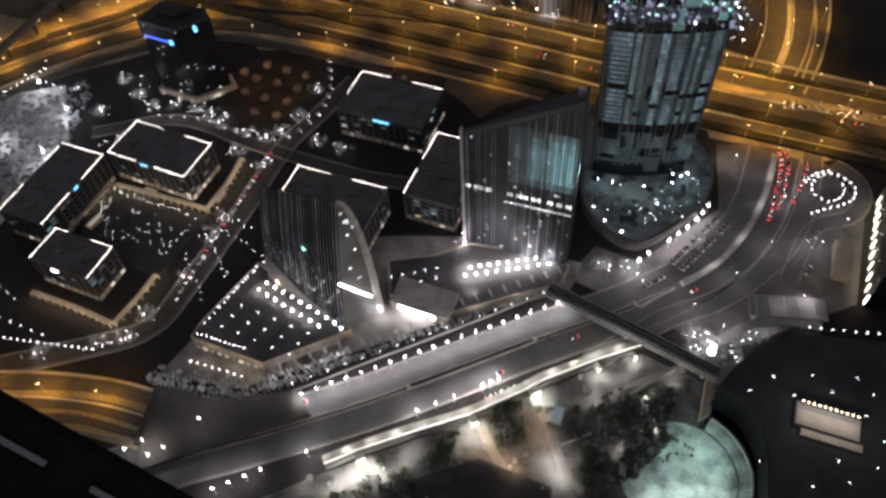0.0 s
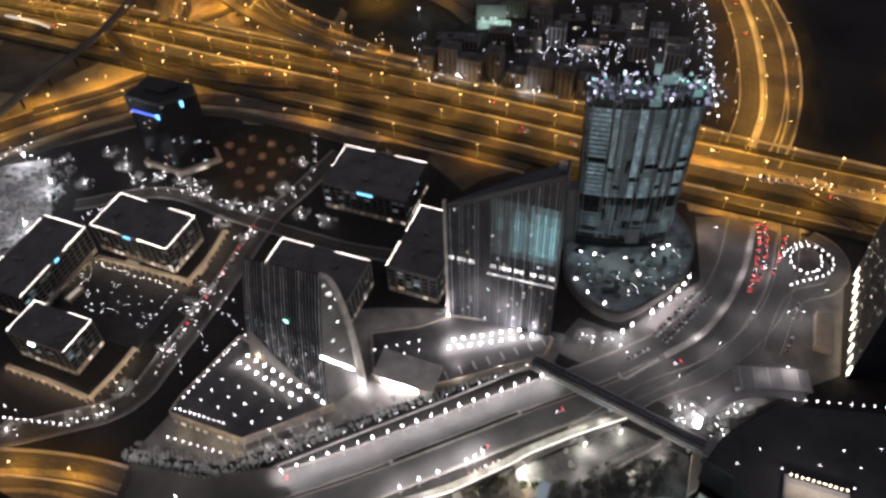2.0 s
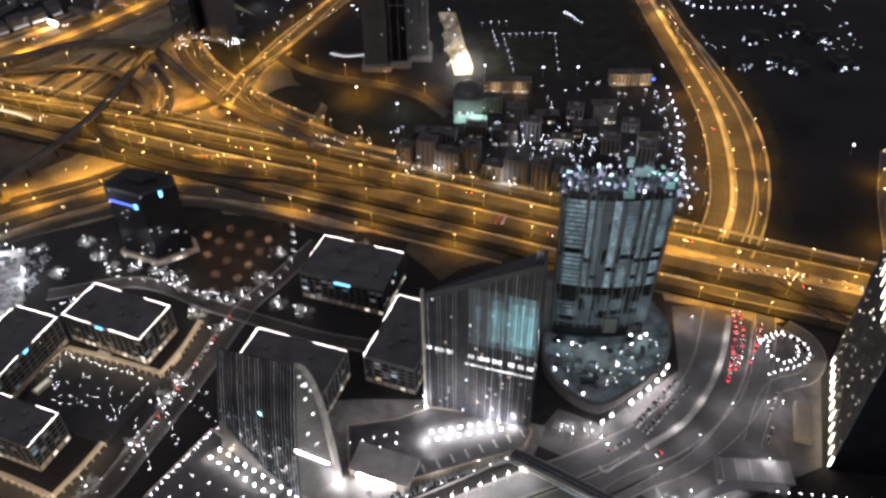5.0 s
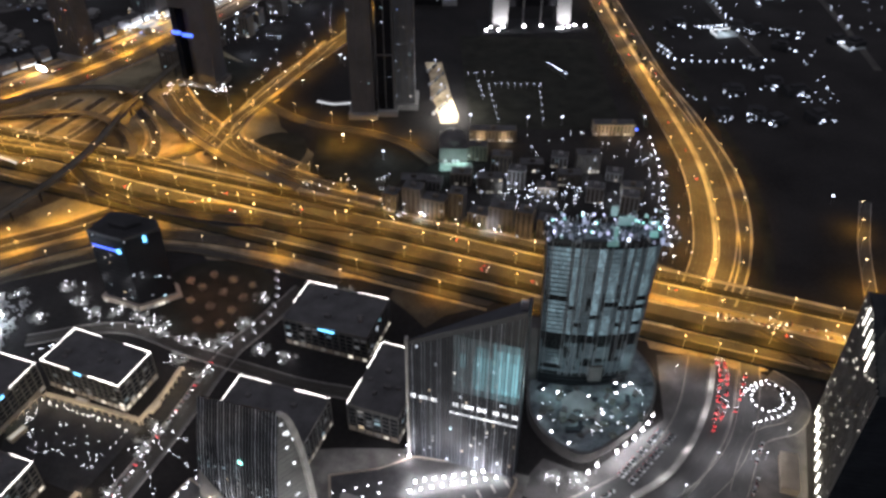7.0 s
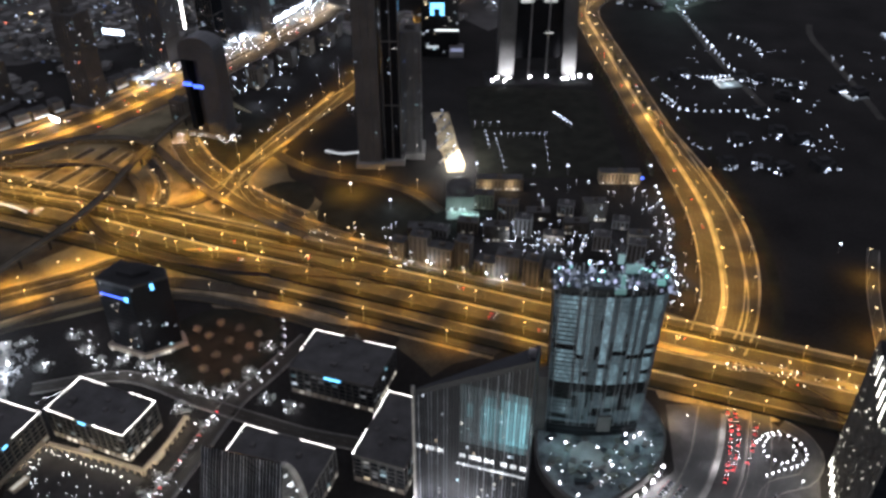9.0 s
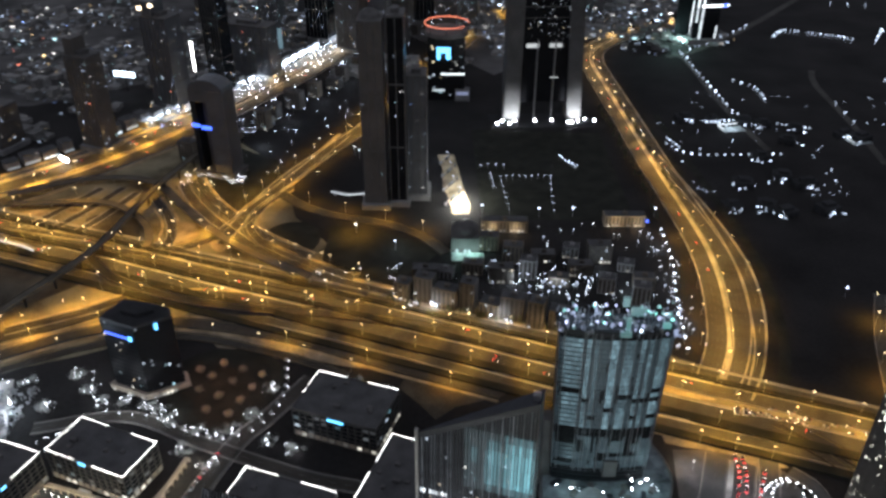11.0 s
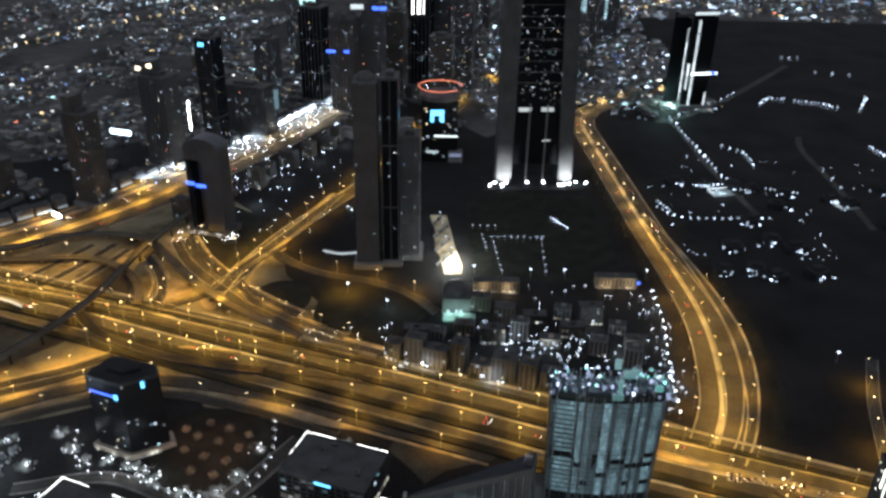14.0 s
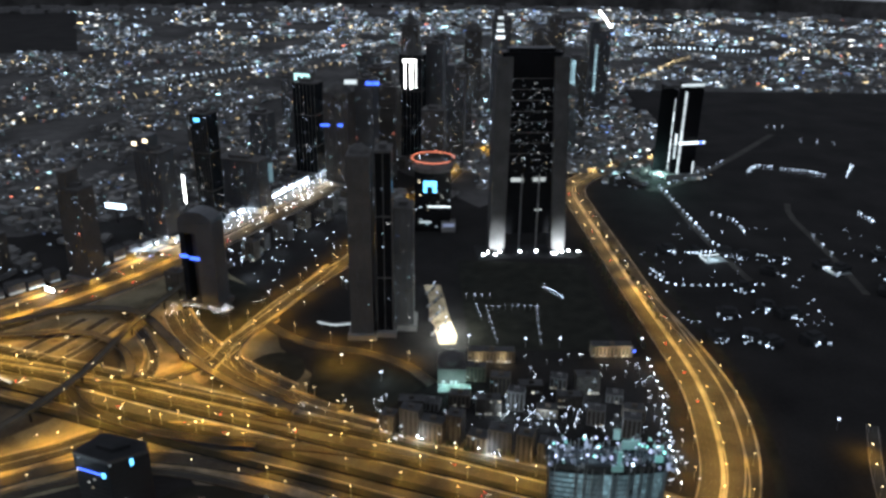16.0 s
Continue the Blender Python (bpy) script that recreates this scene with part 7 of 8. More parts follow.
for x in (-14, -2, 8, 14):
    sign_on(-66 + x, 1580.5, 170, 2.6 if x != -2 else 5, 50, E_STRIP if x != 14 else E_FLOOR, "tall white light strip under a tower crown", 0, "light_strip")
sign_on(-66, 1580.5, 199, 36, 5, E_STRIP, "white light band under a tower crown", 0, "light_strip")
for z in (190, 206, 220, 236):
    sign_on(132, 2011, z, 22 - 0.2 * (z - 190), 7, E_FLOOR, "stepped white lit crown band", 0, "crown_light")
for k in range(14):
    sign_on(291, 1851.5, 82 + 6 * k, 12, 3.4, E_COOLWIN, "pale blue lit floor", 0, "lit_floor_strip")
    sign_on(372, 2030.5, 60 + 8.4 * k, 10, 4.6, E_COOLWIN, "pale blue lit floor", 0, "lit_floor_strip")
slash = thing("slanted_roof_light", 389, 2032, 234, 0, label="slanted white light line on a roof", category="light strip")
part("bar", boxed(-26, 26, -0.8, 0.8, -1.6, 1.6, m=pose(0, 0, 0, 0, 52, 0)), E_STRIP, slash)

# round hotel with an orange ring of light
rg = thing("ring_building", -18, 1192, 0, 0, label="dark round-topped building with an orange ring light", category="building")
part("body", boxed(-28, 28, -18, 22, 0, 98), BLACKGLASS, rg)
tf = part("top_floor", drum(32, 32, 98, 104, 40), DARKSTONE, rg)
rim = [(Vector((33 * math.cos(a), 33 * math.sin(a))), Vector((-math.sin(a), math.cos(a)))) for a in [radians(7.5 * i) for i in range(49)]]
part("ring_light", ribbon(rim[:44], -0.4, 0.4, 114, 115), E_RING, rg, "thin orange ring of light")
for a in range(0, 360, 45):
    part("ring_post", boxed(-0.4, 0.4, -0.4, 0.4, 104, 114, m=pose(33 * math.cos(radians(a)), 33 * math.sin(radians(a)), 0)), DARKMETAL, tf)
part("screen", boxed(-14, 6, -19, -18.2, 64, 82), E_CYAN, rg, "square blue screen")
part("screen_core", boxed(-9, 0, -19.6, -19, 64, 74), DARKMETAL, rg)
part("lit_band", boxed(-8, 28, -19, -18.2, 40, 42.5), E_FLOOR, rg)
part("lit_band", boxed(-20, -2, -19, -18.2, 14, 17), E_WHITEDIM, rg)
part("lit_band", boxed(16, 34, -24, -23, 10, 15), E_LILAC, rg)
part("lobby", boxed(14, 36, -23, -10, 0, 18), GREYWALL, rg)
for i in range(20):
    pane(rg, r.uniform(-26, 26), -18.3, 4 * r.randrange(2, 22), 3, 2, 0, E_WINDOW)

# pair of three-sided towers with lit edges
for x, y, w, h, strips in ((418, 1500, 32, 176, ((12, 0, 150, 1.2),)), (452, 1478, 46, 184, ((-10, 0, 168, 2.0), (20, 4, 36, 2.2), (-20, 40, 90, 0.8)))):
    tt = thing("three_sided_tower", x, y, 0, 12, label="three-sided tower with white lit edges", category="tower", group="twin towers")
    part("body", prism([(-w / 2, 0, h), (w / 2, -6, h - 12), (w * 0.3, 40, h)], 0, h), BLACKGLASS, tt)
    part("base", prism([(-w / 2 - 10, -8), (w / 2 + 8, -14), (w / 2 + 8, 30), (-w / 2 - 10, 30)], 0, 10), GREYWALL, tt)
    for sx, z0, z1, sw in strips:
        n = max(1, round((z1 - z0) / 24))
        for k in range(n):
            a, b = z0 + (z1 - z0) * k / n, z0 + (z1 - z0) * (k + 0.92) / n
            part("edge_light", boxed(sx - sw / 2, sx + sw / 2, -6.6, -5.6 if sx > 0 else 0.2, a, b), E_FLOOR, tt)
    part("roof_light", boxed(-w / 2, w / 2, -7, -5.6, h - 8, h - 3), E_FLOOR if w > 45 else DARKSTONE, tt)
    part("lit_band", boxed(-w * 0.42, w / 2 + 10, -15, -14.2, 70 if w > 45 else 4, 74 if w > 45 else 8), E_FLOOR, tt)
part("base_glow", ball(9, 0, 0.5, 2), E_GLOWBALL, tagged(thing("entrance_dome", 411, 1482, 4, label="brilliant teal-white lit entrance dome", category="dome")))
light(L_BIGWHITE, 405, 1466, 20)
sign_on(478, 1462, 74, 6, 5, E_BLUE, "small blue lit sign on a wall")

# ---------------------------------------------------------------- blocks north of the highway
def flats(x, y, w, d, h, turn, seed, label, mat=BEIGE, shops=0.2, group="flats beside the highway", lit=0.07):
    r = random.Random(seed)
    t = thing("apartment_block", x, y, 0, turn, label=label, category="building", group=group)
    part("wall", boxed(-w / 2, w / 2, -d / 2, d / 2, 0, h), mat, t)
    part("roof", boxed(-w / 2 + 0.4, w / 2 - 0.4, -d / 2 + 0.4, d / 2 - 0.4, h, h + 0.3), ROOF, t)
    part("parapet", boxed(-w / 2, w / 2, -d / 2 - 0.15, -d / 2 + 0.3, h, h + 1.1), mat, t)
    part("stair_head", boxed(-2, 3, -2, 2, h + 0.3, h + 3), mat, t)
    n, f = max(2, int(w / 4)), max(1, int(h / 3.4))
    for i in range(n):
        px = -w / 2 + w * (i + 0.5) / n
        part("window_bay", boxed(px - 1.1, px + 1.1, -d / 2 - 0.25, -d / 2, 1.2, h - 1), FLATBAY, t)
        for k in range(f):
            if r.random() < lit:
                pane(t, px, -d / 2 - 0.32, 3.4 * k + 2.2, 1.8, 1.6, 0, E_WINDOW)
        if r.random() < shops:
            pane(t, px, -d / 2 - 0.35, 1.8, 2.6, 2.4, 0, E_SHOP, "shop_window")
    return t


for i in range(8):
    flats(-50 + 21 * i, 644 - 7.2 * i + 5 * (i % 2), 15 + 4 * (i * 7 % 3), 15, (19, 27, 22, 31, 17, 25, 29, 21)[i], -19 + 3 * (i % 2), 200 + i, "brown-lit apartment block facing the highway", (FLATWALL, BROWNGLASS)[i % 2])
HOUSES = [(-10, 682), (18, 690), (46, 676), (74, 684), (104, 672), (128, 690), (150, 660), (60, 712), (92, 716), (122, 724), (36, 738), (150, 716), (176, 700), (188, 668), (-30, 672), (180, 640)]
for i, (x, y) in enumerate(HOUSES):
    flats(x, y, 17 + 4 * (i % 3), 14, 9 + 4 * (i % 4), -12 + 6 * (i % 3), 230 + i, "dim low apartment block among car parks", (GREYWALL, FLATWALL, FLATBAY)[i % 3], 0.3, "low blocks")
r = random.Random(77)
lot, small = [], []
for x0, x1, y0, y1, n, big in ((30, 125, 650, 705, 44, 0.6), (60, 200, 640, 680, 48, 0.7), (-60, 190, 618, 650, 34, 0.5), (196, 232, 560, 770, 40, 0.7), (-70, 10, 640, 700, 14, 0.2), (90, 200, 735, 790, 14, 0.3), (-150, -60, 660, 690, 12, 0.2)):
    for k in range(n):
        (lot if r.random() < big else small).append((r.uniform(x0, x1), r.uniform(y0, y1), 0, r.uniform(0, 360), 1))
joined_lamps(LAMP_LOT, lot), joined_lamps(LAMP_SMALL, small)
lamps(LAMP_LOT, [(206, 560), (214, 640), (224, 700), (226, 770)], 15, None, size=1.15)
for x, y in ((60, 665), (100, 660), (150, 690), (215, 610), (218, 680), (222, 740), (170, 655)):
    light(L_LOTWHITE, x, y, 9)
# Fill lights without fixtures, added to brighten the flats' fronts.
for i in range(9):
    light(L_FRONTFILL, -52 + 22 * i, 629 - 7.4 * i, 9)
tree_belt([(-66, 634), (-14, 617), (36, 604), (96, 588)], [(-62, 641), (-10, 624), (40, 611), (100, 595)], 46, 5, 9, LEAF, "dark dusty trees between the highway and the flats", 171, 64, 0.8)
joined_lamps(LAMP_LOT, [(-22, 622, 0, 0, 1.2), (-18, 621, 0, 0, 0.9), (34, 606, 0, 0, 1.0), (48, 601, 0, 0, 0.8), (53, 600, 0, 0, 0.7)])
light(L_LOTWHITE, -21, 619, 7), light(L_LOTWHITE, 42, 601, 6)
flats(54, 778, 52, 14, 13, 0, 300, "long tan building with a lit front", FLATWALL, 0.6, "tan buildings")
flats(190, 794, 46, 14, 13, 0, 301, "long tan building with a lit front", FLATWALL, 0.6, "tan buildings")
for x, y in ((40, 766), (66, 766), (180, 782), (204, 782)):
    light(L_WARMFRONT, x, y, 7)
sign_on(214, 785, 9, 3, 2.4, E_BLUE, "small blue lit sign on a wall")

# floodlit lot and the domed hall before it
plot("floodlit_lot", [(-26, 972), (-4, 974), (2, 930), (8, 880), (17, 830), (15, 812), (-4, 812), (-9, 850), (-17, 880), (-18, 930)], 0.4, SANDBANK, "pale floodlit lot between dark plots", "yard")
joined_lamps(LAMP_LOT, [(x, y, 0.3, 0, 1.4) for x, y in ((4, 830), (4, 860), (-8, 930), (8, 845), (-4, 890), (-12, 960))])
for x, y in ((4, 820), (8, 836), (8, 852)):
    light(L_LOTBRIGHT, x, y, 12)
for i in range(22):
    lx, ly = -12 + 0.9 * (i % 6) * 4 - 0.07 * (i * 7), 832 + i * 6.2
    q = thing("parked_truck", lx, ly, 0.4, 75 + 9 * (i % 3), label="pale box truck parked on the floodlit lot", category="truck", group="trucks on the lot")
    part("box", boxed(-3.2, 1.6, -1.2, 1.2, 0.9, 3.6), (GREYWALL, BEIGE, DARKSTONE)[i % 3], q)
    part("cab", boxed(1.8, 3.6, -1.1, 1.1, 0.6, 2.6), DARKSTONE, q)
    part("chassis", boxed(-3.2, 3.5, -0.9, 0.9, 0.0, 0.9), DARKMETAL, q)
light(L_LOTWHITE, 0, 880, 10), light(L_LOTWHITE, -4, 905, 10)
light(L_LOTWHITE, -8, 930, 10), light(L_LOTWHITE, -16, 958, 10)
hall = thing("domed_hall", 10, 742, 0, 0, label="dark domed hall before a teal-lit forecourt", category="hall")
part("wall", boxed(-15, 15, -16, 20, 0, 18), DARKSTONE, hall)
bm = ball(15, 18, 0.9, 2)
part("dome", bm, DARKSTONE, hall)
part("forecourt", boxed(-14, 20, -32, -16, 0, 0.5), TEALSTONE, hall)
for x, y in ((2, 718), (14, 716), (24, 718)):
    light(L_TEALW, x, y, 7)
for k in (1, 3, 4):
    pane(hall, -13 + 4.4 * k, -16.3, 2.6, 3, 3.4, 0, E_WHITEDIM, "lit_window")
# plots with lamps in the dark
for a, b, gap in (((54, 899), (118, 901), 8), ((54, 899), (62, 812), 14), ((42, 905), (46, 870), 12), ((116, 896), (113, 812), 16), ((134, 960), (152, 930), 7), ((30, 930), (60, 932), 10)):
    lamps(LAMP_LOT, [a, b], gap)
joined_lamps(LAMP_LOT, [(x, y, 0, 0, 1.7) for x, y in ((-110, 764), (-64, 730), (-135, 969), (95, 807), (134, 808), (228, 810), (-120, 965), (-128, 958), (30, 812), (382, 653))])
light(L_FAR, -110, 764, 16), light(L_LOTWHITE, -64, 730, 10)
canopy = thing("curved_canopy", label="thin curved white-lit canopy beside the dark tower", category="canopy")
part("edge_light", ribbon(spline([(-150, 852), (-130, 845), (-108, 849)], 5), -0.5, 0.5, 5, 6.2), E_FLOOR, canopy)
part("roof", ribbon(spline([(-150, 852), (-130, 845), (-108, 849)], 5), 0.5, 6, 5, 5.6), GREYWALL, canopy)
for x in (-145, -128, -112):
    part("post", boxed(x - 0.3, x + 0.3, 850, 850.6, 0, 5), METAL, canopy)
# Darkness of these two plots sits in their near-black colour.
plot("dark_plot", [(-140, 690), (-60, 668), (-20, 720), (-20, 740), (-90, 770), (-140, 780)], 0.2, GRASS, "plot coloured near-black to read unlit beside the ramp", "ground")
plot("dark_park", [(30, 800), (205, 800), (200, 1050), (20, 1060)], 0.15, GRASS, "open ground coloured near-black to read unlit", "ground")

# shop fronts along the avenue
for p, d in spline(beside(SZR[2:6], 62), 24) + spline(beside(SZR[5:11], 45), 24):
    if r.random() < 0.85:
        a = math.degrees(math.atan2(d.y, d.x))
        w, h = r.uniform(12, 22), r.uniform(8, 16)
        s = thing("shop_building", p.x, p.y, 0, a, label="low shop building with a bright white front", category="shop", group="avenue shops")
        part("body", boxed(-w / 2, w / 2, 0.5, 16, 0, h), GREYWALL, s)
        part("bright_front", boxed(-w / 2 + 0.5, w / 2 - 0.5, -0.2, 0.4, 1, 1 + r.uniform(1.2, 3.2) * (2.2 if p.y > 1150 else 1)), E_AVENUEB if p.y > 1150 else E_AVENUE, s)
        part("roof", boxed(-w / 2 - 0.5, w / 2 + 0.5, 0, 16.5, h, h + 0.6), ROOF, s)
        if p.y > 1060:
            light(L_AVENUE, p.x + 14 * d.y, p.y - 14 * d.x, 14)
for i, (p, d) in enumerate(spline(beside(SZR[4:10], -88), 46)):
    flats(p.x + r.uniform(-8, 8), p.y + r.uniform(-8, 8), r.uniform(16, 26), 16, r.uniform(10, 30), -20, 600 + i, "dim low block behind the avenue", (FLATWALL, DARKSTONE, BROWNGLASS)[i % 3], 0.35, "blocks behind the avenue", 0.1)
dots = []
for p, d in spline(SZR[5:11], 7):
    for k in range(4):
        o = r.choice((37, 40, 34, 6, -6, 30, -50, -62, 14, 24, -20))
        dots.append((p.x - d.y * (o + r.uniform(-3, 3)), p.y + d.x * (o + r.uniform(-3, 3)), 0, 0, r.uniform(0.5, 1.25)))
for p, d in spline(beside(SZR[4:10], -86), 9):
    dots.append((p.x + r.uniform(-24, 24), p.y + r.uniform(-20, 20), 0, 0, r.uniform(0.5, 1.2)))
for k in range(46):
    dots.append((r.uniform(-290, -150), r.uniform(880, 1180), 0, 0, r.uniform(0.4, 0.9)))
for x, y in ((-262, 990), (-240, 1075), (-205, 1160), (-170, 1240)):
    light(L_LOTWHITE, x, y, 9)
joined_lamps(LAMP_LOT, dots)
sign_on(-505, 928, 8, 15, 4.5, E_BRIGHT, "brilliant white billboard beside the avenue", -30, "billboard")
sign_on(-520, 1195, 28, 36, 8, E_COOLDOT, "bluish white roof sign", -14, "billboard")
sign_on(-402, 1178, 63, 2.6, 46, E_STRIP, "vertical white light strip", 0, "billboard")
# Teal strip of a tower's stair, with a mast added to hold it.
sign_on(-284, 1256, 68, 7, 32, E_TEALWIN, "pale teal lit stair strip held by an added mast", 0, "billboard")
for x, y, z in ((-446, 1117, 151), (-428, 1112, 156)):
    sign_on(x, y, z, 6, 5, E_WARM, "warm orange light on a tower top")

# ---------------------------------------------------------------- low city to the horizon
def in_dark(x, y):
    """Unlit ground: the race course, the desert corner and open plots."""
    if x > 470 + 0.02 * y and 1180 < y < 2330:
        return True
    ragged = 150 * noise.noise(Vector((x * 0.006, y * 0.006, 8.0)))
    if y + ragged > 2890 and x + ragged < -1330 - 0.42 * (y - 2950):
        return True
    if 150 < x < 900 and y < 780:
        return True
    return -560 < x < 300 and y < 1060 or -270 < x < 300 and y < 1270


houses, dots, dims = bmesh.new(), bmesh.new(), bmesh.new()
r = random.Random(21)


def blot(bm, x, y, z, w, h, turn):
    box(bm, -w / 2, w / 2, -0.6, 0.6, z, z + h, pose(x, y, 0, 0, 0, turn))


def far_field(n, x0, x1, y0, y1, lights, size):
    for k in range(n):
        y = y0 + (y1 - y0) * r.random() ** 1.15
        x = r.uniform(x0, x1) * (y / y1) ** 0.6
        if in_dark(x, y) or abs(x - (-245 + (y - 1340) * 0.36)) < 58 and y < 2500:
            continue
        if noise.noise(Vector((x * 0.004, y * 0.004, 3.0))) < -0.08 + 0.3 * noise.noise(Vector((x * 0.013, y * 0.013, 5.0))):
            continue
        w, d, h = r.uniform(9, 22), r.uniform(9, 20), r.choice((5, 6, 7, 8, 10, 14))
        turn = -20 + r.choice((0, 90)) + r.uniform(-4, 4)
        if k % 2 == 0:
            box(houses, -w / 2, w / 2, -d / 2, d / 2, 0, h, pose(x, y, 0, 0, 0, turn))
        if r.random() < lights:
            dist = math.hypot(x, y)
            s = size * dist * (0.5 + r.random() ** 3 * 2.2)
            blot(dots, x, y - d / 2 - 1.2, r.uniform(1, h), s * r.choice((0.9, 0.9, 1.2, 2.4, 4.0)), s * 0.7, r.uniform(-25, 25))
        # Extra dim specks beside houses stand in for the city's overall glow.
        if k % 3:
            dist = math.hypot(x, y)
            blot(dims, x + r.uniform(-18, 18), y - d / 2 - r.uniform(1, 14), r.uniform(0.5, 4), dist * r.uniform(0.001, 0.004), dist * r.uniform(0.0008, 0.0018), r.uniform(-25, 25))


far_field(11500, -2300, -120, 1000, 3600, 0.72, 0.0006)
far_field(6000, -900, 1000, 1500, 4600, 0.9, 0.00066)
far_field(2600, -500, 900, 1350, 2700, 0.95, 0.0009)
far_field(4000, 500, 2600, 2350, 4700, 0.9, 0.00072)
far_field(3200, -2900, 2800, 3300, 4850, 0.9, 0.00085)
solo("low_city_houses", houses, HOUSEWALL, label="dim low houses spreading to the horizon", category="houses", kind="stuff")
solo("dim_city_lights", dims, E_CITYGLOW, label="dim specks standing in for the far city's glow", category="city lights", kind="stuff")
solo("far_city_lights", dots, E_CITY, label="scattered city lights of streets and windows", category="city lights", kind="stuff")
# Paler ground sheets carry the lifted haze of the far city.
for i, (poly, words) in enumerate((([(-1560, 2880), (-2400, 2860), (-2400, 1700), (-900, 1090), (-640, 1130), (-430, 1290), (-330, 1500), (-130, 2400), (100, 4700), (-2100, 4700), (-1340, 2960)], "built-up ground of the western districts"),
                                   ([(-100, 2420), (-190, 1900), (-130, 1560), (60, 1290), (290, 1560), (470, 1700), (500, 2340), (2600, 2340), (2700, 4600), (130, 4700)], "built-up ground beyond the towers"))):
    plot("city_ground", poly, 0.1, CITYGROUND, words, "ground")
# lamp-lined roads far away
for ctrl, gap, s, mat, name in (
        ([(-1060, 1740), (-1000, 1820), (-925, 2032), (-769, 2225), (-560, 2480), (-250, 2850)], 34, 3.0, E_FARAMBER, "amber"),
        ([(-900, 2330), (-548, 2717), (-359, 3051), (-163, 3380), (60, 3700)], 22, 4.2, E_FARWHITE, "white"),
        ([(-1700, 2500), (-1300, 2750), (-800, 3150), (-300, 3800)], 40, 3.4, E_FARAMBER, "amber"),
        ([(520, 2420), (640, 2560), (750, 2756), (880, 2950)], 26, 4.0, E_FARAMBER, "amber"),
        ([(1180, 2900), (1330, 3100), (1500, 3050)], 34, 4.0, E_FARAMBER, "amber"),
        ([(760, 3140), (900, 3150), (1072, 3097), (1180, 3080)], 20, 6.5, E_FARWHITE, "white"),
        ([(700, 3560), (900, 3570), (1110, 3500), (1360, 3520)], 26, 4.5, E_FARWHITE, "white"),
        ([(700, 4100), (1100, 3900), (1500, 4200)], 44, 4.5, E_FARAMBER, "amber")):
    bm = bmesh.new()
    for p, d in spline(ctrl, gap):
        box(bm, -s / 2, s / 2, -s / 2, s / 2, 9, 9 + s * 0.8, pose(p.x + r.uniform(-3, 3), p.y + r.uniform(-8, 8), 0))
        box(bm, -0.2, 0.2, -0.2, 0.2, 0, 9, pose(p.x, p.y, 0))
    solo("far_road_lamps", bm, mat, label=name + " street lamps along a far road", category="street lamps", kind="stuff")
    base = solo("far_road", ribbon(spline(ctrl, 80), -11, 11, -0.2, 0.3), ASPHALT2, label="far city road", category="road", kind="structure")

# faint roads and lamp rows across the dark land
for k, (ctrl, w) in enumerate((([(370, 1395), (396, 1407), (479, 1481), (603, 1628), (760, 1830)], 14), ([(385, 1420), (399, 1374), (401, 1270), (403, 1178), (410, 1087), (420, 1000)], 10), ([(600, 1330), (580, 1265), (575, 1163), (570, 1074), (560, 960)], 10))):
    base = solo("plot_road", ribbon(spline(ctrl, 40), -w / 2, w / 2, -0.2, 0.3 + 0.03 * k), ASPHALT2, label="faint pale road across dark land", category="road", kind="structure")
for ctrl, gap, s in (([(666, 1530), (690, 1522), (710, 1514), (732, 1490)], 7, 2.0), ([(591, 1507), (622, 1547)], 9, 2.2), ([(622, 1547), (650, 1540)], 8, 1.8), ([(772, 1481), (795, 1520), (819, 1559)], 9, 2.0), ([(696, 1272), (700, 1232)], 10, 2.4), ([(445, 1258), (470, 1233), (472, 1177)], 14, 2.0), ([(396, 1390), (401, 1270), (404, 1190), (410, 1110)], 20, 2.2), ([(767, 1882), (805, 1885)], 30, 2.6), ([(796, 1755), (863, 1735)], 50, 2.4), ([(396, 1407), (479, 1481), (560, 1575)], 26, 1.8), ([(575, 1163), (570, 1090)], 30, 1.8)):
    bm = bmesh.new()
    for p, d in spline(ctrl, gap):
        k = s * r.uniform(0.6, 1.3)
        box(bm, -k / 2, k / 2, -k / 2, k / 2, 6, 6 + k * 0.8, pose(p.x + r.uniform(-2, 2), p.y + r.uniform(-3, 3), 0))
        box(bm, -0.15, 0.15, -0.15, 0.15, 0, 6, pose(p.x, p.y, 0))
    solo("far_road_lamps", bm, E_COMPOUND, label="cool white lamps across dark land", category="street lamps", kind="stuff")
# last rows of buildings before the horizon
sky = bmesh.new()
for k in range(420):
    a = radians(r.uniform(48, 132))
    dist = r.uniform(4650, 4850)
    h = r.choice((8, 10, 14, 18, 24))
    box(sky, -r.uniform(12, 40), r.uniform(12, 40), -10, 10, 0, h, pose(dist * math.cos(a), dist * math.sin(a), 0, 0, 0, math.degrees(a) - 90))
# Made-up backdrop ring hides the pale band of sky at the horizon.
rise = [(Vector((4890 * math.cos(a), 4890 * math.sin(a))), Vector((-math.sin(a), math.cos(a)))) for a in [radians(40 + 2 * i) for i in range(51)]]
solo("far_rise", ribbon(rise, -60, 60, -0.2, 92), CITYGROUND, label="added backdrop closing the pale band at the horizon", category="ground", kind="structure")
solo("far_skyline", sky, GREYWALL, label="dim far buildings along the horizon", category="buildings", kind="stuff")

# walled compounds with white lamps
r = random.Random(31)
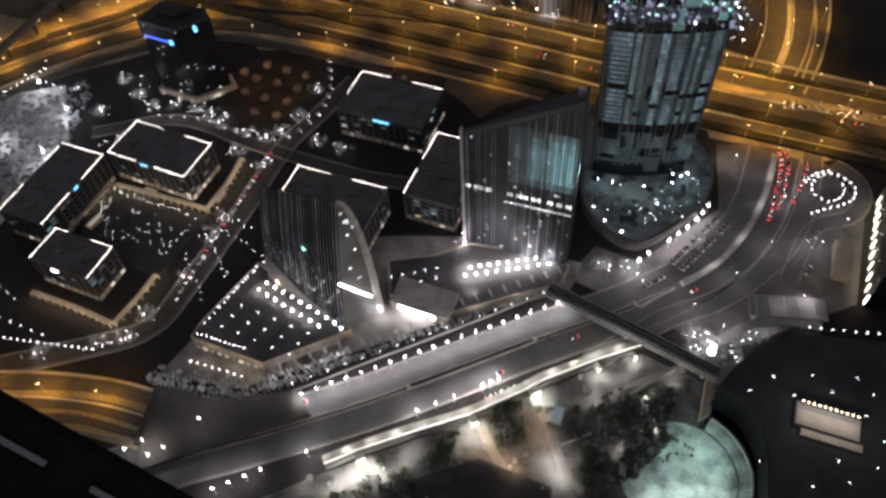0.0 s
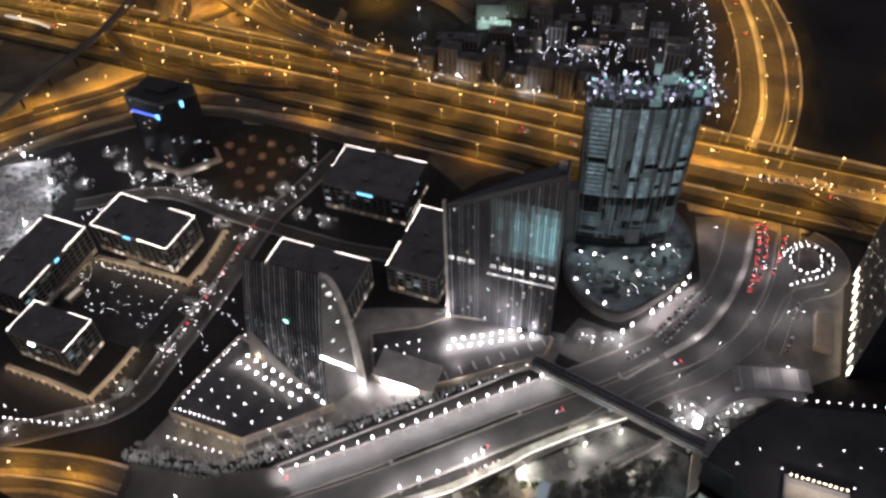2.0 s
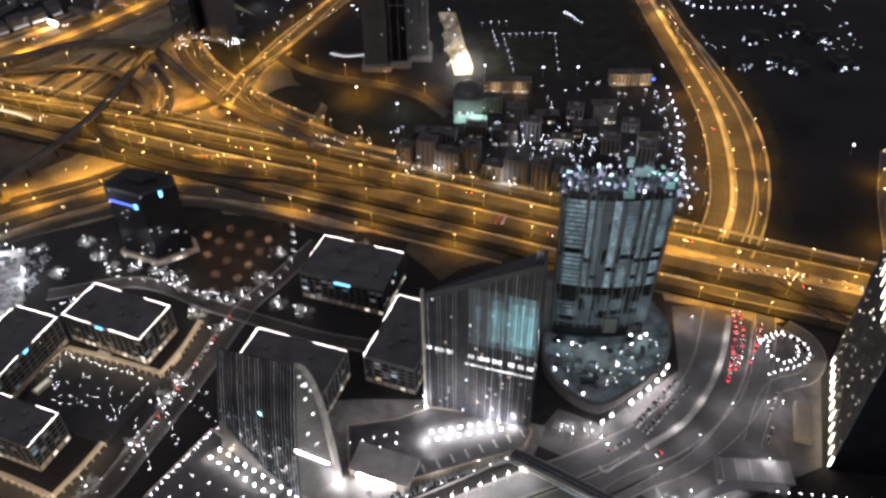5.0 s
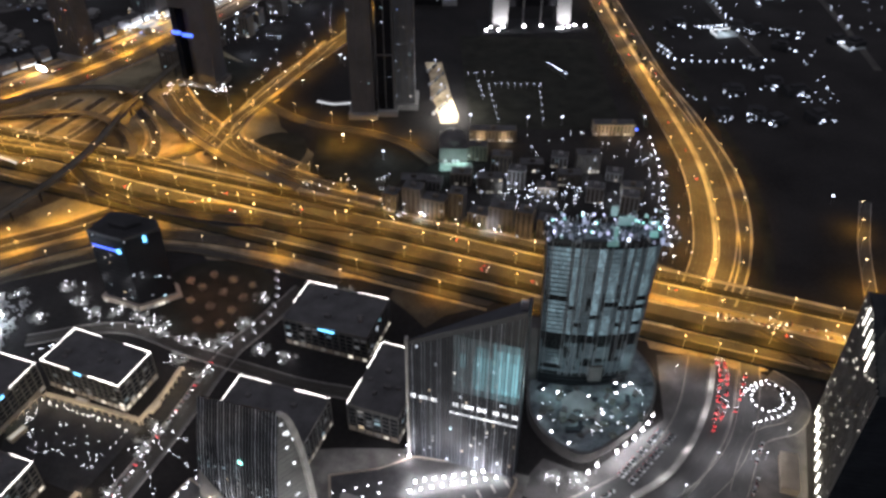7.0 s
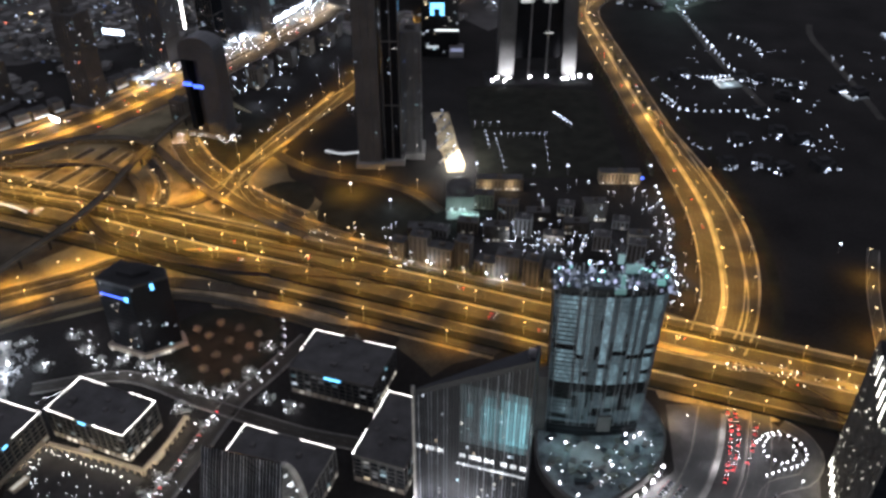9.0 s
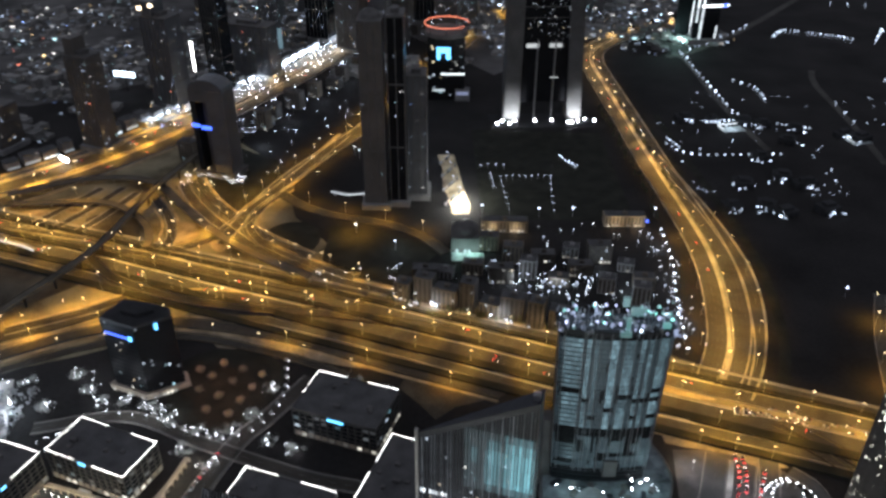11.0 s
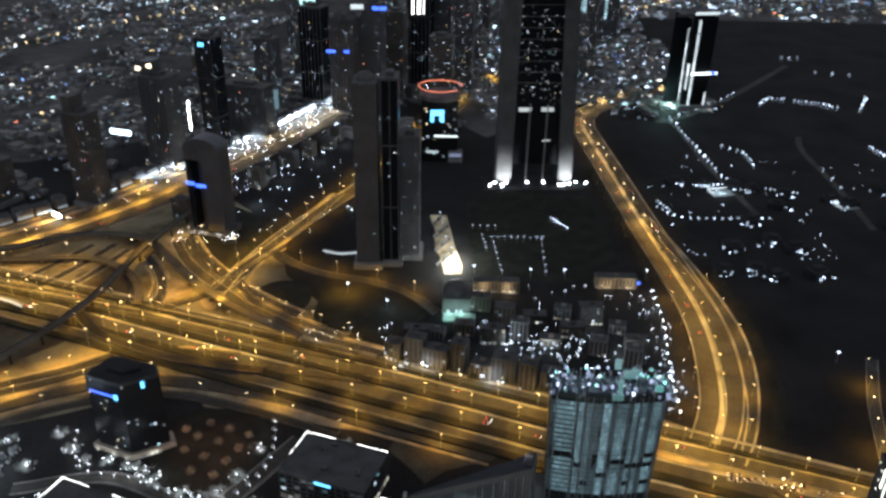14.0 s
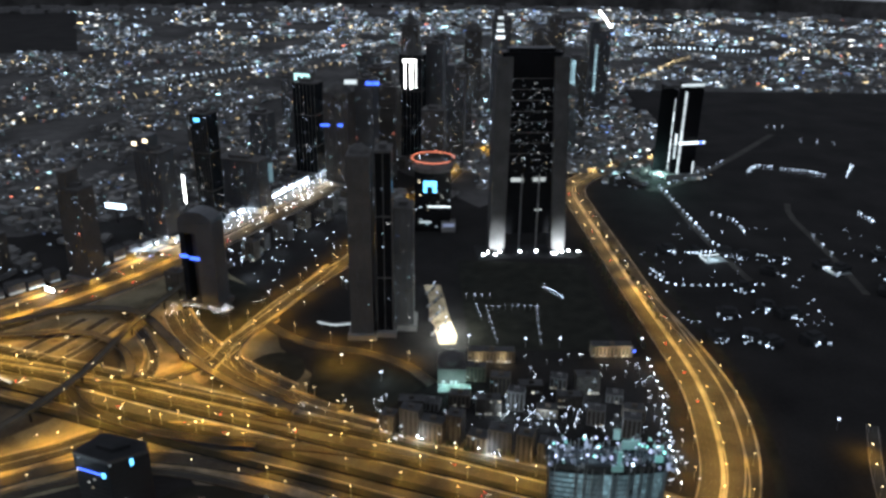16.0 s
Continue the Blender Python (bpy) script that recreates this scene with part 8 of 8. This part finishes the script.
VILLAS = [(370, 1088), (412, 1083), (437, 1073), (454, 1016), (540, 1040), (560, 1030), (399, 962), (409, 905), (354, 884), (429, 882), (323, 824), (363, 824), (381, 811), (432, 818), (620, 1010), (590, 950), (480, 1060), (330, 1090), (640, 1080)]
cl = bmesh.new()
for i, (x, y) in enumerate(VILLAS):
    w, d, h = r.uniform(16, 30), r.uniform(12, 20), r.uniform(6, 9)
    v = thing("villa", x, y + 10, 0, r.uniform(-30, 30), label="flat-roofed villa in a walled compound", category="house", group="compound villas")
    part("wall", boxed(-w / 2, w / 2, -d / 2, d / 2, 0, h), BLACKROOF, v)
    part("roof", boxed(-w / 2 - 0.4, w / 2 + 0.4, -d / 2 - 0.4, d / 2 + 0.4, h, h + 0.6), BLACKROOF, v)
    part("upper_floor", boxed(-w / 4, w / 3, -d / 4, d / 3, h + 0.6, h + 4), BLACKROOF, v)
    for k in range(3):
        part("window", boxed(-w / 2 + w * (k + 0.3) / 3, -w / 2 + w * (k + 0.7) / 3, -d / 2 - 0.2, -d / 2, 1, 2.6), GLASS, v)
    for k in range(r.randrange(3, 8)):
        s = r.uniform(0.9, 2.1)
        blot(cl, x + r.uniform(-16, 16), y + r.uniform(-9, 5), r.uniform(2, 6), s * r.choice((1, 1, 2)), s * 0.8, r.uniform(-20, 20))
for ctrl, gap in (([(285, 1010), (315, 977), (430, 981)], 11), ([(300, 1000), (290, 1030)], 8), ([(360, 1090), (420, 1100)], 7), ([(365, 1105), (385, 1075)], 7), ([(460, 1085), (500, 1070)], 6)):
    for p, d in spline(ctrl, gap):
        blot(cl, p.x, p.y, 3, 2.0, 1.7, 0)
for k in range(190):
    x, y = r.uniform(285, 720), r.uniform(860, 1210)
    if noise.noise(Vector((x * 0.012, y * 0.012, 7.0))) > 0.05:
        blot(cl, x, y, r.uniform(2, 5), r.uniform(0.5, 1.3), r.uniform(0.5, 1.0), 0)
solo("compound_lamps", cl, E_COMPOUND, label="cool white lamps among walled compounds", category="lamps", kind="stuff")
for x, y, w in ((392, 1072, 34), (556, 1034, 30)):
    c = thing("lit_court", x, y, 0, 12, label="bright teal-white lit court of a villa", category="courtyard")
    part("paving", boxed(-w / 2, w / 2, -10, 10, 0, 0.4), TEALSTONE, c)
    part("lit_eave", boxed(-w / 2, w / 2, 10, 10.8, 3, 4.4), E_FLOOR, c)
    part("lit_eave", boxed(-w / 2 - 0.8, -w / 2, -10, 10, 3, 4.4), E_FLOOR, c)
    light(L_LOTWHITE, x, y, 7)

# ---------------------------------------------------------------- the lookout from which all is seen
look_out = solo("lookout_tower", prism([(-14, -30), (14, -30), (14, -0.6), (-14, -0.6)], 0, 448.1), DARKSTONE, label="dark tower shaft under the lookout", category="tower", kind="structure")
part("deck", boxed(-6, 6, -8, 0.25, 448.1, 448.3), DARKMETAL, look_out)
e1, e2 = Vector((-0.6918, 0.4886, -0.9863)), Vector((-0.4411, 0.4034, -1.1545))
ex = (e2 - e1).normalized()
down = Vector((-0.66, 0.35, -1.06)) - e1
ew = (down - ex * down.dot(ex)).normalized()
en = ex.cross(ew)
eye0 = Vector((0, 0, EYE - 0.036))
fr = new("window_frame")
tagged(fr, label="black metal window frame bar of the lookout", category="window frame", kind="structure")
bm = bmesh.new()
vs = box(bm, -0.9, 1.2, 0.0, 0.45, -0.06, 0.06)
for v in vs:
    v.co = eye0 + e1 + ex * v.co.x + ew * v.co.y + en * v.co.z
bmesh.ops.recalc_face_normals(bm, faces=bm.faces)
bmesh.ops.bevel(bm, geom=list(bm.edges), offset=0.012, segments=2, affect="EDGES")
part("bar", bm, FRAMEBLACK, fr)
# Two grey strips imitate reflections on the black frame bar.
for x0, x1, y0, y1 in ((-0.12, 0.112, 0.049, 0.057), (0.178, 0.42, 0.049, 0.057)):
    bm = bmesh.new()
    vs = box(bm, x0, x1, y0, y1, -0.075, 0.075)
    for v in vs:
        v.co = eye0 + e1 + ex * v.co.x + ew * v.co.y + en * v.co.z
    bmesh.ops.recalc_face_normals(bm, faces=bm.faces)
    part("plate", bm, GREYWALL, fr, "grey strip imitating a reflection on the frame")

# the patterns from which copies were made are not part of the place
for t in SPARE:
    for o in (*t.children_recursive, t):
        bpy.data.objects.remove(o)
